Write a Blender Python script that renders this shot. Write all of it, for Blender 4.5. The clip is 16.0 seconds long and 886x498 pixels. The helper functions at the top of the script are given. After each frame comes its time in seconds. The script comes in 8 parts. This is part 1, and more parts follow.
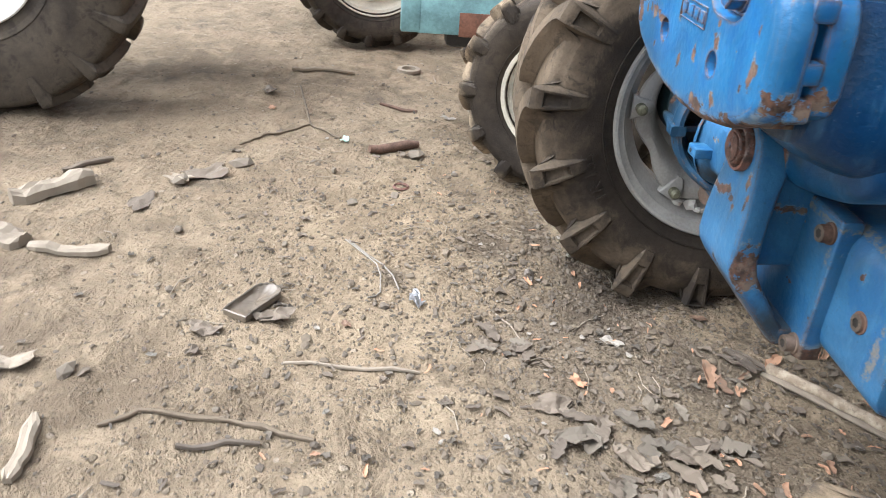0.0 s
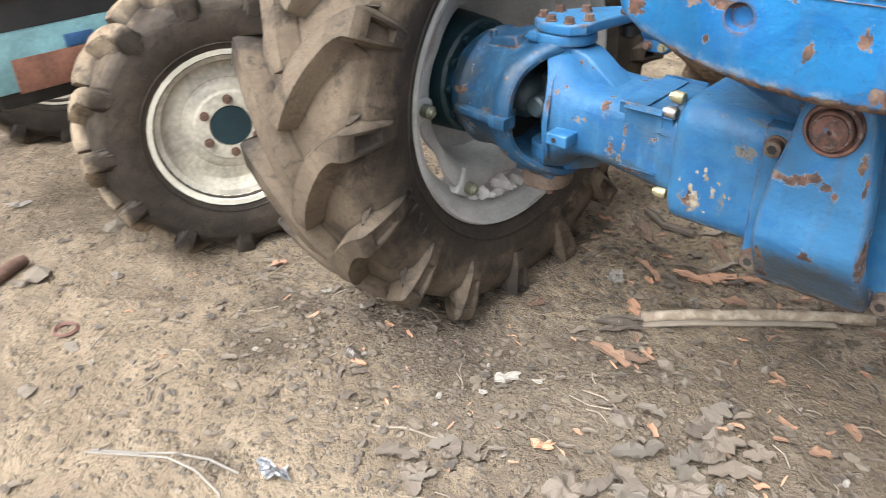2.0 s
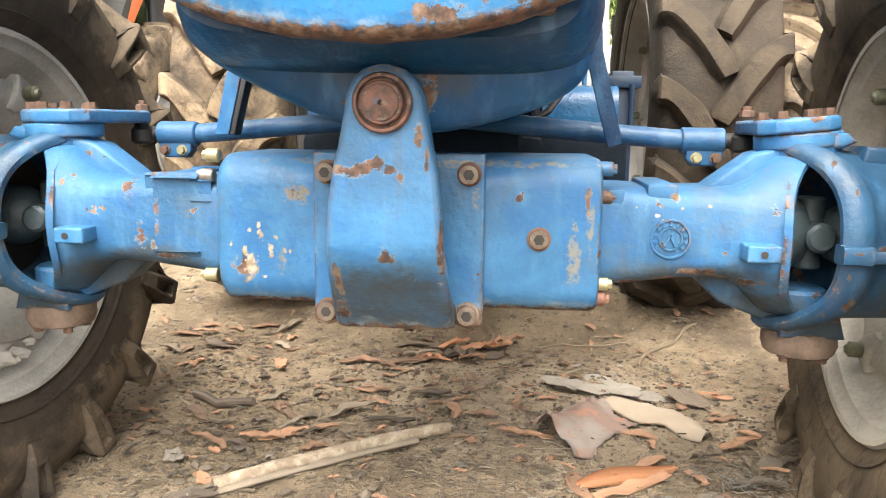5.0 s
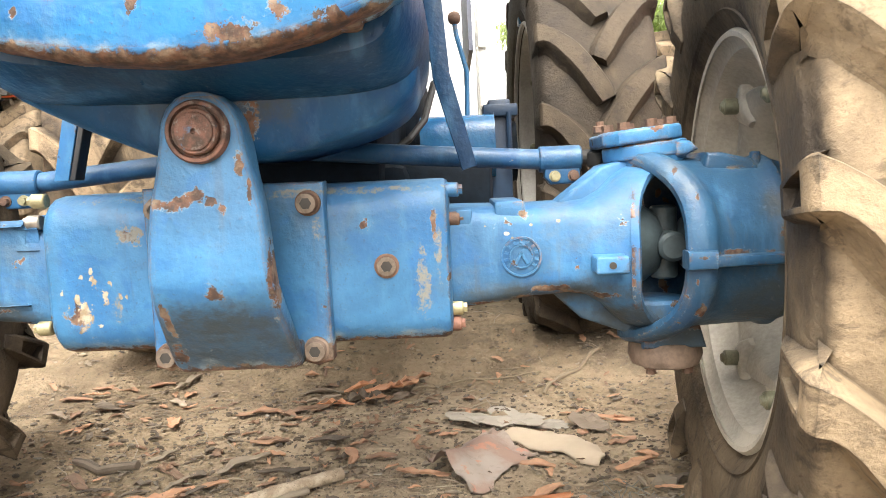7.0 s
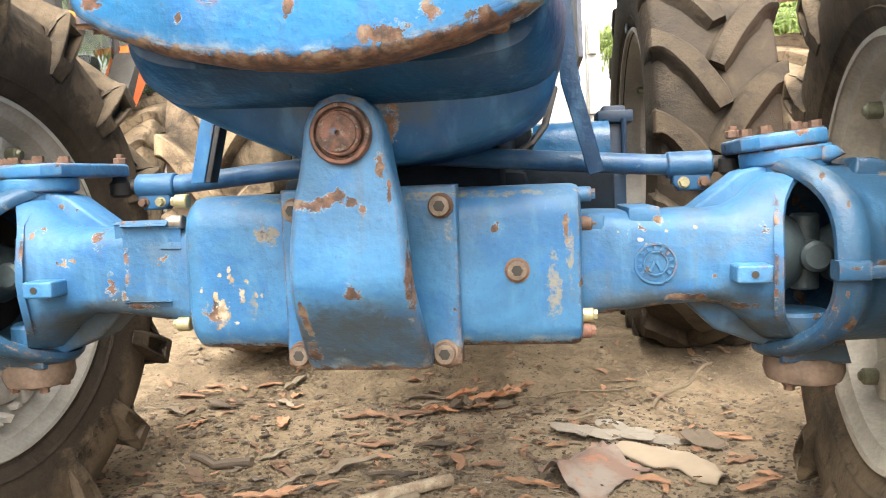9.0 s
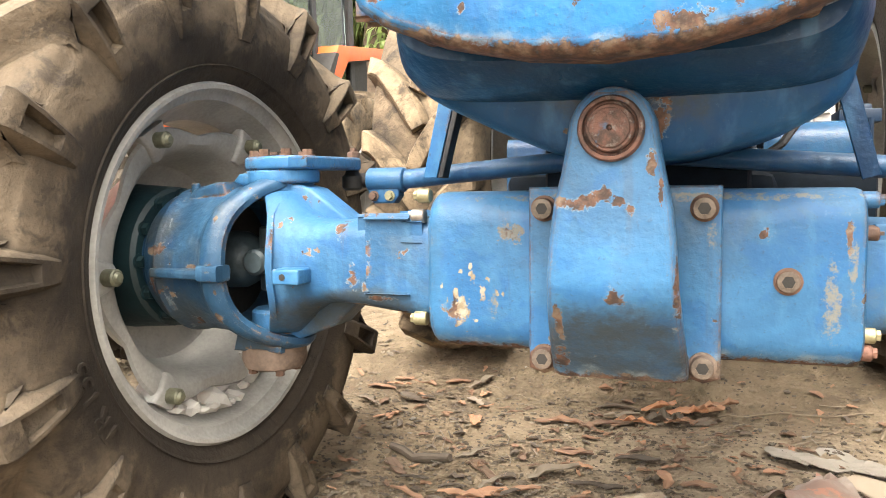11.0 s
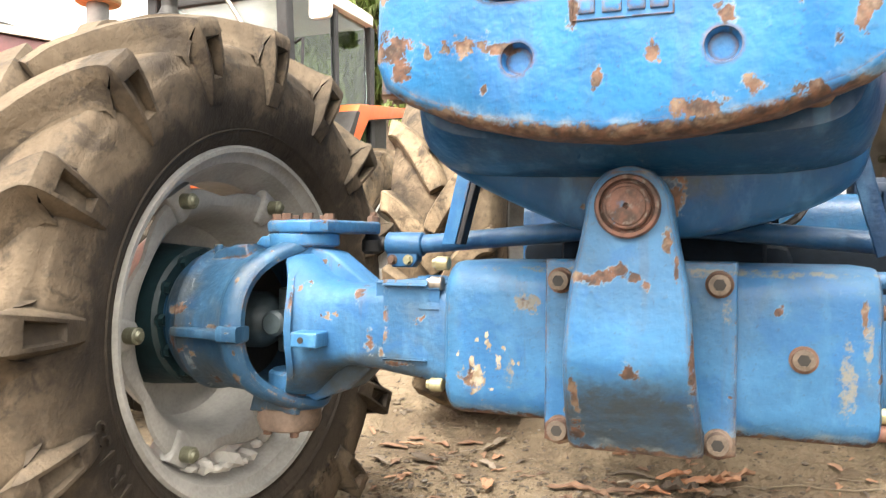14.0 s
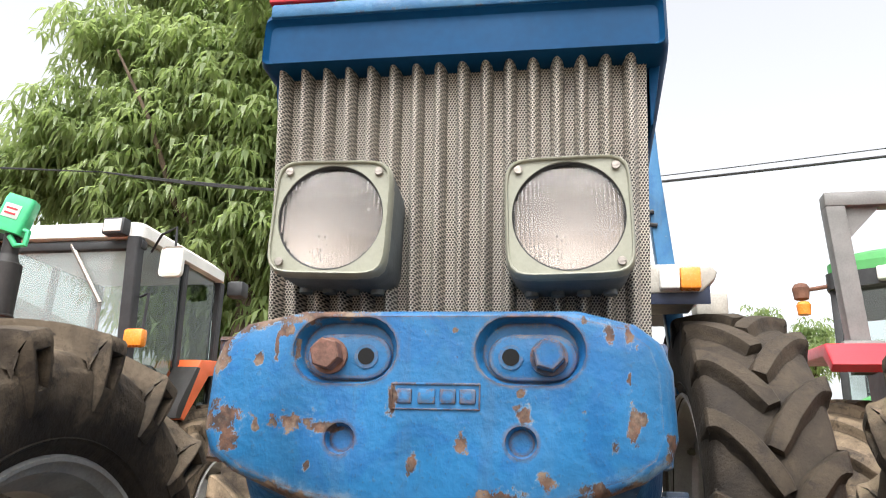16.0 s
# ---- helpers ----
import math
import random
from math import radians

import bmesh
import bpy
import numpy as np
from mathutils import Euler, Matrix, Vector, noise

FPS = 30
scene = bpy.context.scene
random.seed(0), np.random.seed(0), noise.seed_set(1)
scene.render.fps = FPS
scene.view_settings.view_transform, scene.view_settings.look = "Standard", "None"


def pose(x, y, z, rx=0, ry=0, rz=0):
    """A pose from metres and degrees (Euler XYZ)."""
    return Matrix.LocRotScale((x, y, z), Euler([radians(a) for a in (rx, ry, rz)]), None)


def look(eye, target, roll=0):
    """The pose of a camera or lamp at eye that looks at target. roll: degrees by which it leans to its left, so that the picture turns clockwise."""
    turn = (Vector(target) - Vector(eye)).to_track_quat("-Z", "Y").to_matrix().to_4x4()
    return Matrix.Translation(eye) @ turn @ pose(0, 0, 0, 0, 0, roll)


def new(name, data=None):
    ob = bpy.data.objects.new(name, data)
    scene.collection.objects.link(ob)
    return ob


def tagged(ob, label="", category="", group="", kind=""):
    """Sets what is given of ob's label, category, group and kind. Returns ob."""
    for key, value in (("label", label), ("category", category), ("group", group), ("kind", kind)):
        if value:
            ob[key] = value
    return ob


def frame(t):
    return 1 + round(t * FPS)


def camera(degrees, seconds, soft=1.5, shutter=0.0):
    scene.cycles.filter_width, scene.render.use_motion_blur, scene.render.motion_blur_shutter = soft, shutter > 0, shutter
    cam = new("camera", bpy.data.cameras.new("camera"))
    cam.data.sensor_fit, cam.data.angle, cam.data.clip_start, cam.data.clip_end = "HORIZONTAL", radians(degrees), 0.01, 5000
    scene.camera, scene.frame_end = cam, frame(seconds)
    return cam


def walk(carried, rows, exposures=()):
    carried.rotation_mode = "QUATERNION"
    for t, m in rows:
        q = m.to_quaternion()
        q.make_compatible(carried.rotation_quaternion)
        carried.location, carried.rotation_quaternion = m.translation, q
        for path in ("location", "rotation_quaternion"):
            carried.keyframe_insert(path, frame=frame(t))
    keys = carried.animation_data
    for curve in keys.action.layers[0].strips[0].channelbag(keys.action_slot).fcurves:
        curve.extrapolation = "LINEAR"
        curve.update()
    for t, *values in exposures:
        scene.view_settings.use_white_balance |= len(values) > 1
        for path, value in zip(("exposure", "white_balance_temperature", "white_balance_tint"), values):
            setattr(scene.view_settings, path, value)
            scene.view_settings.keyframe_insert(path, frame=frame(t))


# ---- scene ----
cam = camera(59.9, 16.0, soft=0.75, shutter=0.2)
PATH = [
    (0, (1.289, -0.548, 1.308), (-0.468, -0.484, 0.355), 4.0),
    (0.5, (1.073, -0.795, 1.299), (-0.655, -0.484, 0.34), 1.4),
    (1, (0.839, -1.029, 1.337), (-0.769, -0.391, 0.333), 0.6),
    (1.5, (0.558, -1.109, 1.313), (-0.912, -0.228, 0.282), 0.1),
    (2, (0.32, -1.152, 1.3), (-0.871, 0.073, 0.26), -1.3),
    (2.5, (0.105, -1.194, 1.164), (-0.689, 0.331, 0.142), -3.6),
    (3, (0.123, -1.147, 0.943), (-0.494, 0.529, 0.043), -2.0),
    (3.5, (0.179, -1.123, 0.785), (-0.267, 0.697, 0.087), -0.2),
    (4, (0.203, -1.121, 0.774), (-0.141, 0.77, 0.222), 0.7),
    (4.5, (0.215, -1.091, 0.795), (-0.115, 0.838, 0.38), 0.9),
    (5, (0.242, -1.075, 0.816), (-0.032, 0.881, 0.499), 0.7),
    (5.2, (0.262, -1.063, 0.823), (0.019, 0.9, 0.526), 0.2),
    (7.3, (0.389, -1.02, 0.773), (0.276, 0.968, 0.579), -2.7),
    (7.5, (0.385, -1.022, 0.771), (0.26, 0.965, 0.582), -2.7),
    (8, (0.364, -1.022, 0.77), (0.183, 0.962, 0.593), -2.9),
    (8.5, (0.341, -1.02, 0.77), (0.091, 0.957, 0.598), -2.5),
    (9, (0.312, -1.019, 0.771), (-0.021, 0.946, 0.605), -2.2),
    (9.5, (0.27, -1.019, 0.767), (-0.176, 0.925, 0.61), -2.1),
    (10, (0.229, -1.01, 0.77), (-0.332, 0.903, 0.616), -1.6),
    (10.2, (0.213, -1.01, 0.77), (-0.383, 0.893, 0.617), -1.4),
    (12.3, (0.13, -0.993, 0.768), (-0.754, 0.793, 0.603), -0.4),
    (12.5, (0.13, -0.989, 0.765), (-0.769, 0.79, 0.598), -0.5),
    (13, (0.128, -0.986, 0.752), (-0.791, 0.781, 0.572), -0.5),
    (13.5, (0.143, -0.994, 0.762), (-0.745, 0.792, 0.61), -0.3),
    (14, (0.164, -1.029, 0.795), (-0.598, 0.82, 0.78), 0.6),
    (14.5, (0.187, -1.068, 0.837), (-0.427, 0.826, 1.024), 1.5),
    (15, (0.207, -1.084, 0.882), (-0.283, 0.825, 1.224), 1.4),
    (15.5, (0.216, -1.098, 0.916), (-0.203, 0.8, 1.389), 1.4),
    (16, (0.218, -1.113, 0.96), (-0.164, 0.756, 1.56), 2.0),
]
walk(cam, [(t, look(eye, target, roll)) for t, eye, target, roll in PATH], [(0.0, 0.63, 5970, 10), (0.5, 0.62, 6000, 10), (1.0, 0.50, 6000, 10), (1.5, 0.55, 6000, 10), (2.0, 0.75, 6070, 10), (3.0, 0.97, 5820, 10), (3.5, 1.09, 5920, 10), (4.0, 1.25, 6550, 10), (5.0, 1.41, 7000, 10), (10.5, 1.42, 7150, 10), (13.5, 1.48, 7050, 10), (14.5, 1.18, 7150, 10), (15.0, 0.80, 7150, 10), (15.5, 0.66, 6550, 10), (16.0, 0.3, 6400, 10)])

# ---- light: bright overcast sky, wide soft sun ----
world = bpy.data.worlds.new("sky")
scene.world = world
world.use_nodes = True
sky = world.node_tree.nodes.new("ShaderNodeTexSky")
sky.sky_type, sky.sun_disc = "NISHITA", False
sky.sun_elevation, sky.sun_rotation = radians(59), radians(184)
sky.dust_density, sky.air_density, sky.ozone_density = 6.0, 1.0, 0.6
background = world.node_tree.nodes["Background"]
veil = world.node_tree.nodes.new("ShaderNodeHueSaturation")
veil.inputs["Saturation"].default_value, veil.inputs["Value"].default_value = 0.13, 2.15
world.node_tree.links.new(sky.outputs[0], veil.inputs["Color"])
world.node_tree.links.new(veil.outputs[0], background.inputs[0])
background.inputs[1].default_value = 0.15
sun = new("sun", bpy.data.lights.new("sun", "SUN"))
sun.data.energy, sun.data.angle, sun.data.color = 1.14, radians(66), (1.0, 0.95, 0.88)
sun.matrix_world = look((-0.33, -4.65, 7.8), (0, 0, 0))

# ---- small tools ----
rnd = random.Random(7)


def thing(name, label, category, m=None, group="", kind=""):
    ob = tagged(new(name), label, category, group, kind)
    ob.empty_display_size = 0.1
    if m is not None:
        ob.matrix_world = m
    return ob


def finish(bm, smooth=True, angle=32):
    bmesh.ops.recalc_face_normals(bm, faces=bm.faces[:])
    me = bpy.data.meshes.new("mesh")
    bm.to_mesh(me)
    bm.free()
    if smooth and len(me.polygons):
        me.polygons.foreach_set("use_smooth", [True] * len(me.polygons))
        me.set_sharp_from_angle(angle=radians(angle))
    return me


def part(name, bm, material, parent, label="", smooth=True, angle=32, m=None):
    me = finish(bm, smooth, angle)
    for mm in (material if isinstance(material, (list, tuple)) else [material]):
        me.materials.append(mm)
    ob = new(name, me)
    ob.parent = parent
    if m is not None:
        ob.matrix_local = m
    if label:
        ob["label"] = label
    return ob


def solo(name, bm, material, label, category, m=None, group="", kind="", smooth=True, angle=32):
    me = finish(bm, smooth, angle)
    for mm in (material if isinstance(material, (list, tuple)) else [material]):
        me.materials.append(mm)
    ob = tagged(new(name, me), label, category, group, kind)
    if m is not None:
        ob.matrix_world = m
    return ob


def faces(bm, vs, fs, mi=0):
    vv = [bm.verts.new(v) for v in vs]
    for f in fs:
        try:
            g = bm.faces.new([vv[i] for i in f])
            g.material_index = mi
        except ValueError:
            pass
    return vv


def rings(bm, rr, closed=True, cap0=True, cap1=True, mi=0):
    """Skin a row of rings of equal length."""
    vv = [[bm.verts.new(p) for p in r] for r in rr]
    n = len(rr[0])
    for a, b in zip(vv, vv[1:]):
        for i in range(n if closed else n - 1):
            j = (i + 1) % n
            bm.faces.new((a[i], a[j], b[j], b[i])).material_index = mi
    if cap0:
        bm.faces.new(vv[0][::-1]).material_index = mi
    if cap1:
        bm.faces.new(vv[-1]).material_index = mi
    return vv


def box(bm, x0, x1, y0, y1, z0, z1, bevel=0.0, seg=2, m=None, mi=0):
    b = bmesh.new()
    bmesh.ops.create_cube(b, size=1.0)
    for v in b.verts:
        v.co = Vector(((x0 + x1) / 2 + v.co.x * (x1 - x0), (y0 + y1) / 2 + v.co.y * (y1 - y0), (z0 + z1) / 2 + v.co.z * (z1 - z0)))
    if bevel:
        bmesh.ops.bevel(b, geom=b.edges[:], offset=bevel, segments=seg, profile=0.5, affect="EDGES")
    merge(bm, b, m, mi)


def merge(bm, b, m=None, mi=0):
    m = m or Matrix()
    table = {v: bm.verts.new(m @ v.co) for v in b.verts}
    for f in b.faces:
        g = bm.faces.new([table[v] for v in f.verts])
        g.material_index = mi if mi else f.material_index
    b.free()


def axes(d):
    d = Vector(d).normalized()
    a = d.orthogonal().normalized()
    return a, d.cross(a)


def cyl(bm, p0, p1, r0, r1=None, seg=16, cap=True, mi=0, bevel=0.0):
    p0, p1 = Vector(p0), Vector(p1)
    r1 = r0 if r1 is None else r1
    a, b = axes(p1 - p0)
    d = (p1 - p0).normalized()
    rows = [(p0, r0), (p1, r1)]
    if bevel:
        rows = [(p0, r0 - bevel), (p0 + d * bevel, r0), (p1 - d * bevel, r1), (p1, r1 - bevel)]
    rings(bm, [[p + (a * math.cos(t) + b * math.sin(t)) * r for t in (2 * math.pi * i / seg for i in range(seg))] for p, r in rows], cap0=cap, cap1=cap, mi=mi)


def tube(bm, pts, r, seg=8, mi=0):
    pts = [Vector(p) for p in pts]
    rr = []
    a = None
    for i, p in enumerate(pts):
        d = (pts[min(i + 1, len(pts) - 1)] - pts[max(i - 1, 0)]).normalized()
        if a is None:
            a = d.orthogonal().normalized()
        a = (a - d * a.dot(d)).normalized()
        b = d.cross(a)
        ri = r[i] if isinstance(r, (list, tuple)) else r
        rr.append([p + (a * math.cos(t) + b * math.sin(t)) * ri for t in (2 * math.pi * k / seg for k in range(seg))])
    rings(bm, rr, mi=mi)


def lathe(bm, prof, axis="x", seg=48, centre=(0, 0, 0), closed=False, mi=0, wave=None):
    """Turn a profile of (along the axis, radius) round an axis; closed joins its ends to a ring."""
    rows = []
    for k, (a, r) in enumerate(prof):
        row = []
        for i in range(seg):
            t = 2 * math.pi * i / seg
            rr = r + (wave(k, t) if wave else 0)
            c, s = rr * math.cos(t), rr * math.sin(t)
            p = (a, c, s) if axis == "x" else ((c, a, s) if axis == "y" else (c, s, a))
            row.append(Vector(p) + Vector(centre))
        rows.append(row)
    if closed:
        rows.append(rows[0])
        vv = [[bm.verts.new(p) for p in r] for r in rows[:-1]]
        vv.append(vv[0])
        for a, b in zip(vv, vv[1:]):
            for i in range(seg):
                j = (i + 1) % seg
                bm.faces.new((a[i], a[j], b[j], b[i])).material_index = mi
    else:
        rings(bm, rows, cap0=prof[0][1] > 1e-4, cap1=prof[-1][1] > 1e-4, mi=mi)


def slab(bm, outline, d0, d1, plane="xz", bevel=0.0, seg=3, m=None, mi=0):
    """Extrude a flat outline between two depths, with rounded edges."""
    def at(u, v, d):
        return (u, d, v) if plane == "xz" else ((u, v, d) if plane == "xy" else (d, u, v))
    b = bmesh.new()
    lo = [b.verts.new(at(u, v, d0)) for u, v in outline]
    hi = [b.verts.new(at(u, v, d1)) for u, v in outline]
    n = len(outline)
    f0, f1 = b.faces.new(lo), b.faces.new(hi[::-1])
    for i in range(n):
        b.faces.new((lo[i], hi[i], hi[(i + 1) % n], lo[(i + 1) % n]))
    bmesh.ops.recalc_face_normals(b, faces=b.faces[:])
    if bevel:
        edge = [e for e in b.edges if (e in f0.edges or e in f1.edges)]
        bmesh.ops.bevel(b, geom=edge, offset=bevel, segments=seg, profile=0.5, affect="EDGES", clamp_overlap=True)
    merge(bm, b, m, mi)


def rrect(x0, x1, z0, z1, r, n=4):
    """A rounded rectangle as a list of (u, v)."""
    out = []
    for cx, cz, a0 in ((x1 - r, z1 - r, 0), (x0 + r, z1 - r, 90), (x0 + r, z0 + r, 180), (x1 - r, z0 + r, 270)):
        for i in range(n + 1):
            a = radians(a0 + 90 * i / n)
            out.append((cx + r * math.cos(a), cz + r * math.sin(a)))
    return out


def hexbolt(bm, p, d, r=0.012, h=0.012, washer=True, mi=0):
    p, d = Vector(p), Vector(d).normalized()
    if washer:
        cyl(bm, p, p + d * h * 0.25, r * 1.35, seg=14, mi=mi)
    cyl(bm, p + d * h * 0.2, p + d * (h * 1.2), r, seg=6, mi=mi)

# ---- materials ----


class Nodes:
    """A short way to write a node material."""

    def __init__(self, name):
        self.mat = bpy.data.materials.new(name)
        self.mat.use_nodes = True
        self.t = self.mat.node_tree
        self.bsdf = self.t.nodes["Principled BSDF"]
        self.pos = self.t.nodes.new("ShaderNodeTexCoord").outputs["Object"]

    def link(self, a, b):
        if isinstance(a, (int, float)):
            b.default_value = a
        elif isinstance(a, tuple):
            b.default_value = (*a, 1.0) if len(a) == 3 and len(b.default_value) == 4 else a
        else:
            self.t.links.new(a, b)

    def noise(self, scale, detail=4.0, rough=0.55, at=None, dist=0.0):
        n = self.t.nodes.new("ShaderNodeTexNoise")
        n.inputs["Scale"].default_value, n.inputs["Detail"].default_value = scale, detail
        n.inputs["Roughness"].default_value, n.inputs["Distortion"].default_value = rough, dist
        self.link(at or self.pos, n.inputs["Vector"])
        return n.outputs["Fac"]

    def voronoi(self, scale, out="Distance", feature="F1", at=None):
        n = self.t.nodes.new("ShaderNodeTexVoronoi")
        n.feature = feature
        n.inputs["Scale"].default_value = scale
        self.link(at or self.pos, n.inputs["Vector"])
        return n.outputs[out]

    def math(self, op, a, b=0.0, c=0.0):
        n = self.t.nodes.new("ShaderNodeMath")
        n.operation = op
        for v, s in zip((a, b, c), n.inputs):
            self.link(v, s)
        return n.outputs[0]

    def step(self, v, lo, hi):
        n = self.t.nodes.new("ShaderNodeMapRange")
        n.interpolation_type = "SMOOTHSTEP"
        self.link(v, n.inputs["Value"])
        n.inputs["From Min"].default_value, n.inputs["From Max"].default_value = lo, hi
        return n.outputs[0]

    def mix(self, f, a, b):
        n = self.t.nodes.new("ShaderNodeMix")
        n.data_type = "RGBA"
        self.link(f, n.inputs[0])
        self.link(a, n.inputs[6])
        self.link(b, n.inputs[7])
        return n.outputs[2]

    def mapped(self, scale=(1, 1, 1), loc=(0, 0, 0)):
        n = self.t.nodes.new("ShaderNodeMapping")
        n.inputs["Scale"].default_value, n.inputs["Location"].default_value = scale, loc
        self.link(self.pos, n.inputs["Vector"])
        return n.outputs[0]

    def axis(self, k):
        n = self.t.nodes.new("ShaderNodeSeparateXYZ")
        self.link(self.pos, n.inputs[0])
        return n.outputs[k]

    def random(self):
        return self.t.nodes.new("ShaderNodeObjectInfo").outputs["Random"]

    def island(self):
        return self.t.nodes.new("ShaderNodeNewGeometry").outputs["Random Per Island"]

    def done(self, colour, rough=0.5, metal=0.0, bump=None, strength=0.3, depth=0.01, spec=0.5):
        i = self.bsdf.inputs
        self.link(colour, i["Base Color"])
        self.link(rough, i["Roughness"])
        self.link(metal, i["Metallic"])
        i["Specular IOR Level"].default_value = spec
        if bump is not None:
            b = self.t.nodes.new("ShaderNodeBump")
            b.inputs["Strength"].default_value, b.inputs["Distance"].default_value = strength, depth
            self.link(bump, b.inputs["Height"])
            self.link(b.outputs[0], i["Normal"])
        return self.mat


def plain(name, c, rough=0.5, metal=0.0, vary=0.25, scale=6.0, fine=90.0, bump=0.15):
    """A simple worn surface: two scales of variation and a fine relief."""
    n = Nodes(name)
    d = tuple(v * (1 - vary) for v in c)
    e = tuple(min(1, v * (1 + vary)) for v in c)
    f = n.math("ADD", n.math("MULTIPLY", n.noise(scale), 0.7), n.math("MULTIPLY", n.noise(fine, 2), 0.3))
    return n.done(n.mix(n.step(f, 0.3, 0.7), d, e), n.math("MULTIPLY_ADD", n.noise(scale * 3), 0.25, rough - 0.12), metal, n.noise(fine), bump, 0.003)


def spots(n, rows, wob, plane=(0, 2)):
    """A mask of ragged patches: rows of (u, v, half width, half height)."""
    u, v = n.axis(plane[0]), n.axis(plane[1])
    mask = None
    for a, b, w, h in rows:
        du = n.math("DIVIDE", n.math("SUBTRACT", u, a), w)
        dv = n.math("DIVIDE", n.math("SUBTRACT", v, b), h)
        d = n.math("ADD", n.math("MULTIPLY", du, du), n.math("MULTIPLY", dv, dv))
        d = n.math("SUBTRACT", n.math("SQRT", d), wob)
        mask = d if mask is None else n.math("MINIMUM", mask, d)
    return mask


def worn_edge(n, radius=0.006):
    """How far the surface bends within a short reach: 0 on flats, more on edges."""
    bev = n.t.nodes.new("ShaderNodeBevel")
    bev.samples = 3
    bev.inputs["Radius"].default_value = radius
    dot = n.t.nodes.new("ShaderNodeVectorMath")
    dot.operation = "DOT_PRODUCT"
    n.link(bev.outputs[0], dot.inputs[0])
    n.link(n.t.nodes.new("ShaderNodeNewGeometry").outputs["True Normal"], dot.inputs[1])
    return n.math("SUBTRACT", 1.0, dot.outputs["Value"])


def blue_paint(name, base=(0.040, 0.148, 0.292), rust=0.0, patches=(), pale=(), dirt=0.3, rough=0.36, edge=None, grime_shade=(), wear=0.5, plane=(0, 2), streaks=0.32, scrapes=()):
    """Brushed tractor blue over a cast surface: old coats, rust chips with pale rims, runs, grimy and shade-darkened
    spots.
    """
    n = Nodes(name)
    big, mid, fine = n.noise(3.5, 6, 0.6, dist=0.5), n.noise(14.0, 5), n.noise(75.0, 4)
    blot = n.noise(9.0, 6, 0.65, dist=0.8)
    streak = n.noise(1.0, 5, 0.6, at=n.mapped((24, 24, 5.0)))
    c = n.mix(n.step(big, 0.34, 0.66), tuple(v * 0.66 for v in base), tuple(min(1, v * 1.14) for v in base))
    c = n.mix(n.math("MULTIPLY", n.step(blot, 0.49, 0.60), 0.45), c, tuple(v * q for v, q in zip(base, (0.3, 0.66, 0.9))))
    c = n.mix(n.math("MULTIPLY", n.step(streak, 0.50, 0.74), streaks), c, (0.085, 0.215, 0.36))
    c = n.mix(n.math("MULTIPLY", n.step(n.noise(6.0, 7, 0.7, dist=0.6), 0.5, 0.72), dirt), c, (0.085, 0.105, 0.115))
    run = n.math("MULTIPLY", n.step(n.noise(1.0, 4, 0.6, at=n.mapped((28, 28, 2.2), (3, 1, 2))), 0.60, 0.72), 0.4 * dirt + 0.1)
    c = n.mix(run, c, (0.075, 0.07, 0.062))
    wob = n.math("MULTIPLY", n.math("SUBTRACT", n.noise(48.0, 6, 0.75), 0.5), 3.4)
    if grime_shade:
        g = n.math("SUBTRACT", 1.0, n.step(spots(n, grime_shade, n.math("MULTIPLY", wob, 0.35), plane), 0.55, 1.25))
        g = n.math("MULTIPLY", g, n.math("MULTIPLY_ADD", n.step(n.noise(20.0, 6, 0.7), 0.3, 0.65), 0.42, 0.52))
        c = n.mix(g, c, (0.036, 0.047, 0.053))
    chip = n.math("SUBTRACT", n.noise(22.0, 6, 0.62), 0.70 - rust)
    if patches:
        p = n.math("MULTIPLY", n.math("SUBTRACT", 0.60, spots(n, patches, wob, plane)), 0.09)
        chip = n.math("MAXIMUM", chip, p)
    if edge is not None:
        chip = n.math("MAXIMUM", chip, n.math("ADD", edge(n), n.math("MULTIPLY", wob, 0.012)))
    if wear:
        e = n.step(worn_edge(n, 0.010), 0.01, 0.09)
        worn = n.math("MULTIPLY", e, n.step(n.noise(17.0, 6, 0.7), 0.62 - 0.22 * wear, 0.72 - 0.22 * wear))
        chip = n.math("MAXIMUM", chip, n.math("MULTIPLY", n.math("SUBTRACT", worn, 0.5), 0.05))
    mask = n.step(chip, 0.0, 0.006)
    halo = n.math("MULTIPLY", n.step(chip, -0.014, -0.002), n.math("MULTIPLY_ADD", n.step(n.noise(30.0, 4), 0.4, 0.65), 0.55, 0.05))
    c = n.mix(halo, c, (0.24, 0.30, 0.33))
    rustc = n.mix(n.step(n.noise(60.0, 5), 0.35, 0.7), (0.048, 0.032, 0.026), (0.150, 0.078, 0.052))
    rustc = n.mix(n.math("MULTIPLY", n.step(n.noise(24.0, 5, 0.65), 0.48, 0.66), 0.8), rustc, (0.22, 0.165, 0.12))
    rustc = n.mix(n.math("MULTIPLY", n.step(n.noise(13.0, 5, 0.65), 0.55, 0.7), 0.8), rustc, (0.040, 0.034, 0.032))
    c = n.mix(mask, c, rustc)
    if pale:
        c = n.mix(n.math("SUBTRACT", 1.0, n.step(spots(n, pale, n.math("MULTIPLY", wob, 1.5), plane), 0.70, 0.80)), c, n.mix(n.step(n.noise(55.0, 4), 0.4, 0.6), (0.35, 0.31, 0.24), (0.22, 0.17, 0.11)))
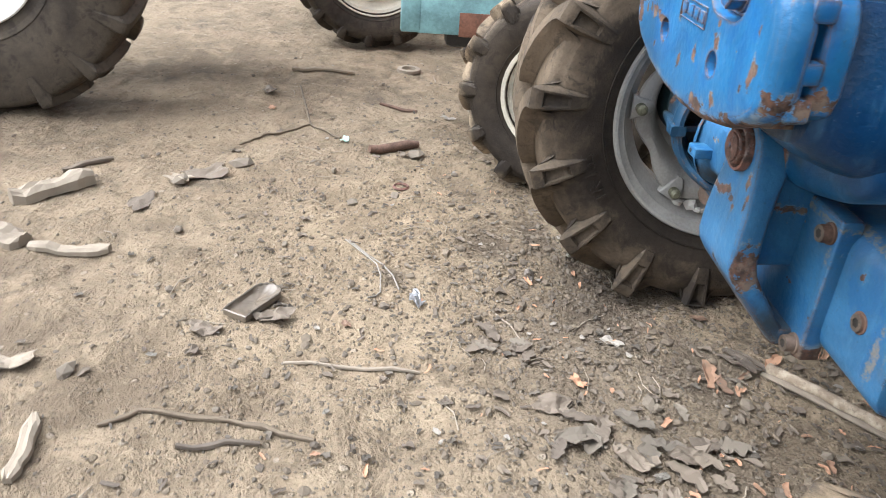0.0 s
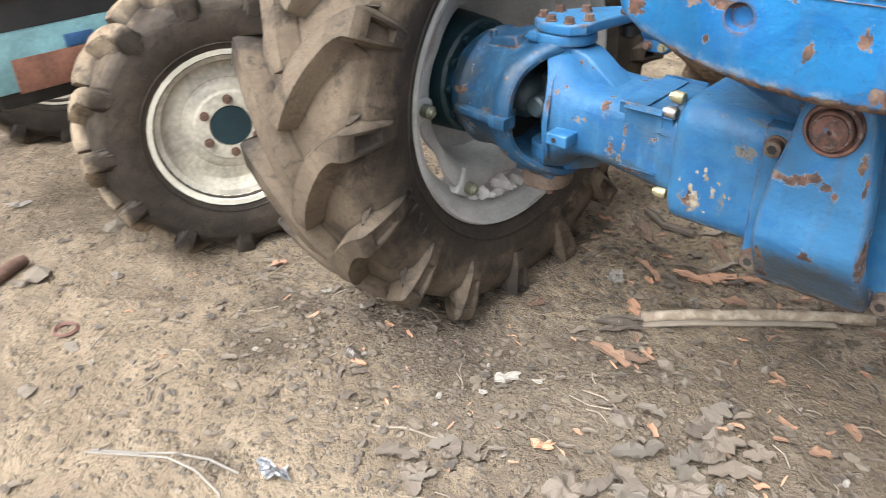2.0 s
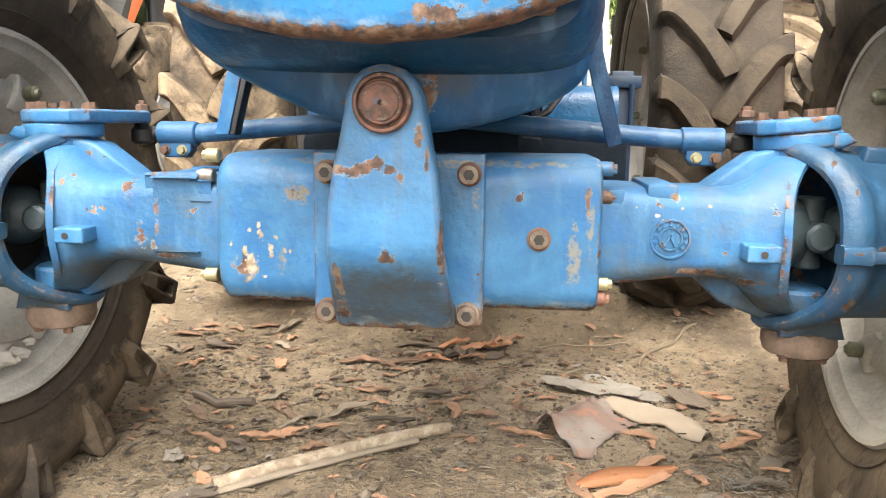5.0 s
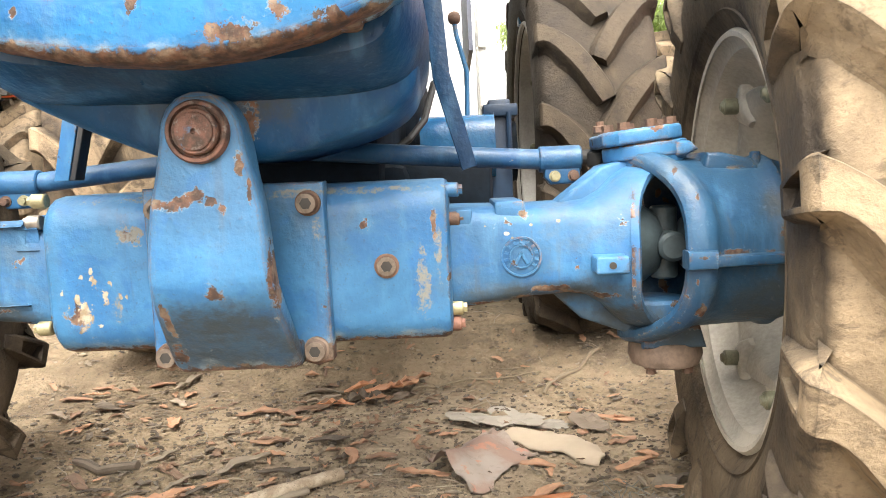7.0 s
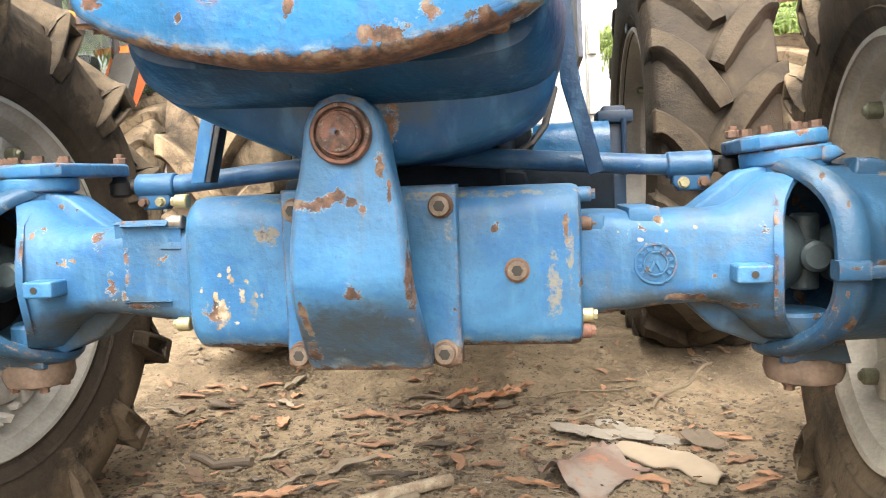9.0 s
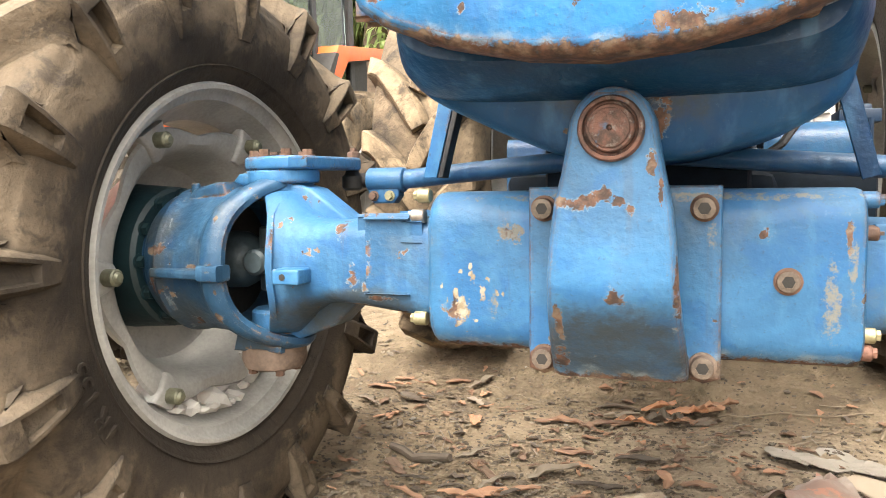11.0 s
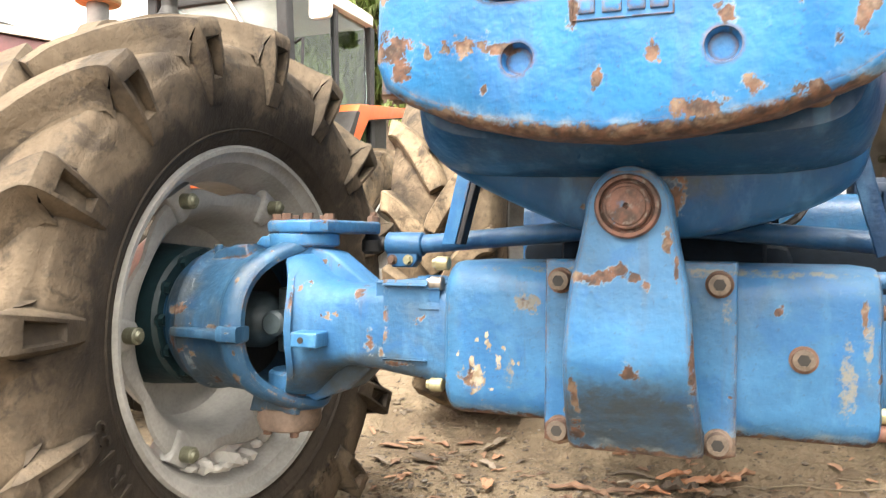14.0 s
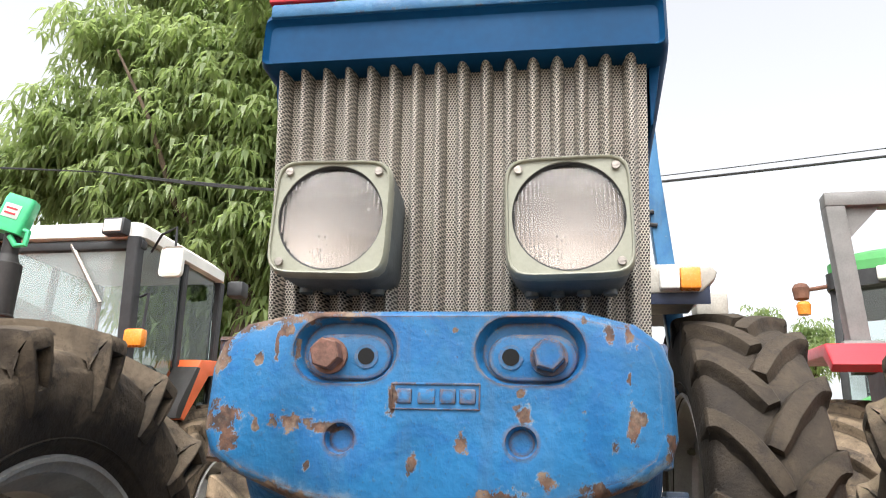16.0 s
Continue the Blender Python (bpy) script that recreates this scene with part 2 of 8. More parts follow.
    if scrapes:
        q = n.math("SUBTRACT", 1.0, n.step(spots(n, scrapes, wob, plane), 0.75, 1.1))
        c = n.mix(n.math("MULTIPLY", q, n.step(n.noise(42.0, 6, 0.75), 0.42, 0.56)), c, (0.165, 0.165, 0.150))
    r = n.math("ADD", n.math("MULTIPLY", mask, 0.38), n.math("MULTIPLY_ADD", blot, 0.30, rough - 0.14))
    h = n.math("ADD", n.math("MULTIPLY", fine, 0.55), n.math("MULTIPLY", mid, 0.8))
    h = n.math("SUBTRACT", h, n.math("MULTIPLY", mask, 0.5))
    c = n.mix(n.math("MULTIPLY", n.step(n.noise(150.0, 4, 0.75), 0.57, 0.69), 0.42), c, (0.04, 0.065, 0.09))
    c = n.mix(n.math("MULTIPLY", n.step(n.noise(95.0, 4, 0.7), 0.62, 0.74), 0.22), c, (0.15, 0.24, 0.34))
    return n.done(c, r, 0.0, h, 0.42, 0.007, spec=0.30)


def rubber(name, radius, dust=(0.225, 0.166, 0.106), amount=0.85, side=0.55, shoulder=None, inner=None):
    """Black tyre rubber under dried mud: thick on the tread, thin on the sidewall, rubbed through in blotches."""
    n = Nodes(name)
    y, z = n.axis(1), n.axis(2)
    r = n.math("SQRT", n.math("ADD", n.math("MULTIPLY", y, y), n.math("MULTIPLY", z, z)))
    cloud = n.noise(6.0, 7, 0.65, dist=0.8)
    fine, grain = n.noise(60.0, 5, 0.65), n.noise(170.0, 3, 0.7)
    wob = n.math("SUBTRACT", cloud, 0.5)
    if shoulder:
        t = n.math("ADD", n.math("SUBTRACT", shoulder, n.math("ABSOLUTE", n.axis(0))), n.math("MULTIPLY", wob, 0.10))
        t = n.math("MINIMUM", t, n.math("ADD", n.math("SUBTRACT", r, radius * 0.86), n.math("MULTIPLY", wob, 0.06)))
        tread = n.math("MULTIPLY", n.step(t, -0.012, 0.030), amount)
    else:
        t = n.math("ADD", n.math("SUBTRACT", r, radius * 0.93), n.math("MULTIPLY", wob, radius * 0.30))
        tread = n.math("MULTIPLY", n.step(t, -0.02, 0.05), amount)
    film = n.math("MULTIPLY", n.step(n.noise(3.2, 6, 0.65), 0.30, 0.62), side)
    if inner:
        smear = n.noise(11.0, 7, 0.72, dist=1.2)
        edge = n.math("ADD", r, n.math("ADD", n.math("MULTIPLY", wob, 0.16), n.math("MULTIPLY", n.math("SUBTRACT", smear, 0.5), 0.20)))
        film = n.math("MULTIPLY", film, n.math("MULTIPLY_ADD", n.step(edge, inner - 0.03, inner + 0.03), 0.78, 0.22))
    f = n.math("MAXIMUM", tread, film)
    rub = n.step(n.noise(14.0, 7, 0.72, dist=0.5), 0.52, 0.64)
    f = n.math("MULTIPLY", f, n.math("SUBTRACT", 1.0, n.math("MULTIPLY", rub, 0.6)))
    f = n.math("MULTIPLY", f, n.math("MULTIPLY_ADD", fine, 0.7, 0.6))
    scuff = n.step(n.noise(1.0, 5, 0.7, at=n.mapped((35, 90, 20), (2, 5, 1))), 0.66, 0.74)
    stain = n.step(n.noise(9.0, 7, 0.7, dist=1.0, at=n.mapped((1, 1, 1), (4, 2, 7))), 0.60, 0.70)
    dark = n.mix(n.noise(25.0, 3), (0.012, 0.010, 0.009), (0.036, 0.029, 0.023))
    d2 = n.mix(n.step(cloud, 0.3, 0.75), tuple(v * 0.62 for v in dust), dust)
    f = n.math("MULTIPLY", f, n.math("SUBTRACT", 1.0, n.math("MULTIPLY", stain, 0.75)))
    f = n.math("MULTIPLY", f, n.math("SUBTRACT", 1.0, n.math("MULTIPLY", n.step(worn_edge(n, 0.012), 0.02, 0.16), n.math("MULTIPLY_ADD", rub, 0.35, 0.5))))
    c = n.mix(f, dark, d2)
    c = n.mix(n.math("MULTIPLY", scuff, 0.30), c, tuple(v * 0.9 for v in dust))
    c = n.mix(n.math("MULTIPLY", n.step(grain, 0.56, 0.7), 0.35), c, tuple(v * 0.25 for v in dust))
    h = n.math("ADD", n.math("ADD", fine, n.math("MULTIPLY", grain, 0.3)), n.math("MULTIPLY", cloud, 0.8))
    return n.done(c, n.math("MULTIPLY_ADD", f, 0.22, 0.62), 0.0, h, 0.6, 0.008, spec=0.2)


M_BLUE = blue_paint("blue_paint", rust=-0.01)
M_BLUE_AXLE = blue_paint("blue_axle", rust=0.02, dirt=0.4, patches=[(-0.27, 0.57, 0.024, 0.036), (-0.175, 0.70, 0.024, 0.0216), (0.2, 0.70, 0.0096, 0.0144), (0.31, 0.70, 0.0072, 0.036), (-0.325, 0.52, 0.0096, 0.072)],
                         pale=[(-0.258, 0.575, 0.014, 0.026), (-0.27, 0.60, 0.004, 0.010), (-0.235, 0.555, 0.006, 0.005), (-0.262, 0.635, 0.004, 0.006), (-0.285, 0.585, 0.003, 0.01), (-0.295, 0.61, 0.003, 0.005), (-0.215, 0.625, 0.004, 0.005), (-0.245, 0.645, 0.003, 0.005), (-0.265, 0.55, 0.004, 0.006), (-0.20, 0.585, 0.003, 0.008), (-0.19, 0.60, 0.003, 0.005), (-0.24, 0.625, 0.008, 0.008), (-0.225, 0.60, 0.006, 0.01), (-0.20, 0.60, 0.005, 0.008)],
                         edge=lambda n: n.math("SUBTRACT", 0.517, n.axis(2)), wear=1.0,
                         scrapes=[(-0.18, 0.70, 0.020, 0.018), (-0.205, 0.585, 0.008, 0.022), (0.29, 0.60, 0.012, 0.05), (0.13, 0.70, 0.008, 0.02), (0.315, 0.66, 0.006, 0.05), (0.05, 0.755, 0.25, 0.006)])
M_ARM = blue_paint("blue_arm", (0.030, 0.118, 0.240), rust=0.03, dirt=0.6, wear=0.45, rough=0.52,
                   pale=[(0.392, 0.686, 0.0035, 0.0025), (0.427, 0.672, 0.004, 0.0025), (0.437, 0.664, 0.0025, 0.003), (0.468, 0.685, 0.004, 0.003), (0.512, 0.690, 0.005, 0.004)],
                   patches=[(0.455, 0.703, 0.009, 0.012), (0.39, 0.553, 0.05, 0.010), (0.46, 0.560, 0.05, 0.011), (0.53, 0.566, 0.05, 0.010), (-0.40, 0.553, 0.05, 0.010), (-0.47, 0.562, 0.05, 0.010), (0.50, 0.578, 0.0425, 0.00875), (0.585, 0.56, 0.03125, 0.0075), (0.66, 0.60, 0.0075, 0.0175), (-0.50, 0.70, 0.015, 0.02), (-0.475, 0.615, 0.015, 0.025), (-0.45, 0.60, 0.0075, 0.0125), (-0.62, 0.71, 0.0075, 0.01125), (-0.655, 0.545, 0.01, 0.015), (-0.42, 0.58, 0.0375, 0.0075)],
                   grime_shade=[(-0.56, 0.53, 0.10, 0.05), (0.50, 0.565, 0.16, 0.028), (-0.45, 0.57, 0.10, 0.03), (0.64, 0.50, 0.07, 0.05)])
# Tractor blue darkened: shade under the front of the tractor is in the colour.
M_BLUE_SHADED = blue_paint("blue_shaded", (0.003, 0.035, 0.094), rust=-0.03, dirt=0.15, rough=0.32, wear=0.2)
# Bonnet blue is lowered: the shade of its overhanging face is in the colour.
M_HOOD = plain("shaded_blue_hood", (0.002, 0.050, 0.135), 0.5, 0.0, 0.18, 2.5, 60, 0.05)
M_HOOD.node_tree.nodes["Principled BSDF"].inputs["Specular IOR Level"].default_value = 0.12
M_WEIGHT = blue_paint("blue_weight", (0.016, 0.126, 0.290), rust=0.012, dirt=0.10, streaks=0.2, wear=1.3, patches=[
    (-0.245, 1.180, 0.10, 0.016), (-0.296, 1.14, 0.02, 0.05), (-0.15, 1.190, 0.10, 0.012), (-0.290, 1.150, 0.022, 0.03), (-0.27, 1.172, 0.035, 0.018), (-0.22, 1.188, 0.05, 0.018), (-0.15, 1.196, 0.06, 0.014), (-0.205, 1.165, 0.02, 0.014), (-0.215, 1.14, 0.005, 0.03), (-0.188, 1.135, 0.004, 0.03),
    (-0.285, 1.045, 0.042, 0.0308), (-0.27, 1.02, 0.0196, 0.028), (-0.20, 1.195, 0.07, 0.0196), (-0.262, 1.175, 0.056, 0.0168), (-0.185, 1.043, 0.0476, 0.0196), (-0.14, 1.035, 0.0308, 0.0098),
    (0.122, 1.056, 0.0196, 0.028), (0.118, 1.083, 0.0112, 0.0112), (0.232, 1.16, 0.0098, 0.0168), (0.256, 1.162, 0.0084, 0.0224), (0.258, 1.045, 0.0112, 0.0364), (0.268, 1.055, 0.0112, 0.014),
    (0.042, 1.02, 0.0112, 0.0168), (-0.02, 0.993, 0.0098, 0.021), (0.15, 0.972, 0.0168, 0.0168), (0.215, 0.965, 0.035, 0.014), (0.09, 0.95, 0.056, 0.0196), (0.235, 1.02, 0.0084, 0.014),
    (-0.05, 1.075, 0.0098, 0.028), (-0.24, 1.125, 0.0084, 0.0112), (-0.235, 1.035, 0.007, 0.014), (0.305, 1.02, 0.014, 0.028), (-0.16, 0.985, 0.007, 0.0112), (0.03, 1.165, 0.0056, 0.0056), (0.255, 1.10, 0.0056, 0.0168)],
    edge=lambda n: n.math("SUBTRACT", n.math("ADD", 0.938, n.math("MULTIPLY", n.math("MULTIPLY", n.axis(0), n.axis(0)), 0.62)), n.axis(2)))
# Low spots: grime, plus the down-facing slope's shade put into the colour.
M_BRACKET = blue_paint("blue_bracket", rust=0.0, dirt=0.35, wear=1.5, grime_shade=[(0.0, 0.540, 0.14, 0.068), (0.06, 0.52, 0.09, 0.06)], patches=[(-0.050, 0.749, 0.0319, 0.01015), (-0.028, 0.753, 0.0261, 0.01305), (-0.008, 0.760, 0.01885, 0.01305), (0.012, 0.752, 0.0145, 0.01305), (0.024, 0.742, 0.01015, 0.01305), (0.052, 0.80, 0.0087, 0.0232), (0.064, 0.765, 0.0058, 0.029), (0.005, 0.625, 0.0174, 0.0203), (-0.075, 0.59, 0.0087, 0.0435), (0.085, 0.64, 0.0087, 0.0725), (-0.08, 0.52, 0.0174, 0.029)],
                       edge=lambda n: n.math("SUBTRACT", 0.497, n.axis(2)))


M_RUST = plain("rusty_steel", (0.115, 0.066, 0.045), 0.75, 0.1, 0.45, 25, 160, 0.4)
M_RUST_RED = plain("red_rust", (0.145, 0.070, 0.050), 0.7, 0.1, 0.45, 30, 160, 0.4)
M_OLDWHITE = plain("old_white_paint", (0.50, 0.46, 0.37), 0.5, 0.0, 0.35, 9, 70, 0.2)
M_STEEL = plain("bare_steel", (0.30, 0.27, 0.24), 0.45, 0.75, 0.3, 30, 150)
M_ZINC = plain("zinc_nut", (0.30, 0.27, 0.16), 0.45, 0.5, 0.3, 40, 200)
M_OLIVE = plain("olive_nut", (0.16, 0.16, 0.11), 0.45, 0.4, 0.25, 40, 200)
M_RIM = plain("grey_rim_paint", (0.33, 0.322, 0.298), 0.42, 0.0, 0.22, 9, 120, 0.2)
M_RIM_PALE = plain("pale_rim_paint", (0.37, 0.345, 0.295), 0.5, 0.0, 0.25, 9, 120, 0.2)
M_CREAM = plain("cream_rim_paint", (0.64, 0.60, 0.49), 0.45, 0.0, 0.22, 7, 120, 0.2)
M_WHITE = plain("white_paint", (0.74, 0.73, 0.68), 0.4, 0.0, 0.12, 5, 120, 0.1)
M_GREYPLASTIC = plain("grey_plastic", (0.10, 0.115, 0.12), 0.5, 0.0, 0.25, 10, 150, 0.2)
M_BEZEL = plain("beige_bezel", (0.265, 0.265, 0.205), 0.42, 0.0, 0.12, 12, 150, 0.12)
M_BLACK = plain("black_plastic", (0.022, 0.022, 0.023), 0.55, 0.0, 0.3, 12, 150, 0.2)
M_DARK = plain("dull_black", (0.018, 0.016, 0.014), 0.6, 0.0, 0.4, 15, 90, 0.4)
M_ORANGE = plain("orange_paint", (0.72, 0.13, 0.03), 0.4, 0.0, 0.15, 5, 120, 0.1)
M_RED = plain("red_paint", (0.52, 0.022, 0.035), 0.35, 0.0, 0.15, 5, 120, 0.1)
M_GREEN = plain("green_paint", (0.06, 0.27, 0.07), 0.4, 0.0, 0.15, 5, 120, 0.1)
M_TURQ = plain("turquoise_paint", (0.16, 0.30, 0.31), 0.5, 0.0, 0.3, 8, 90, 0.3)
M_BROWNRUST = plain("brown_rust", (0.17, 0.075, 0.045), 0.8, 0.0, 0.4, 12, 90, 0.4)
M_GREYFRAME = plain("grey_frame_paint", (0.17, 0.165, 0.155), 0.5, 0.0, 0.2, 8, 100, 0.2)
M_MAROON = plain("maroon_paint", (0.10, 0.03, 0.03), 0.5, 0.0, 0.3, 6, 90, 0.2)
M_AMBER = plain("amber_lens", (0.80, 0.26, 0.03), 0.25, 0.0, 0.12, 30, 90, 0.3)
M_CLEARLENS = plain("clear_lens", (0.72, 0.70, 0.66), 0.2, 0.0, 0.1, 60, 200, 0.3)
M_MINT = plain("green_plastic", (0.06, 0.52, 0.22), 0.35, 0.0, 0.12, 9, 120, 0.1)
M_TYRE = rubber("tyre_rubber", 0.682, (0.172, 0.132, 0.091), 1.0, 1.0, 0.158, 0.49)
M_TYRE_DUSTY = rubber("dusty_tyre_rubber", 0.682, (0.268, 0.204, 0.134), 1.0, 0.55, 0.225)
M_TYRE_REAR = rubber("rear_tyre_rubber", 0.86, (0.112, 0.086, 0.059), 0.62, 0.4)
M_TYRE_TAN = rubber("muddy_tyre_rubber", 0.87, (0.33, 0.248, 0.162), 1.0, 0.8)
M_TYRE_SMALL = rubber("small_tyre_rubber", 0.44, (0.36, 0.28, 0.19), 0.95, 0.15)
M_TYRE_B = rubber("other_tyre_rubber", 0.56, (0.22, 0.18, 0.13), 0.35, 0.35)


def glass(name, tint=(0.75, 0.85, 0.83), rough=0.02, mixed=0.35, dirt=(0.45, 0.45, 0.42), ior=1.45):
    """Dusty window glass: part clear, part dirt film."""
    n = Nodes(name)
    n.bsdf.inputs["Transmission Weight"].default_value = 1.0
    n.bsdf.inputs["IOR"].default_value = ior
    return n.done(n.mix(n.math("MULTIPLY", n.noise(3.0, 4), mixed), tint, dirt), n.math("MULTIPLY", n.noise(5.0), rough))


M_GLASS = glass("window_glass")
# Pale, less clear glass: the sky's glare is painted into its base colour.
M_GLARE_GLASS = glass("glare_windscreen", (0.74, 0.80, 0.78), 0.05, 0.35, (0.50, 0.53, 0.51))
M_GLARE_GLASS.node_tree.nodes["Principled BSDF"].inputs["Transmission Weight"].default_value = 0.86
M_GLASSDARK = glass("tinted_window_glass", (0.40, 0.47, 0.44), 0.02, 0.3, (0.20, 0.22, 0.20), 1.33)


def perforated():
    """Grey grille sheet with staggered punched holes."""
    n = Nodes("punched_grille_sheet")
    u, v = n.axis(0), n.axis(2)
    pitch, row = 0.0050, 0.0043
    rv = n.math("DIVIDE", v, row)
    odd = n.math("MODULO", n.math("ABSOLUTE", n.math("FLOOR", rv)), 2.0)
    fu = n.math("SUBTRACT", n.math("FRACT", n.math("ADD", n.math("DIVIDE", u, pitch), n.math("MULTIPLY", odd, 0.5))), 0.5)
    fv = n.math("MULTIPLY", n.math("SUBTRACT", n.math("FRACT", rv), 0.5), row / pitch)
    d = n.math("SQRT", n.math("ADD", n.math("MULTIPLY", fu, fu), n.math("MULTIPLY", fv, fv)))
    hole = n.math("SUBTRACT", 1.0, n.step(d, 0.345, 0.385))
    c = n.mix(n.step(n.noise(5.0, 4), 0.35, 0.7), (0.52, 0.475, 0.41), (0.68, 0.62, 0.54))
    c = n.mix(n.math("MULTIPLY", n.step(n.noise(30.0, 4), 0.6, 0.75), 0.4), c, (0.24, 0.17, 0.11))
    c = n.mix(hole, c, (0.012, 0.012, 0.012))
    return n.done(c, 0.5, 0.25, n.math("MULTIPLY", hole, -1.0), 0.5, 0.002)


M_GRILLE = perforated()


def dirt():
    """Trodden dry earth: grey-brown, sandy patches, damp dark spots and pebbles."""
    n = Nodes("trodden_dirt")
    big, mid, small = n.noise(0.9, 6, 0.6), n.noise(4.5, 7, 0.65, dist=0.4), n.noise(28.0, 6, 0.7)
    grit = n.noise(150.0, 3, 0.7)
    c = n.mix(n.step(big, 0.36, 0.64), (0.165, 0.127, 0.087), (0.285, 0.223, 0.153))
    c = n.mix(n.math("MULTIPLY", n.step(mid, 0.46, 0.64), 0.70), c, (0.322, 0.255, 0.175))
    c = n.mix(n.math("MULTIPLY", n.step(n.noise(7.0, 7, 0.7, dist=0.7), 0.50, 0.64), 0.65), c, (0.135, 0.103, 0.070))
    c = n.mix(n.math("MULTIPLY", n.step(n.noise(1.7, 5, 0.6), 0.56, 0.72), 0.7), c, (0.092, 0.075, 0.058))
    wob = n.math("MULTIPLY", n.math("SUBTRACT", n.noise(5.0, 6, 0.7), 0.5), 2.2)
    # The last spot is no sand: it paints light onto shaded ground under the tractor.
    sand = n.math("SUBTRACT", 1.0, n.step(spots(n, [(-1.35, -0.75, 0.75, 0.55), (-0.75, -0.85, 0.5, 0.5), (-2.2, -1.6, 0.9, 0.5), (-0.2, 1.25, 0.8, 0.35), (0.7, 1.3, 0.5, 0.4), (0.28, 0.85, 0.5, 0.35)], wob, (0, 1)), 0.2, 1.3))
    c = n.mix(n.math("MULTIPLY", sand, 0.34), c, (0.365, 0.282, 0.186))
    damp = n.math("SUBTRACT", 1.0, n.step(spots(n, [(-1.22, -0.30, 0.16, 0.12), (-1.28, -0.12, 0.2, 0.11), (-1.05, 0.0, 0.15, 0.1), (-0.95, -0.62, 0.07, 0.06), (-0.75, 0.02, 0.22, 0.16), (-0.45, 0.30, 0.25, 0.10)], wob, (0, 1)), 0.3, 1.2))
    c = n.mix(n.math("MULTIPLY", damp, 0.78), c, (0.068, 0.053, 0.039))
    c = n.mix(n.math("MULTIPLY", n.step(small, 0.52, 0.68), 0.34), c, (0.110, 0.089, 0.068))
    loam = n.math("SUBTRACT", 1.0, n.step(spots(n, [(-0.40, 0.02, 0.50, 0.34), (0.15, 0.22, 0.55, 0.30), (-0.95, 0.15, 0.35, 0.30)], wob, (0, 1)), 0.35, 1.35))
    c = n.mix(n.math("MULTIPLY", loam, 0.58), c, (0.125, 0.100, 0.074))
    # Pale patch painted as extra light where the tractor's shade falls too dark.
    dust = n.math("SUBTRACT", 1.0, n.step(spots(n, [(0.22, 0.98, 0.60, 0.42), (0.10, 1.35, 0.5, 0.3)], wob, (0, 1)), 0.3, 1.4))
    c = n.mix(n.math("MULTIPLY", dust, 0.65), c, n.mix(n.step(mid, 0.4, 0.62), (0.30, 0.245, 0.18), (0.42, 0.345, 0.255)))
    # pebbles and crumbs of two sizes, each with a shade of its own
    h = n.math("ADD", n.math("MULTIPLY", small, 0.6), n.math("ADD", n.math("MULTIPLY", grit, 0.10), n.math("MULTIPLY", mid, 1.8)))
    for scale, lo, amount, lift in ((38.0, 0.90, 0.42, 0.40), (85.0, 0.80, 0.26, 0.20)):
        warp = n.t.nodes.new("ShaderNodeVectorMath")
        warp.operation = "MULTIPLY_ADD"
        tint = n.t.nodes.new("ShaderNodeTexNoise")
        tint.inputs["Scale"].default_value = scale * 0.8
        n.link(n.pos, tint.inputs["Vector"])
        n.link(tint.outputs["Color"], warp.inputs[0])
        warp.inputs[1].default_value = (0.5 / scale,) * 3
        n.link(n.pos, warp.inputs[2])
        cell = n.t.nodes.new("ShaderNodeSeparateColor")
        n.link(n.voronoi(scale, "Color", at=warp.outputs[0]), cell.inputs[0])
        there = n.math("MULTIPLY", n.step(cell.outputs[0], lo, lo + 0.04), n.math("SUBTRACT", 1.0, n.step(n.voronoi(scale, at=warp.outputs[0]), 0.30, 0.48)))
        shade = n.mix(n.step(cell.outputs[1], 0.25, 0.85), (0.105, 0.085, 0.066), (0.40, 0.345, 0.275))
        c = n.mix(n.math("MULTIPLY", there, amount), c, shade)
        h = n.math("ADD", h, n.math("MULTIPLY", there, lift))
    return n.done(c, 0.92, 0.0, h, 0.9, 0.05, spec=0.2)


M_DIRT = dirt()


def litter(name, a, b, rough=0.8, scale=30.0):
    n = Nodes(name)
    f = n.math("ADD", n.math("ADD", n.math("MULTIPLY", n.island(), 0.35), n.math("MULTIPLY", n.random(), 0.35)), n.math("MULTIPLY", n.noise(scale, 4), 0.3))
    return n.done(n.mix(n.step(f, 0.18, 0.75), a, b), rough, 0.0, n.noise(scale * 3, 4), 0.4, 0.003)


M_STONE = litter("gravel_stone", (0.085, 0.068, 0.050), (0.165, 0.136, 0.102))
M_CLOD = litter("dry_clods", (0.098, 0.078, 0.056), (0.205, 0.163, 0.116), 0.95, 60.0)
M_BARK = litter("torn_bark", (0.135, 0.088, 0.060), (0.47, 0.26, 0.155))
M_LEAFDRY = litter("dry_leaf", (0.060, 0.047, 0.036), (0.160, 0.128, 0.096))
M_PALE = litter("pale_wood", (0.15, 0.12, 0.088), (0.28, 0.235, 0.178), scale=26)
M_PAPER = litter("white_scrap", (0.11, 0.098, 0.082), (0.29, 0.262, 0.222), scale=40)
M_RUBBLE = litter("pale_rubble", (0.28, 0.26, 0.23), (0.50, 0.48, 0.44), scale=30)
M_TWIG = litter("dry_twig", (0.10, 0.075, 0.05), (0.24, 0.19, 0.13))
M_FOLIAGE = litter("mango_leaf", (0.080, 0.135, 0.048), (0.28, 0.34, 0.15), 0.42, 3.0)
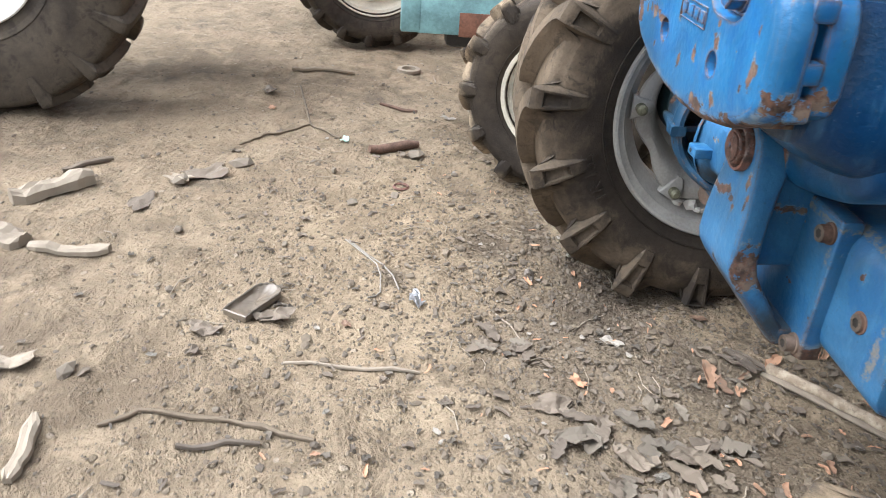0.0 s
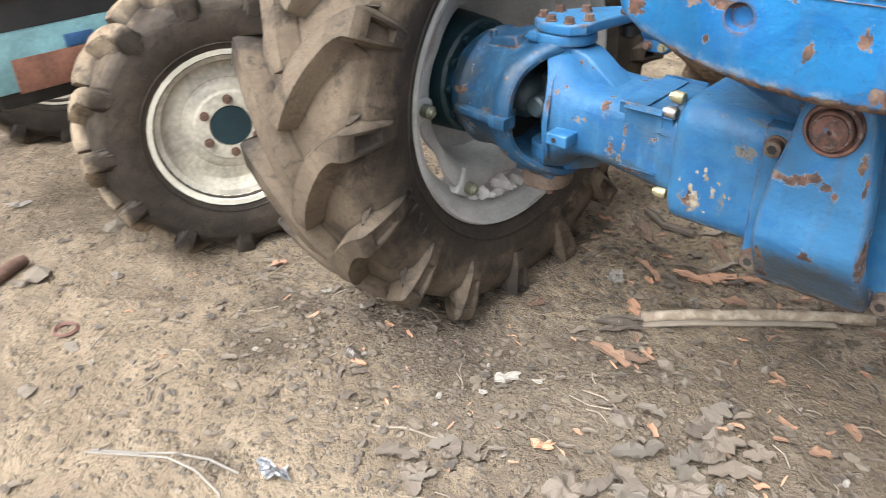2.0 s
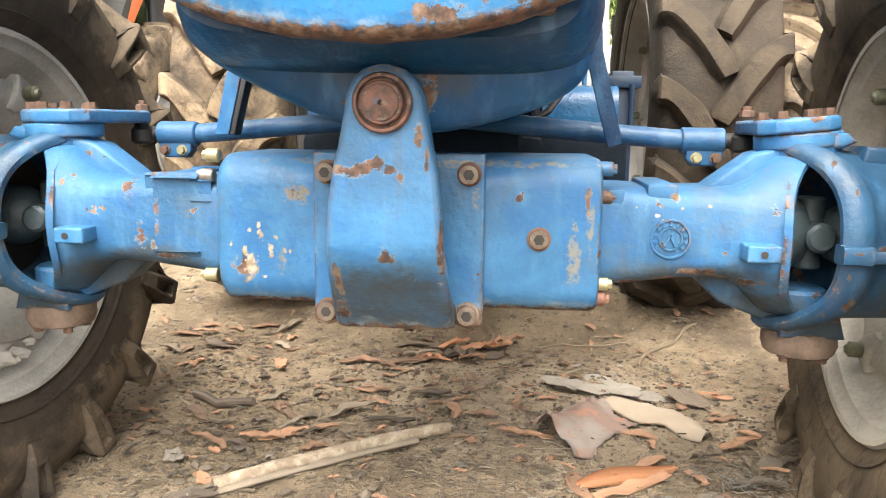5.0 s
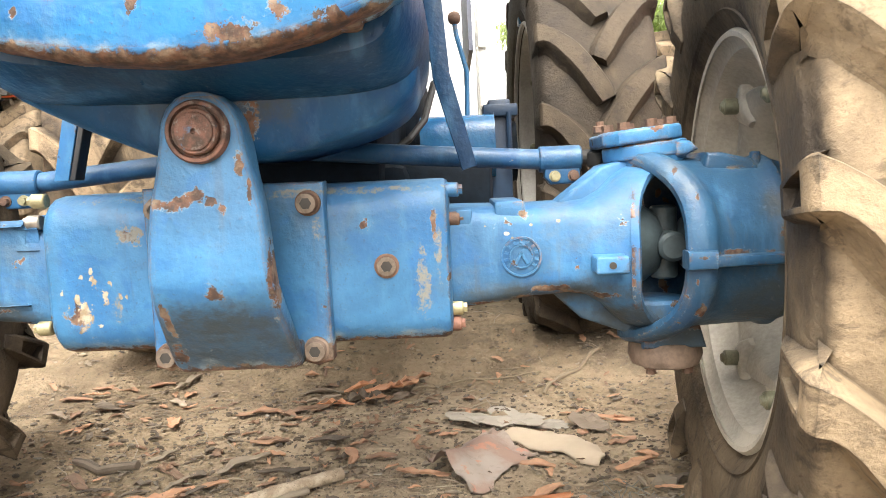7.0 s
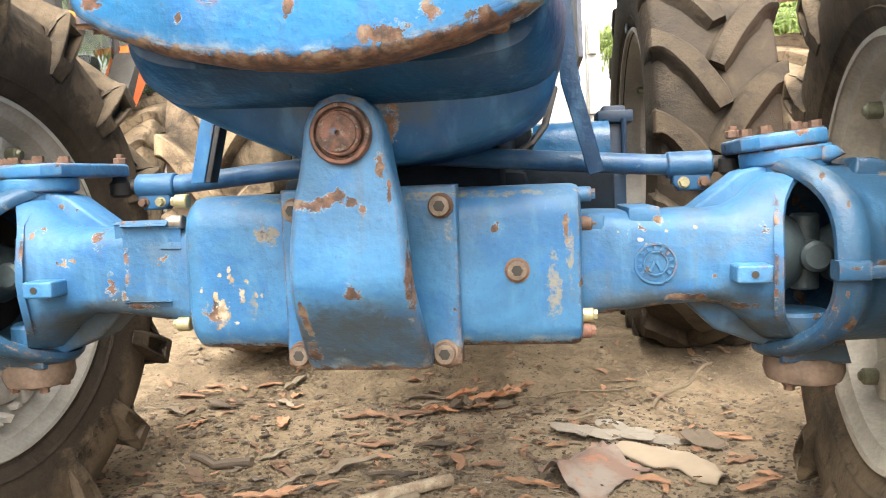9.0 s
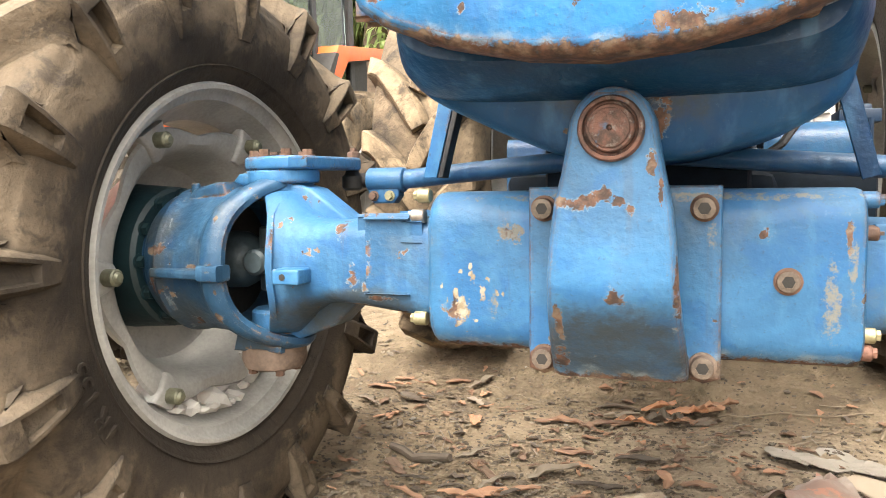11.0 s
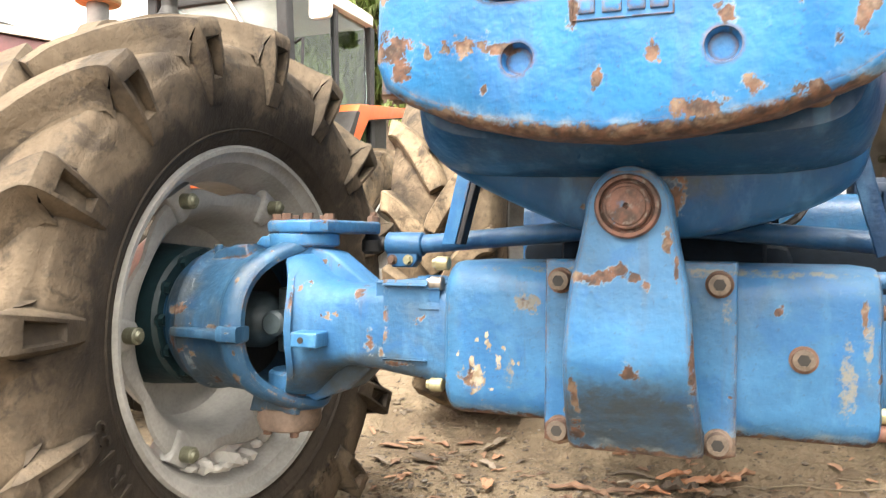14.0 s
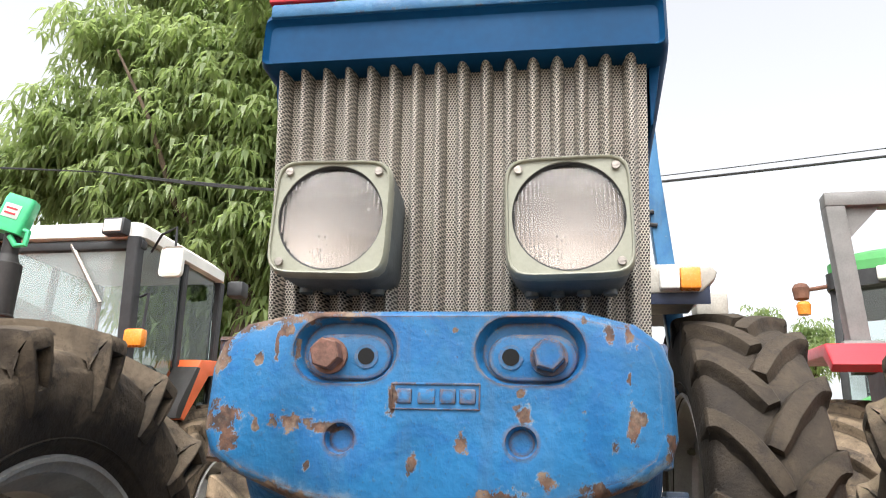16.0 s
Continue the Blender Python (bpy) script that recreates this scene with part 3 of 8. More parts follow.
def translucent(mat, colour):
    """Lets daylight glow through a leaf."""
    t = mat.node_tree
    out, bsdf = t.nodes["Material Output"], t.nodes["Principled BSDF"]
    tr, mx = t.nodes.new("ShaderNodeBsdfTranslucent"), t.nodes.new("ShaderNodeMixShader")
    tr.inputs[0].default_value = (*colour, 1)
    mx.inputs[0].default_value = 0.55
    t.links.new(bsdf.outputs[0], mx.inputs[1])
    t.links.new(tr.outputs[0], mx.inputs[2])
    t.links.new(mx.outputs[0], out.inputs[0])


translucent(M_FOLIAGE, (0.38, 0.48, 0.17))
M_BARKTREE = plain("tree_bark", (0.12, 0.085, 0.06), 0.9, 0.0, 0.4, 8, 60, 0.6)
M_WALL = plain("stained_wall", (0.55, 0.54, 0.50), 0.8, 0.0, 0.15, 1.2, 40, 0.1)
M_ROOF = plain("grey_roof_sheet", (0.12, 0.115, 0.115), 0.7, 0.0, 0.25, 2, 40, 0.2)
M_MINTPALE = litter("mint_plastic", (0.30, 0.55, 0.46), (0.42, 0.66, 0.56), 0.5)
M_HUSK = litter("cream_husk", (0.32, 0.26, 0.19), (0.43, 0.36, 0.275), 0.75, 14)
M_CURL = litter("orange_leaf", (0.24, 0.10, 0.05), (0.46, 0.22, 0.115), 0.5, 22)
M_NET = litter("grey_net", (0.12, 0.115, 0.10), (0.20, 0.19, 0.165), 0.6, 40)


def stick_bark():
    """Pale peeled wood with grey blotches and fine cracks."""
    n = Nodes("peeled_stick")
    c = n.mix(n.step(n.noise(26.0, 6, 0.65), 0.4, 0.65), (0.24, 0.185, 0.13), (0.43, 0.36, 0.27))
    c = n.mix(n.math("MULTIPLY", n.step(n.noise(70.0, 5, 0.7), 0.56, 0.66), 0.7), c, (0.12, 0.09, 0.065))
    return n.done(c, 0.8, 0.0, n.noise(60.0, 5, 0.7), 0.6, 0.004)


M_STICK = stick_bark()
def pink_card():
    """Pinkish card bleached grey in patches, with raw red scuffs."""
    n = Nodes("pinkish_card")
    c = n.mix(n.step(n.noise(9.0, 5, 0.6), 0.4, 0.62), (0.265, 0.18, 0.145), (0.31, 0.265, 0.232))
    c = n.mix(n.math("MULTIPLY", n.step(n.noise(16.0, 5, 0.6), 0.60, 0.66), 0.8), c, (0.42, 0.19, 0.125))
    c = n.mix(n.math("MULTIPLY", n.step(n.noise(45.0, 4, 0.6), 0.55, 0.7), 0.4), c, (0.20, 0.15, 0.12))
    return n.done(c, 0.75, 0.0, n.noise(60.0, 4), 0.3, 0.002)


M_CARD = pink_card()
M_LEAFPALE = litter("pale_dry_leaf", (0.060, 0.050, 0.039), (0.150, 0.126, 0.097))
M_FOIL = plain("silver_foil", (0.24, 0.245, 0.25), 0.3, 0.7, 0.3, 30, 90, 0.4)
M_DUSTYCLEAR = plain("dusty_clear_plastic", (0.135, 0.108, 0.078), 0.4, 0.0, 0.35, 12, 60, 0.2)

# ---- wheels ----


def tyre_mesh(R, W, rim_r, n=17, lug_h=0.042, sweep=0.17, lug_w=0.05, phase=0.0, seg=96, pocket=True, flat=None, bead=None, carcass=1.0):
    """Tractor tyre round the x axis, lugs in a V that points down at the front (-y)."""
    bm = bmesh.new()
    rc, h, hl = R - lug_h, W / 2 * carcass, W / 2
    rs = rc - rim_r
    seat = 0.006 if bead else -0.012
    bead = bead or 0.80 * h
    half = [(bead, rim_r + seat), (bead + 0.006, rim_r + 0.012 + max(0.0, seat)), (bead + 0.45 * (h - bead), rim_r + 0.14 * rs), (0.975 * h, rim_r + 0.36 * rs), (1.0 * h, rim_r + 0.54 * rs), (0.985 * h, rim_r + 0.72 * rs), (0.94 * h, rc - 0.052), (0.84 * h, rc - 0.022), (0.45 * h, rc - 0.005), (0.0, rc)]
    fine = []
    for q in range(len(half) - 1):
        p0, p1, p2, p3 = half[max(q - 1, 0)], half[q], half[q + 1], half[min(q + 2, len(half) - 1)]
        for k in range(3):
            t = k / 3
            fine.append(tuple(0.5 * (2 * b + (c - a) * t + (2 * a - 5 * b + 4 * c - d) * t * t + (3 * b - a - 3 * c + d) * t ** 3) for a, b, c, d in zip(p0, p1, p2, p3)))
    half = fine + [half[-1]]
    prof = half + [(-a, r) for a, r in half[-2::-1]]
    prof += [(-bead + 0.02, rim_r + seat - 0.002), (bead - 0.02, rim_r + seat - 0.002)]
    lathe(bm, prof, "x", seg, closed=True)

    def side(r):
        """Half width of the carcass at a radius, below the shoulder."""
        for (a, p), (b, q) in zip(half, half[1:]):
            if p <= r <= q:
                return a + (b - a) * (r - p) / max(q - p, 1e-6)
        return h

    # raised ring beside the rim on each sidewall
    for sg in (1, -1):
        ra, rb = rim_r + 0.10 * rs, rim_r + 0.20 * rs
        lathe(bm, [(sg * (side(ra) - 0.006), ra), (sg * (side(ra) + 0.002), ra + 0.008), (sg * (side(rb) + 0.002), rb - 0.006), (sg * (side(rb) - 0.006), rb)], "x", seg, closed=True)

    def at(x, r, arc):
        a = arc / R
        return Vector((x, r * math.cos(a), r * math.sin(a)))

    # across one lug: (offset in lug widths, share of the lug's height)
    across = ((-1.0, 0.0), (-0.80, 0.16), (-0.64, 0.55), (-0.54, 0.90), (-0.46, 1.0), (0.46, 1.0), (0.54, 0.90), (0.64, 0.55), (0.80, 0.16), (1.0, 0.0))
    top_face = 4
    crown_x, crown_r = (0.0, 0.45 * h, 0.84 * h, 0.94 * h), (rc, rc - 0.005, rc - 0.022, rc - 0.052)
    for sg in (1, -1):
        for k in range(n):
            a0 = R * (2 * math.pi * (k + (0.0 if sg > 0 else 0.5)) / n + phase)
            jig = 1 + 0.03 * math.sin(k * 7.3 + sg)
            rows = []
            steps = 10
            wide = 0.40 if pocket else 0.28
            for i in range(steps + 1):
                t = i / steps
                x = -0.05 * hl + t * 1.0 * hl
                lag = sweep * jig * (1 - t) ** 1.6
                dx, da = 1.0 * hl, -sweep * 1.6 * (1 - t) ** 0.6
                ln = math.hypot(dx, da)
                nx, na = -da / ln * min(1.0, 2.2 * (1 - t)), dx / ln
                w = lug_w * (0.88 + wide * t * t)
                if i == 0:
                    w *= 0.8
                top = R - 0.004 - 0.024 * (x / hl) ** 2 - (0.006 if i == 0 else 0.0)
                xb = min(x, 0.93 * h)
                base = float(np.interp(xb, crown_x, crown_r)) - 0.012
                rows.append([at(sg * (xb + (x - xb) * q + nx * w * o), base + (top - base) * q, a0 + lag + na * w * o) for o, q in across])
            # over the shoulder and down the sidewall as a tapering block
            low = rim_r + (0.42 if pocket else 0.66) * rs
            w = lug_w * (0.88 + wide)
            for xo, r, kw in ((0.985 * hl, R - 0.034, 1.0), (1.0 * hl, R - 0.048, 0.98), (1.0 * hl, R - 0.095, 0.93), (0.5 * hl + 0.5 * h + 0.004, low + 0.035, 0.80), (h + 0.002, low, 0.70)):
                rb = min(r, rc - 0.040)
                xb = side(rb) - 0.012
                rows.append([at(sg * (xb + (xo - xb) * q), rb + (r - rb) * q, a0 + w * kw * o) for o, q in across])
            vv = [[bm.verts.new(p) for p in r] for r in rows]
            m_in = len(vv) - 3
            for q, (a, b) in enumerate(zip(vv, vv[1:])):
                for i in range(len(across) - 1):
                    if pocket and i == top_face and q in (m_in - 1, m_in):
                        continue
                    bm.faces.new((a[i], a[i + 1], b[i + 1], b[i]))
            if pocket:
                # a sunk wedge in the end of the lug
                ring_o = [vv[m_in - 1][4], vv[m_in - 1][5], vv[m_in][5], vv[m_in + 1][5], vv[m_in + 1][4], vv[m_in][4]]
                c = sum((v.co for v in ring_o), Vector()) / 6
                inn = [bm.verts.new(c + (v.co - c) * 0.74) for v in ring_o]
                deep = [bm.verts.new(c + (v.co - c) * 0.60 - Vector((sg * dp, 0, 0))) for v, dp in zip(ring_o, (0.030, 0.012, 0.010, 0.008, 0.018, 0.026))]
                for p in range(6):
                    o = (p + 1) % 6
                    bm.faces.new((ring_o[p], ring_o[o], inn[o], inn[p]))
                    bm.faces.new((inn[p], inn[o], deep[o], deep[p]))
                bm.faces.new(deep)
            bm.faces.new(vv[0])
            bm.faces.new(vv[-1])
    if flat:
        # the tyre sits flattened on the earth
        for v in bm.verts:
            if v.co.z < -flat:
                v.co.x *= 1 + 0.5 * (-flat - v.co.z)
                v.co.z = -flat + (v.co.z + flat) * 0.15
    return bm


def letters(bm, text, size, radius, x, sg, mid, lift=0.004):
    """Raised characters round a sidewall, each bent to the ring."""
    cu = bpy.data.curves.new("letters", "FONT")
    cu.body, cu.size, cu.extrude, cu.align_x = text, size, lift, "CENTER"
    ob = bpy.data.objects.new("letters", cu)
    me = ob.to_mesh()
    vs = []
    for v in me.vertices:
        a = mid - sg * v.co.x / radius
        r = radius + v.co.y
        vs.append(Vector((x + sg * v.co.z, r * math.cos(a), r * math.sin(a))))
    faces(bm, vs, [tuple(p.vertices) for p in me.polygons])
    ob.to_mesh_clear()
    bpy.data.objects.remove(ob)
    bpy.data.curves.remove(cu)


def rim_mesh(sg, half, fr, bolts=8, disc_x=0.02, hub=0.14, scallop=0.036, disc_r=0.29, deep=1.0):
    """Rim with flanges, drop centre and a wavy-edged dish; sg: the way in which the inner side looks."""
    bm = bmesh.new()
    o = [(half + 0.012, fr), (half + 0.004, fr + 0.006), (half - 0.008, fr - 0.004), (half - 0.014, fr - 0.022), (half - 0.040, fr - 0.030), (half - 0.062, fr - 0.044), (half - 0.085, fr - 0.062), (-half + 0.085, fr - 0.062), (-half + 0.05, fr - 0.032), (-half + 0.014, fr - 0.026), (-half + 0.008, fr - 0.004), (-half - 0.004, fr + 0.006), (-half - 0.012, fr)]
    i = [(a * 0.995, r - 0.009) for a, r in o[::-1]]
    i[0], i[-1] = (-half - 0.010, fr - 0.009), (half + 0.010, fr - 0.009)
    lathe(bm, [(sg * a, r) for a, r in o + i], "x", 72, closed=True)
    # dish: a scalloped flange that meets the rim at the bolts, a rounded bowl, an open middle
    d = [(disc_x + 0.046, 1.0), (disc_x + 0.053, 0.985), (disc_x + 0.054, 0.95), (disc_x + 0.051, 0.88), (disc_x + 0.040, 0.83), (disc_x + 0.012, 0.785), (disc_x - 0.035, 0.745), (disc_x - 0.075, 0.70), (disc_x - 0.094, 0.63), (disc_x - 0.10, (hub + 0.012) / disc_r), (disc_x - 0.096, hub / disc_r), (disc_x - 0.088, hub / disc_r), (disc_x - 0.088, (hub + 0.014) / disc_r), (disc_x - 0.082, 0.63), (disc_x - 0.063, 0.71), (disc_x - 0.025, 0.755), (disc_x + 0.018, 0.795), (disc_x + 0.036, 0.85), (disc_x + 0.040, 0.93)]
    rows = []
    for a in (2 * math.pi * q / 120 for q in range(120)):
        ear = (0.5 + 0.5 * math.cos(bolts * a)) ** 0.7
        row = []
        for x, f in d:
            out = max(0.0, min(1.0, (f - 0.80) / 0.2))
            r = disc_r * f + out * (0.012 - scallop * (1 - ear))
            row.append((sg * (disc_x + (x - disc_x) * deep + 0.012 * out * ear ** 4), r * math.cos(a), r * math.sin(a)))
        rows.append(row)
    vv = [[bm.verts.new(p) for p in r] for r in rows]
    for a, b in zip(vv, vv[1:] + vv[:1]):
        for q in range(len(d)):
            o2 = (q + 1) % len(d)
            bm.faces.new((a[q], a[o2], b[o2], b[q]))
    return bm


def tractor_wheel(parent, sg, m, R, W, fr, half, tyre_mat, rim_mat, n=17, phase=0.0, name="front_wheel", label="", marks=(), sweep=None, lug_w=0.05, lug_h=0.042, pocket=True, nuts=8, nut_mat=None, disc_r=0.29, hub=0.14, disc_x=0.02, flat=None, snug=False, deep=1.0):
    wheel = part(name, rim_mesh(sg, half, fr, max(nuts, 1), disc_x=disc_x, hub=hub, disc_r=disc_r, scallop=0.036 if nuts else 0.0, deep=deep), rim_mat, parent, label, m=m)
    bm = tyre_mesh(R, W, fr - 0.004, n, lug_h, sweep or W * 0.5, lug_w, phase, pocket=pocket, flat=flat, bead=(half + 0.002) if snug else None, carcass=0.885 if snug else 1.0)
    for text, size, rad, mid in marks:
        letters(bm, text, size, rad, sg * W * 0.5 * (0.87 if snug else 0.98), sg, mid)
    part("tyre", bm, tyre_mat, wheel, "black lugged tyre caked with dry dust")
    for k in range(nuts):
        a = 2 * math.pi * k / nuts
        c, s = math.cos(a), math.sin(a)
        # welded lug, bolt with a domed nut
        b = bmesh.new()
        rings(b, [[(sg * x, y, z) for x, z in rrect(disc_x + 0.0, disc_x + 0.05 + lift, -w, w, 0.008, 3)] for y, w, lift in ((disc_r - 0.050, 0.012, 0.004), (disc_r - 0.030, 0.024, 0.018), (disc_r - 0.005, 0.030, 0.024), (fr - 0.058, 0.040, 0.022))])
        bmesh.ops.transform(b, matrix=Matrix.Rotation(a, 4, "X"), verts=b.verts)
        part("rim_lug", b, rim_mat, wheel)
        b = bmesh.new()
        p = Vector((sg * (disc_x + 0.07), c * (disc_r - 0.004), s * (disc_r - 0.004)))
        cyl(b, p, p + Vector((sg * 0.03, 0, 0)), 0.017, 0.017, 14, bevel=0.003)
        cyl(b, p + Vector((sg * 0.026, 0, 0)), p + Vector((sg * 0.036, 0, 0)), 0.015, 0.008, 14)
        part("wheel_nut", b, nut_mat or M_OLIVE, wheel, "domed wheel nut")
    return wheel


M_JOINT = plain("joint_grey_blue", (0.040, 0.058, 0.066), 0.5, 0.1, 0.35, 20, 90, 0.3)
M_BLUE_DIRTY = blue_paint("grimy_blue", (0.019, 0.066, 0.128), rust=0.035, dirt=0.6, rough=0.44, wear=0.6,
                          patches=[(v * s, z, w, h) for s in (-1, 1) for v, z, w, h in ((0.735, 0.72, 0.006, 0.012), (0.74, 0.535, 0.012, 0.02), (0.755, 0.49, 0.03, 0.008), (0.79, 0.63, 0.04, 0.006), (0.885, 0.66, 0.03, 0.014), (0.735, 0.625, 0.012, 0.006), (0.90, 0.60, 0.008, 0.03), (0.73, 0.585, 0.005, 0.008))],
                          grime_shade=[(v * s, z, w, h) for s in (-1, 1) for v, z, w, h in ((0.86, 0.54, 0.07, 0.05), (0.90, 0.70, 0.06, 0.03), (0.88, 0.62, 0.018, 0.09), (0.80, 0.47, 0.14, 0.035))])
# Tie-rod blue is darkened: the bowl's shade on it is part of the colour.
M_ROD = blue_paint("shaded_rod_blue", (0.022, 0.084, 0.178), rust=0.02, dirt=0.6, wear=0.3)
M_STEER = blue_paint("chipped_blue", rust=0.045, dirt=0.5, wear=0.8)
M_VOID = plain("unlit_hole", (0.004, 0.004, 0.004), 0.95, 0.0, 0.1)
M_BOSS = plain("brown_grey_cap", (0.125, 0.088, 0.066), 0.7, 0.0, 0.4, 22, 120, 0.3)
M_TEAL = plain("dark_teal_hub", (0.006, 0.022, 0.027), 0.5, 0.0, 0.3, 20, 90, 0.3)

# ---- the blue tractor ----
tractor = thing("blue_tractor", "large old blue four-wheel-drive tractor, rust-chipped and parked on dirt", "tractor", pose(0, 0, 0, 0, 0, 2.3))
# Grease and the shade under the tractor share this near-black colour.
M_GREASE_SHADE = plain("greasy_shaded_black", (0.006, 0.011, 0.018), 0.65, 0.0, 0.5, 9, 70, 0.4)
M_GREASE_SHADE.node_tree.nodes["Principled BSDF"].inputs["Specular IOR Level"].default_value = 0.12
# Darkened blue and dark spots put shade under bowl and pin into colour.
M_KEEL = blue_paint("blue_keel", (0.006, 0.057, 0.145), rust=0.0, dirt=0.18, wear=0.3, patches=[(0.055, 0.895, 0.03, 0.03), (0.06, 0.86, 0.012, 0.03), (-0.07, 0.85, 0.006, 0.006)], grime_shade=[(0.02, 0.90, 0.11, 0.05), (0.0, 0.935, 0.3, 0.02)])

# front weight: a thick slab with rounded edges, a second slab behind it
OUT = [(-0.185, 1.195), (0.195, 1.195), (0.268, 1.176), (0.300, 1.150), (0.312, 1.115), (0.314, 1.03), (0.303, 1.000), (0.270, 0.976), (0.19, 0.945), (0.10, 0.926), (0.0, 0.919), (-0.10, 0.926), (-0.19, 0.945), (-0.270, 0.976), (-0.303, 1.000), (-0.314, 1.03), (-0.312, 1.115), (-0.300, 1.150), (-0.268, 1.176)]


def weight_slab():
    """Front slab with two stadium recesses and two round dimples sunk into its face."""
    bm = bmesh.new()
    front, back = -0.122, -0.072
    holes = []
    for cx in (-0.1195, 0.1295):
        holes.append([(cx + sx * 0.026 + 0.047 * math.cos(a) * 1.0, 1.138 + 0.046 * math.sin(a)) for sx, a0 in ((1, -90), (-1, 90)) for a in (radians(a0 + 180 * i / 9) for i in range(10))])
    for cx in (-0.1185, 0.1185):
        holes.append([(cx + 0.0205 * math.cos(a), 1.021 + 0.0205 * math.sin(a)) for a in (2 * math.pi * i / 18 for i in range(18))])
    round_over = 0.020
    # face as a filled outline with holes
    inner = []
    c = Vector((0, 1.05))
    for u, v in OUT:
        d = Vector((u, v)) - c
        k = 1 - round_over / d.length
        inner.append((c.x + d.x * k, c.y + d.y * k))
    edges = []

    def ring(pts, y):
        vs = [bm.verts.new((u, y, v)) for u, v in pts]
        return vs

    def loop_edges(vs):
        return [bm.edges.new((vs[i], vs[(i + 1) % len(vs)])) for i in range(len(vs))]

    outer0 = ring(inner, front)
    edges += loop_edges(outer0)
    rims = []
    for hpts in holes:
        r = ring(hpts, front)
        edges += loop_edges(r)
        rims.append(r)
    bmesh.ops.triangle_fill(bm, edges=edges, use_beauty=True, normal=(0, -1, 0))
    # rounded outer edge and side
    prev = outer0
    for k, y in ((0.55, front + 0.004), (0.18, front + 0.012), (0.0, front + 0.024), (0.0, back - 0.008), (0.3, back)):
        cur = ring([(a + (b - a) * (1 - k), p + (q - p) * (1 - k)) for (a, p), (b, q) in zip(inner, OUT)], y)
        for i in range(len(cur)):
            j = (i + 1) % len(cur)
            bm.faces.new((prev[i], prev[j], cur[j], cur[i]))
        prev = cur
    bm.faces.new(prev)
    # sunk floors
    for r, hpts, deep, shrink in ((rims[0], holes[0], 0.022, 0.86), (rims[1], holes[1], 0.022, 0.86), (rims[2], holes[2], 0.016, 0.80), (rims[3], holes[3], 0.016, 0.80)):
        cu = sum(p[0] for p in hpts) / len(hpts)
        cv = sum(p[1] for p in hpts) / len(hpts)
        a = r
        for k, y in ((0.97, front + 0.004), (shrink + 0.04, front + deep - 0.004), (shrink, front + deep)):
            b = ring([(cu + (u - cu) * k, cv + (v - cv) * k) for u, v in hpts], y)
            for i in range(len(b)):
                j = (i + 1) % len(b)
                bm.faces.new((a[i], a[j], b[j], b[i]))
            a = b
        bm.faces.new(a)
    return bm


weight = part("front_weight", weight_slab(), M_WEIGHT, tractor, "cast front weight, blue paint chipped to rust", angle=40)
for cx, bolt_x, hole_x, red in ((-0.1195, -0.143, -0.092, True), (0.1295, 0.154, 0.104, False)):
    bm = bmesh.new()
    pts = [(cx + 0.003 + sx * 0.026 + 0.033 * math.cos(a), 1.131 + 0.031 * math.sin(a)) for sx, a0 in ((1, -90), (-1, 90)) for a in (radians(a0 + 180 * i / 9) for i in range(10))]
    slab(bm, pts, -0.108, -0.097, bevel=0.003)
    part("keeper_plate", bm, M_WEIGHT, weight, "oval keeper plate sunk in the weight")
    bm = bmesh.new()
    cyl(bm, (bolt_x, -0.107, 1.131), (bolt_x, -0.114, 1.131), 0.025, seg=20)
    cyl(bm, (bolt_x, -0.112, 1.131), (bolt_x, -0.138, 1.131), 0.0215, seg=6, bevel=0.002)
    part("weight_bolt", bm, M_RUST_RED if red else M_WEIGHT, weight, "large rusty hexagon bolt" if red else "large painted hexagon bolt")
    bm = bmesh.new()
    cyl(bm, (hole_x, -0.1085, 1.131), (hole_x, -0.110, 1.131), 0.0165, seg=20)
    part("hole_rim", bm, M_WEIGHT, weight)
    # Solid black disc paints the shade of an empty hole.
    bm = bmesh.new()
    cyl(bm, (hole_x, -0.1095, 1.131), (hole_x, -0.1108, 1.131), 0.0115, seg=20)
    part("bolt_hole_disc", bm, M_VOID, weight, "black disc painted as an empty bolt hole")
# sunk name panel with plain raised bars
bm = bmesh.new()
for x0, x1, z0, z1 in ((-0.052, 0.066, 1.0915, 1.0945), (-0.052, 0.066, 1.0595, 1.0615), (-0.052, -0.050, 1.0615, 1.0915), (0.064, 0.066, 1.0615, 1.0915)):
    box(bm, x0, x1, -0.1245, -0.119, z0, z1, 0.0008, 1)
part("name_panel", bm, M_WEIGHT, weight)
for x0, x1 in ((-0.044, -0.024), (-0.016, 0.007), (0.013, 0.034), (0.039, 0.060)):
    bm = bmesh.new()
    box(bm, x0, x1, -0.1255, -0.119, 1.0675, 1.0865, 0.0018, 2)
    part("raised_bar", bm, M_WEIGHT, weight)
bm = bmesh.new()
slab(bm, [(u * 0.97, 1.05 + (v - 1.05) * 0.96) for u, v in OUT], -0.056, -0.012, bevel=0.008)
box(bm, -0.24, 0.24, -0.08, 0.0, 0.96, 1.16, 0.01)
for s in (-1, 1):
    for z in (1.14, 1.06, 1.01):
        box(bm, s * 0.285, s * 0.309, -0.085, -0.05, z - 0.016, z + 0.016, 0.006)
part("rear_weight", bm, M_WEIGHT, tractor, "second cast weight slab behind the first")

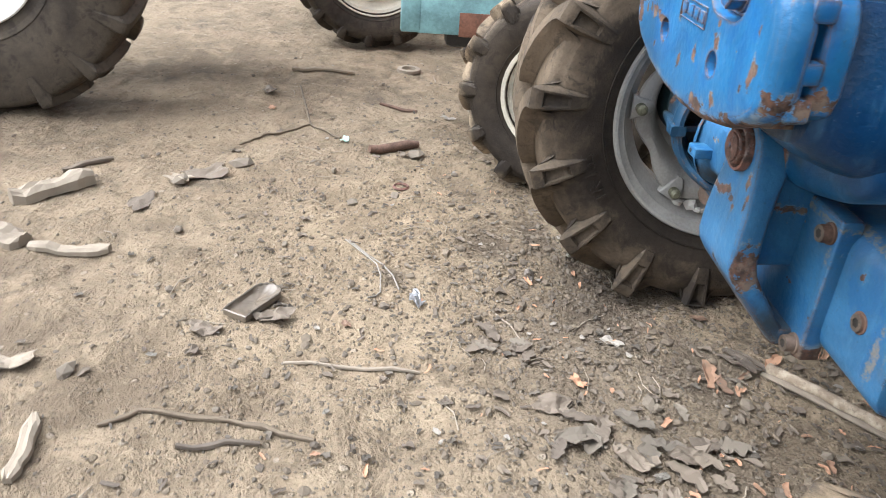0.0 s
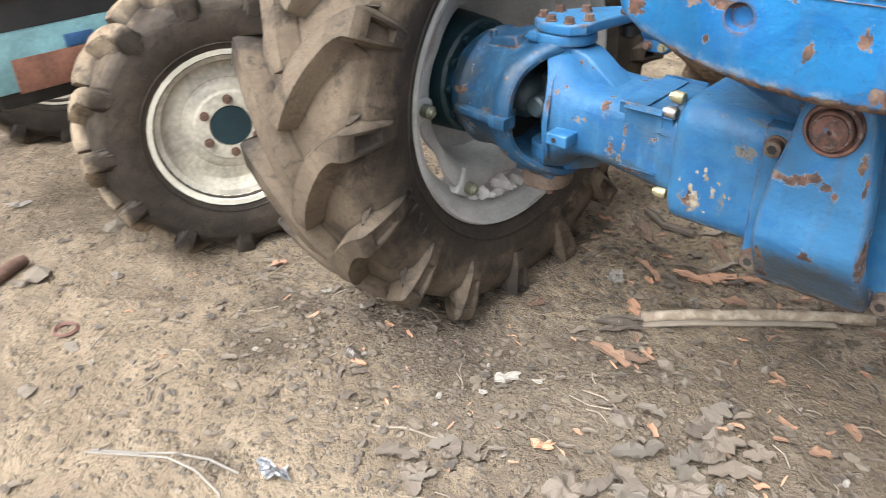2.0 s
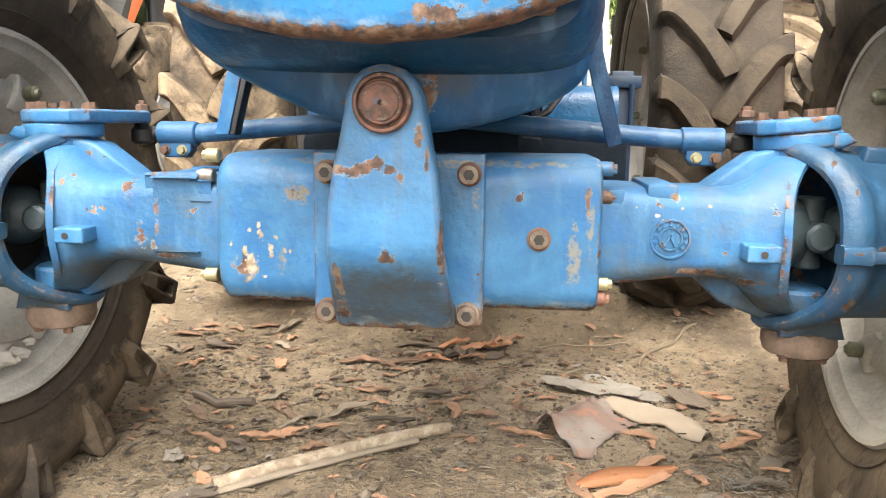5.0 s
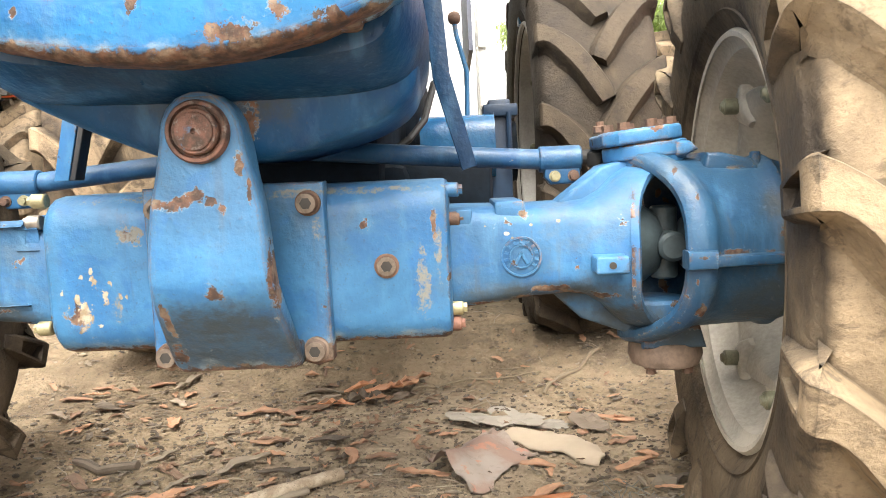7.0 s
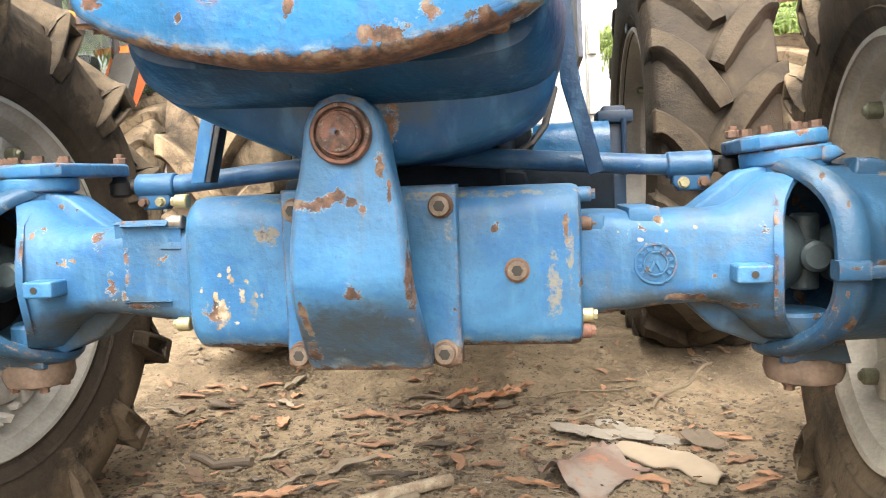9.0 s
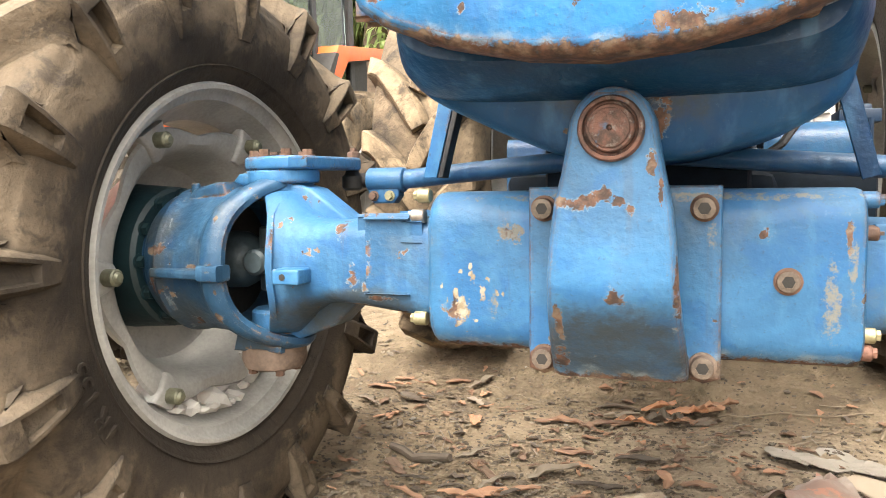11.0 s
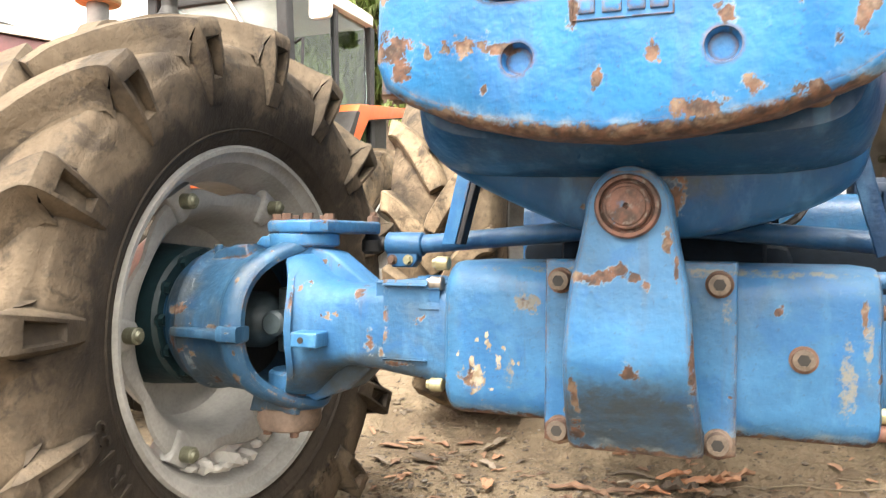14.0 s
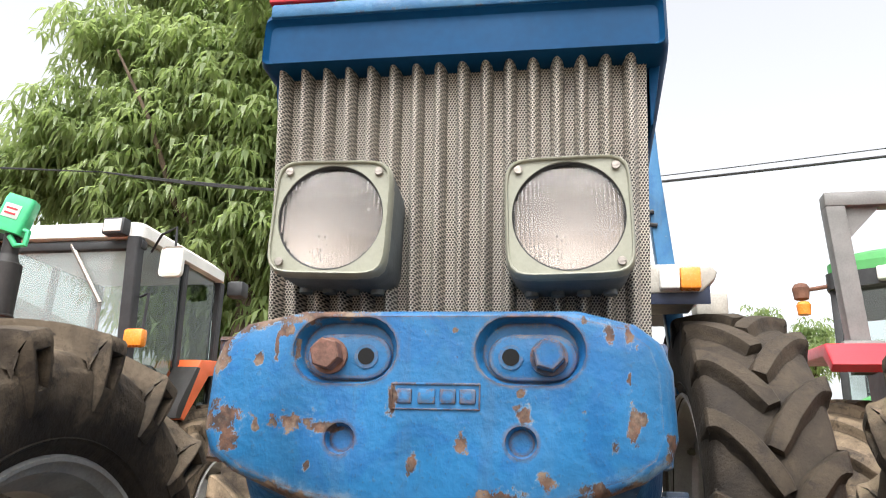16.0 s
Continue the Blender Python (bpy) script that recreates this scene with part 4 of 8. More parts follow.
# front support casting: deep bowl, lighter keel under its crease, shade in both colours


def smooth_line(pts, k=5):
    """A softly rounded open line through points."""
    out = []
    for q in range(len(pts) - 1):
        p0, p1, p2, p3 = pts[max(q - 1, 0)], pts[q], pts[q + 1], pts[min(q + 2, len(pts) - 1)]
        for i in range(k):
            t = i / k
            out.append(tuple(0.5 * (2 * b + (c - a) * t + (2 * a - 5 * b + 4 * c - d) * t * t + (3 * b - a - 3 * c + d) * t ** 3) for a, b, c, d in zip(p0, p1, p2, p3)))
    return out + [pts[-1]]


bm = bmesh.new()
bowl = smooth_line([(-0.292, 1.15), (-0.306, 1.06), (-0.312, 0.985), (-0.308, 0.945), (-0.285, 0.915), (-0.225, 0.895), (-0.1, 0.886), (0.1, 0.884), (0.215, 0.888), (0.280, 0.905), (0.306, 0.945), (0.314, 1.0), (0.306, 1.06), (0.292, 1.15)])
rings(bm, [[(u * k, y, 1.15 - (1.15 - v) * q) for u, v in bowl] for y, k, q in ((-0.03, 0.90, 0.82), (0.0, 0.94, 0.90), (0.045, 0.985, 0.965), (0.09, 1.0, 1.0), (0.30, 1.0, 1.0), (0.52, 0.98, 0.98), (0.60, 0.9, 0.9))])
part("front_support", bm, M_BLUE_SHADED, tractor, "blue cast front support bowl with shade painted in", angle=50)
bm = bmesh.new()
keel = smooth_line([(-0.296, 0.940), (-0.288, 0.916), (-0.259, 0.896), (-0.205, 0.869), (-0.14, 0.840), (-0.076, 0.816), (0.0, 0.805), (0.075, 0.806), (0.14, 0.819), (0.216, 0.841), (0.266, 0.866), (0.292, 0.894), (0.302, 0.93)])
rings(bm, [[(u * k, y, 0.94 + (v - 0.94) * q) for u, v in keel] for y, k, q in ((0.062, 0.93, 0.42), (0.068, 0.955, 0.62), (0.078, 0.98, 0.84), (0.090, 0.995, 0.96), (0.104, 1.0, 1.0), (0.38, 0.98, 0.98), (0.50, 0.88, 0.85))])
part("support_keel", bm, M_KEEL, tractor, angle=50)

# axle pin


def pin_steel():
    """Rough red-brown rust with dark pits and rests of blue paint."""
    n = Nodes("pin_rust")
    c = n.mix(n.step(n.noise(45.0, 6, 0.7), 0.35, 0.65), (0.050, 0.032, 0.026), (0.175, 0.085, 0.062))
    c = n.mix(n.math("MULTIPLY", n.step(n.noise(70.0, 5, 0.7), 0.56, 0.66), 0.8), c, (0.21, 0.185, 0.165))
    c = n.mix(n.math("MULTIPLY", n.step(n.noise(28.0, 6, 0.7, dist=0.6), 0.58, 0.66), 0.75), c, (0.05, 0.135, 0.24))
    return n.done(c, 0.62, 0.15, n.noise(75.0, 6, 0.75), 0.7, 0.004)


M_PIN = pin_steel()
bm = bmesh.new()
lathe(bm, [(0.025, 0.0435), (0.012, 0.0435), (0.008, 0.041), (0.0075, 0.0365), (0.013, 0.035), (0.014, 0.032), (0.025, 0.030)], "y", 40, (0, 0, 0.847), closed=True)
part("pin_ring", bm, M_PIN, tractor, "rusty retaining ring")
bm = bmesh.new()
lathe(bm, [(0.03, 0.0315), (0.004, 0.0315), (0.001, 0.0295), (0.001, 0.0262), (-0.002, 0.0255), (-0.003, 0.0235), (-0.003, 0.004), (0.003, 0.0025), (0.004, 0.0)], "y", 36, (0, 0, 0.847))
part("axle_pin", bm, M_PIN, tractor, "round rusty red axle pin")

# trunnion bracket
bm = bmesh.new()
levels = [(0.487, 0.092, 0.128, 0.165), (0.500, 0.098, 0.118, 0.165), (0.54, 0.0955, 0.084, 0.13), (0.60, 0.090, 0.034, 0.088), (0.628, 0.087, 0.016, 0.072), (0.65, 0.086, 0.011, 0.066), (0.70, 0.083, 0.013, 0.066), (0.745, 0.078, 0.017, 0.07), (0.79, 0.068, 0.021, 0.08), (0.83, 0.0605, 0.022, 0.09), (0.86, 0.0565, 0.022, 0.09), (0.88, 0.047, 0.022, 0.09), (0.895, 0.032, 0.022, 0.09), (0.902, 0.010, 0.024, 0.088)]
rings(bm, [[(u, v, z) for u, v in rrect(-w, w, y0, y1, min(0.012, w * 0.6), 3)] for z, w, y0, y1 in levels])
bracket = part("trunnion_bracket", bm, M_BRACKET, tractor, "broad bracket hung from the axle pin, chipped paint", angle=38)
bm = bmesh.new()
box(bm, -0.028, 0.028, 0.06, 0.19, 0.62, 0.83, 0.008)
part("bracket_web", bm, M_BRACKET, bracket)
bm = bmesh.new()
box(bm, -0.098, 0.098, 0.13, 0.19, 0.487, 0.525, 0.006)
part("foot_plate", bm, M_BRACKET, bracket)

# axle centre housing
bm = bmesh.new()


def sect(x, y0, y1, z0, z1, r):
    return [(x, u, v) for u, v in rrect(y0, y1, z0, z1, r, 5)]


rings(bm, [sect(x, *q) for x, q in ((-0.324, (0.205, 0.46, 0.525, 0.745, 0.05)), (-0.321, (0.194, 0.47, 0.512, 0.757, 0.055)), (-0.313, (0.187, 0.48, 0.505, 0.763, 0.055)), (-0.30, (0.184, 0.48, 0.503, 0.766, 0.055)), (0.322, (0.184, 0.48, 0.503, 0.766, 0.05)), (0.330, (0.187, 0.48, 0.506, 0.763, 0.05)), (0.334, (0.194, 0.47, 0.512, 0.757, 0.05)), (0.335, (0.205, 0.46, 0.525, 0.745, 0.05)))])
housing = part("axle_housing", bm, M_BLUE_AXLE, tractor, "cast axle centre housing, scraped blue paint", angle=35)
bm = bmesh.new()
ear = [(-0.142, 0.772), (-0.09, 0.772), (0.09, 0.772), (0.142, 0.772), (0.142, 0.488), (0.118, 0.480), (0.094, 0.488), (-0.094, 0.488), (-0.118, 0.480), (-0.142, 0.488)]
slab(bm, ear, 0.158, 0.20, bevel=0.006)
part("mounting_flange", bm, M_BLUE_AXLE, tractor)


def socket_head(x, z, y, h, mat, name, label):
    """Round head standing out to the front, its worn face drilled with a six-sided socket."""
    bm = bmesh.new()
    lathe(bm, [(y + 0.002, 0.0205), (y - 0.006, 0.020), (y - 0.007, 0.0165), (y - h, 0.016), (y - h - 0.001, 0.0155)], "y", 24, (x, 0, z))
    head = part(name, bm, mat, tractor, label)
    bm = bmesh.new()
    circle = [(x + 0.0152 * math.cos(2 * math.pi * q / 24), z + 0.0152 * math.sin(2 * math.pi * q / 24)) for q in range(24)]
    six = [(x + 0.0094 * (math.cos(math.pi * (q // 4) / 3) * (1 - q % 4 / 4) + math.cos(math.pi * (q // 4 + 1) / 3) * (q % 4 / 4)), z + 0.0094 * (math.sin(math.pi * (q // 4) / 3) * (1 - q % 4 / 4) + math.sin(math.pi * (q // 4 + 1) / 3) * (q % 4 / 4))) for q in range(24)]
    rings(bm, [[(u, y - h - e, v) for u, v in o] for o, e in ((circle, 0.0), (circle, 0.0022), (six, 0.0028), (six, -0.002))], cap0=False, cap1=False)
    part("worn_face", bm, M_WORNSTEEL, head, "rubbed bare steel ring")
    # Flat black plug paints the dark inside the socket.
    bm = bmesh.new()
    rings(bm, [[(u, y - h + e, v) for u, v in six] for e in (-0.0017, 0.002)])
    part("socket", bm, M_DARK, head, "black plug that paints the depth of a six-sided socket")


M_WORNSTEEL = plain("worn_brown_steel", (0.135, 0.105, 0.082), 0.5, 0.35, 0.35, 40, 200, 0.4)
for x in (-0.117, 0.117):
    for z in (0.739, 0.508):
        socket_head(x, z, 0.160, 0.022, M_RUST if z > 0.6 or x < 0 else M_BOSS, "socket_bolt", "rusty socket-head bolt")
socket_head(0.232, 0.632, 0.188, 0.010, M_RUST, "drain_plug", "rust-ringed socket plug")
for x, z, mm in ((-0.335, 0.76, M_ZINC), (-0.346, 0.725, M_STEEL), (-0.344, 0.548, M_ZINC), (0.338, 0.748, M_BLUE), (0.338, 0.700, M_RUST), (0.338, 0.553, M_ZINC), (0.334, 0.527, M_RUST_RED)):
    bm = bmesh.new()
    s = 1 if x > 0 else -1
    cyl(bm, (x - s * 0.01, 0.222, z), (x + s * 0.014, 0.222, z), 0.0125, seg=12, bevel=0.002)
    cyl(bm, (x + s * 0.01, 0.222, z), (x + s * 0.02, 0.222, z), 0.0085, seg=6)
    part("housing_nut", bm, mm, tractor, "stud nut splashed with paint")

# small raised casting marks down one edge
for k in range(9):
    bm = bmesh.new()
    box(bm, 0.3105, 0.3165, 0.1865, 0.192, 0.602 + 0.0125 * k, 0.6095 + 0.0125 * k + 0.001 * (k % 2), 0.0012, 1)
    part("casting_mark", bm, M_BLUE_AXLE, housing)

# axle arms with forked ends, knuckles, hubs
for s in (-1, 1):
    bm = bmesh.new()
    nseg = 28

    def oval(x, cy, cz, ry, rz, p, fn=None):
        row = []
        for i in range(nseg):
            a = 2 * math.pi * i / nseg
            c, q = math.cos(a), math.sin(a)
            u = math.copysign(abs(c) ** p, c)
            v = math.copysign(abs(q) ** p, q)
            row.append((s * (x + (fn(c, q) if fn else 0)), cy + ry * u, cz + rz * v))
        return row

    end = (lambda c, q: -0.034 + 0.075 * q ** 4)
    rows = [oval(0.30, 0.335, 0.632, 0.122, 0.086, 0.30), oval(0.36, 0.335, 0.633, 0.122, 0.085, 0.30), oval(0.47, 0.335, 0.638, 0.119, 0.077, 0.34), oval(0.53, 0.335, 0.640, 0.118, 0.077, 0.42), oval(0.565, 0.337, 0.638, 0.120, 0.083, 0.5), oval(0.592, 0.340, 0.636, 0.125, 0.100, 0.62), oval(0.615, 0.343, 0.635, 0.134, 0.124, 0.74), oval(0.636, 0.345, 0.634, 0.145, 0.142, 0.88), oval(0.655, 0.345, 0.633, 0.150, 0.152, 0.95, lambda c, q: -0.030 + 0.07 * q ** 4), oval(0.672, 0.345, 0.632, 0.152, 0.156, 1.0, end),
            oval(0.676, 0.345, 0.632, 0.146, 0.148, 1.0, end), oval(0.672, 0.345, 0.632, 0.134, 0.134, 1.0, end), oval(0.61, 0.345, 0.632, 0.115, 0.112, 1.0)]
    rings(bm, rows)
    cyl(bm, (s * 0.70, 0.345, 0.470), (s * 0.70, 0.345, 0.535), 0.056, seg=24, bevel=0.006)
    cyl(bm, (s * 0.69, 0.345, 0.770), (s * 0.69, 0.345, 0.800), 0.066, seg=24)
    arm = part("axle_arm", bm, M_ARM, tractor, "cast axle arm with forked end", angle=38)
    # ribs above and below the flare, cast blocks on top
    bm = bmesh.new()
    slab(bm, [(s * 0.50, 0.70), (s * 0.60, 0.775), (s * 0.665, 0.792), (s * 0.665, 0.72), (s * 0.55, 0.66)], 0.30, 0.38, bevel=0.008)
    part("arm_rib", bm, M_ARM, arm)
    bm = bmesh.new()
    slab(bm, [(s * 0.49, 0.575), (s * 0.56, 0.508), (s * 0.655, 0.472), (s * 0.70, 0.472), (s * 0.70, 0.49), (s * 0.58, 0.60)], 0.31, 0.39, bevel=0.008)
    part("arm_rib", bm, M_ARM, arm)
    bm = bmesh.new()
    box(bm, s * 0.41, s * 0.46, 0.222, 0.42, 0.69, 0.724, 0.004)
    part("cast_block", bm, M_ARM, arm)
    bm = bmesh.new()
    if s < 0:
        box(bm, s * 0.372, s * 0.436, 0.2135, 0.42, 0.590, 0.720, 0.010, 2)
        part("cast_block", bm, M_ARM, arm)
        bm = bmesh.new()
    box(bm, s * 0.345, s * 0.372, 0.215, 0.42, 0.68, 0.715, 0.005)
    part("cast_block", bm, M_ARM, arm)
    # Black disc paints the deep shade inside the fork.
    bm = bmesh.new()
    cyl(bm, (s * 0.60, 0.345, 0.632), (s * 0.614, 0.345, 0.632), 0.113, seg=28)
    part("fork_shade_disc", bm, M_DARK, arm, "black disc for the shade inside the fork")
    bm = bmesh.new()
    slab(bm, rrect(s * 0.588 - 0.024, s * 0.588 + 0.03, 0.604, 0.632, 0.004), 0.172, 0.235, bevel=0.004)
    part("stop_lug", bm, M_BLUE, arm)
    # Hole in the lug: only its darkness, as a thin black disc.
    bm = bmesh.new()
    cyl(bm, (s * 0.59, 0.174, 0.618), (s * 0.59, 0.1705, 0.618), 0.006, seg=10)
    part("lug_hole_disc", bm, M_DARK, arm)
    # drive joint inside the fork
    bm = bmesh.new()
    lathe(bm, [(s * 0.60, 0.085), (s * 0.64, 0.084), (s * 0.675, 0.070), (s * 0.70, 0.052), (s * 0.71, 0.03), (s * 0.712, 0.0)], "x", 26, (0, 0.345, 0.635))
    lathe(bm, [(0.275, 0.0), (0.275, 0.020), (0.281, 0.026), (0.41, 0.026), (0.415, 0.02), (0.415, 0.0)], "y", 20, (s * 0.716, 0, 0.632))
    cyl(bm, (s * 0.716, 0.345, 0.57), (s * 0.716, 0.345, 0.70), 0.024, seg=14, bevel=0.004)
    lathe(bm, [(s * 0.83, 0.06), (s * 0.775, 0.058), (s * 0.75, 0.045), (s * 0.735, 0.02), (s * 0.733, 0.0)], "x", 22, (0, 0.345, 0.632))
    part("drive_joint", bm, M_JOINT, arm, "greasy blue universal joint")

    # knuckle bell, turned slightly with the steering
    kn = part("steering_knuckle", bmesh.new(), M_BLUE_AXLE, tractor, "cast steering knuckle with bolted top arm")
    pivot = lambda a: Matrix.Translation((s * 0.70, 0.345, 0)) @ Matrix.Rotation(radians(a), 4, "Z") @ Matrix.Translation((-s * 0.70, -0.345, 0))
    kn.matrix_local = pivot(-2.0)
    bm = bmesh.new()
    prof = [(0.86, 0.0), (0.86, 0.09), (0.815, 0.118), (0.775, 0.138), (0.742, 0.147), (0.722, 0.150), (0.715, 0.155), (0.716, 0.166), (0.724, 0.173), (0.742, 0.177), (0.756, 0.175), (0.764, 0.168), (0.772, 0.157), (0.79, 0.149), (0.83, 0.146), (0.865, 0.145), (0.872, 0.150), (0.884, 0.151), (0.892, 0.145), (0.915, 0.137), (0.930, 0.126), (0.938, 0.112), (0.955, 0.105), (1.04, 0.10)]
    lathe(bm, [(s * a, r) for a, r in prof], "x", 64, (0, 0.345, 0.632))
    # the mouth reaches inwards at top and bottom to the kingpins
    for v in bm.verts:
        x, dy, dz = abs(v.co.x), v.co.y - 0.345, v.co.z - 0.632
        r = math.hypot(dy, dz)
        if x < 0.80 and r > 0.12:
            v.co.x -= s * 0.085 * (dz / r) ** 4 * min(1.0, (0.80 - x) / 0.04)
    rings(bm, [[(s * x, y, z) for y, z in rrect(yf, 0.26, 0.608, 0.626, 0.005, 2)] for x, yf in ((0.755, 0.166), (0.80, 0.172), (0.865, 0.178), (0.885, 0.182))])
    rings(bm, [[(s * x, y, z) for y, z in rrect(0.158, 0.20, 0.606, 0.636, 0.006, 2)] for x in (0.712, 0.716, 0.752, 0.757)])
    slab(bm, [(s * 0.765, 0.75), (s * 0.775, 0.790), (s * 0.80, 0.789), (s * 0.85, 0.776), (s * 0.87, 0.75)], 0.275, 0.415, bevel=0.008)
    cyl(bm, (s * 0.862, 0.30, 0.76), (s * 0.862, 0.30, 0.788), 0.009, seg=10, bevel=0.002)
    # leg from the ring down to the kingpin
    slab(bm, [(s * 0.762, 0.50), (s * 0.715, 0.505), (s * 0.665, 0.468), (s * 0.665, 0.452), (s * 0.775, 0.452)], 0.285, 0.40, bevel=0.008)
    kn.data = finish(bm, angle=40)
    kn.data.materials.append(M_BLUE_DIRTY)
    # A second black disc does the same for the bell's shaded mouth.
    bm = bmesh.new()
    cyl(bm, (s * 0.83, 0.345, 0.632), (s * 0.808, 0.345, 0.632), 0.124, seg=28)
    part('bell_shade_disc', bm, M_DARK, kn, 'black disc for the shade inside the bell')
    bm = bmesh.new()
    lathe(bm, [(s * 0.955, 0.0), (s * 0.955, 0.142), (s * 0.963, 0.150), (s * 1.07, 0.158), (s * 1.075, 0.0)], 'x', 36, (0, 0.365, 0.632))
    for k in range(12):
        a = math.pi * k / 6
        hexbolt(bm, (s * 0.957, 0.365 + 0.130 * math.cos(a), 0.632 + 0.130 * math.sin(a)), (-s, 0, 0), 0.013, 0.014)
    part('hub_flange', bm, M_TEAL, kn, 'dark teal hub flange with bolts')
    bm = bmesh.new()
    lathe(bm, [(0.462, 0.0), (0.462, 0.055), (0.458, 0.064), (0.432, 0.066), (0.416, 0.060), (0.412, 0.05), (0.412, 0.0)], "z", 28, (s * 0.715, 0.345, 0))
    part("lower_kingpin", bm, M_BOSS, kn, "rust-brown lower kingpin cap")
    for k in range(4):
        bm = bmesh.new()
        a = math.pi * (0.25 + k / 2)
        hexbolt(bm, (s * 0.715 + 0.045 * math.cos(a), 0.345 + 0.045 * math.sin(a), 0.414), (0, 0, -1), 0.009, 0.01)
        part("kingpin_bolt", bm, M_RUST, kn)
    # upper cap and steering arm reaching back to the tie rod
    bm = bmesh.new()
    o = [(s * 0.685 + 0.074 * math.cos(a), 0.345 + 0.070 * math.sin(a)) for a in (2 * math.pi * i / 28 for i in range(28))]
    slab(bm, o, 0.785, 0.812, "xy", 0.005)
    slab(bm, [(s * 0.640, 0.784), (s * 0.640, 0.808), (s * 0.72, 0.810), (s * 0.752, 0.806), (s * 0.766, 0.790), (s * 0.74, 0.780)], 0.288, 0.402, bevel=0.009)
    tip = 0.606 if s < 0 else 0.632
    arm_o = [(s * 0.742, 0.30), (s * 0.748, 0.34), (s * 0.735, 0.395), (s * 0.70, 0.44), (s * (tip + 0.049), 0.49), (s * (tip + 0.020), 0.522), (s * (tip - 0.006), 0.522), (s * (tip - 0.020), 0.495), (s * (tip - 0.016), 0.44), (s * (tip * 0.3 + 0.421), 0.38), (s * 0.608, 0.31), (s * 0.632, 0.283), (s * 0.67, 0.273), (s * 0.715, 0.278)]
    slab(bm, arm_o, 0.812, 0.838, "xy", 0.006)
    tip_up = Matrix.Translation((s * 0.69, 0.345, 0.80)) @ Matrix.Rotation(radians(-1.0 if s < 0 else -5.0), 4, "Y") @ Matrix.Translation((-s * 0.69, -0.345, -0.80))
    bmesh.ops.transform(bm, matrix=tip_up, verts=bm.verts)
    part("steering_arm", bm, M_STEER, kn, "bolted steering arm plate with rusty bolts")
    for px, py in ((0.728, 0.315), (0.690, 0.292), (0.645, 0.298), (0.625, 0.345), (0.725, 0.375), (0.675, 0.41)):
        bm = bmesh.new()
        hexbolt(bm, (s * px, py, 0.838), (0, 0, 1), 0.0105, 0.011)
        bmesh.ops.transform(bm, matrix=tip_up, verts=bm.verts)
        part("arm_bolt", bm, M_RUST, kn, "rusty bolt head")
    bm = bmesh.new()
    cyl(bm, (s * tip, 0.50, 0.838), (s * tip, 0.50, 0.853), 0.014, seg=6, bevel=0.002)
    cyl(bm, (s * tip, 0.50, 0.853), (s * tip, 0.50, 0.861), 0.008, seg=8)
    part("ball_joint_nut", bm, M_RUST, kn)
    # front wheel
    wm = pose(-1.023, 0.448, 0.611, 0, -0.6, -2.8) if s < 0 else pose(1.009, 0.422, 0.618, 0, 0.4, -6.7)
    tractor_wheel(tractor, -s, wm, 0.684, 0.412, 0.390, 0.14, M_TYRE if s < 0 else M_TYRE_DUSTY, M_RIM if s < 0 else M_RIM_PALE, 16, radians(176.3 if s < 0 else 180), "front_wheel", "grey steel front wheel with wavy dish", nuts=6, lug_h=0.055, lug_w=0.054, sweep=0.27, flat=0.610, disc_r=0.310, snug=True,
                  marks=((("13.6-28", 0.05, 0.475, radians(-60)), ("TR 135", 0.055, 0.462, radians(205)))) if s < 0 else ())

# round cast badge on one arm: plain ring and wedge
bm = bmesh.new()
lathe(bm, [(0.222, 0.0335), (0.2125, 0.033), (0.2125, 0.030), (0.222, 0.0295)], "y", 36, (0.45, 0, 0.634), closed=True)
lathe(bm, [(0.222, 0.020), (0.213, 0.0195), (0.213, 0.0175), (0.222, 0.017)], "y", 30, (0.45, 0, 0.634), closed=True)
for k in range(11):
    a = radians(-35 + 25 * k)
    m = Matrix.Translation((0.45 + 0.025 * math.cos(a), 0.2155, 0.634 + 0.025 * math.sin(a))) @ Matrix.Rotation(-a, 4, "Y")
    box(bm, -0.0032, 0.0032, -0.003, 0.003, -0.0022, 0.0022, m=m)
for k in (-1, 1):
    m = Matrix.Translation((0.45 + k * 0.005, 0.2155, 0.631)) @ Matrix.Rotation(radians(-k * 28), 4, "Y")
    box(bm, -0.0022, 0.0022, -0.003, 0.003, -0.011, 0.011, m=m)
part("cast_badge", bm, M_BLUE, tractor, "round cast foundry badge")

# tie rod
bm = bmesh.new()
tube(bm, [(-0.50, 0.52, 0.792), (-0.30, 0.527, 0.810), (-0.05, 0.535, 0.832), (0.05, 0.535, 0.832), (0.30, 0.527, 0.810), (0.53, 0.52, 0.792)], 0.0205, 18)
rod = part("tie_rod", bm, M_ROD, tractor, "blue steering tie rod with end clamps")
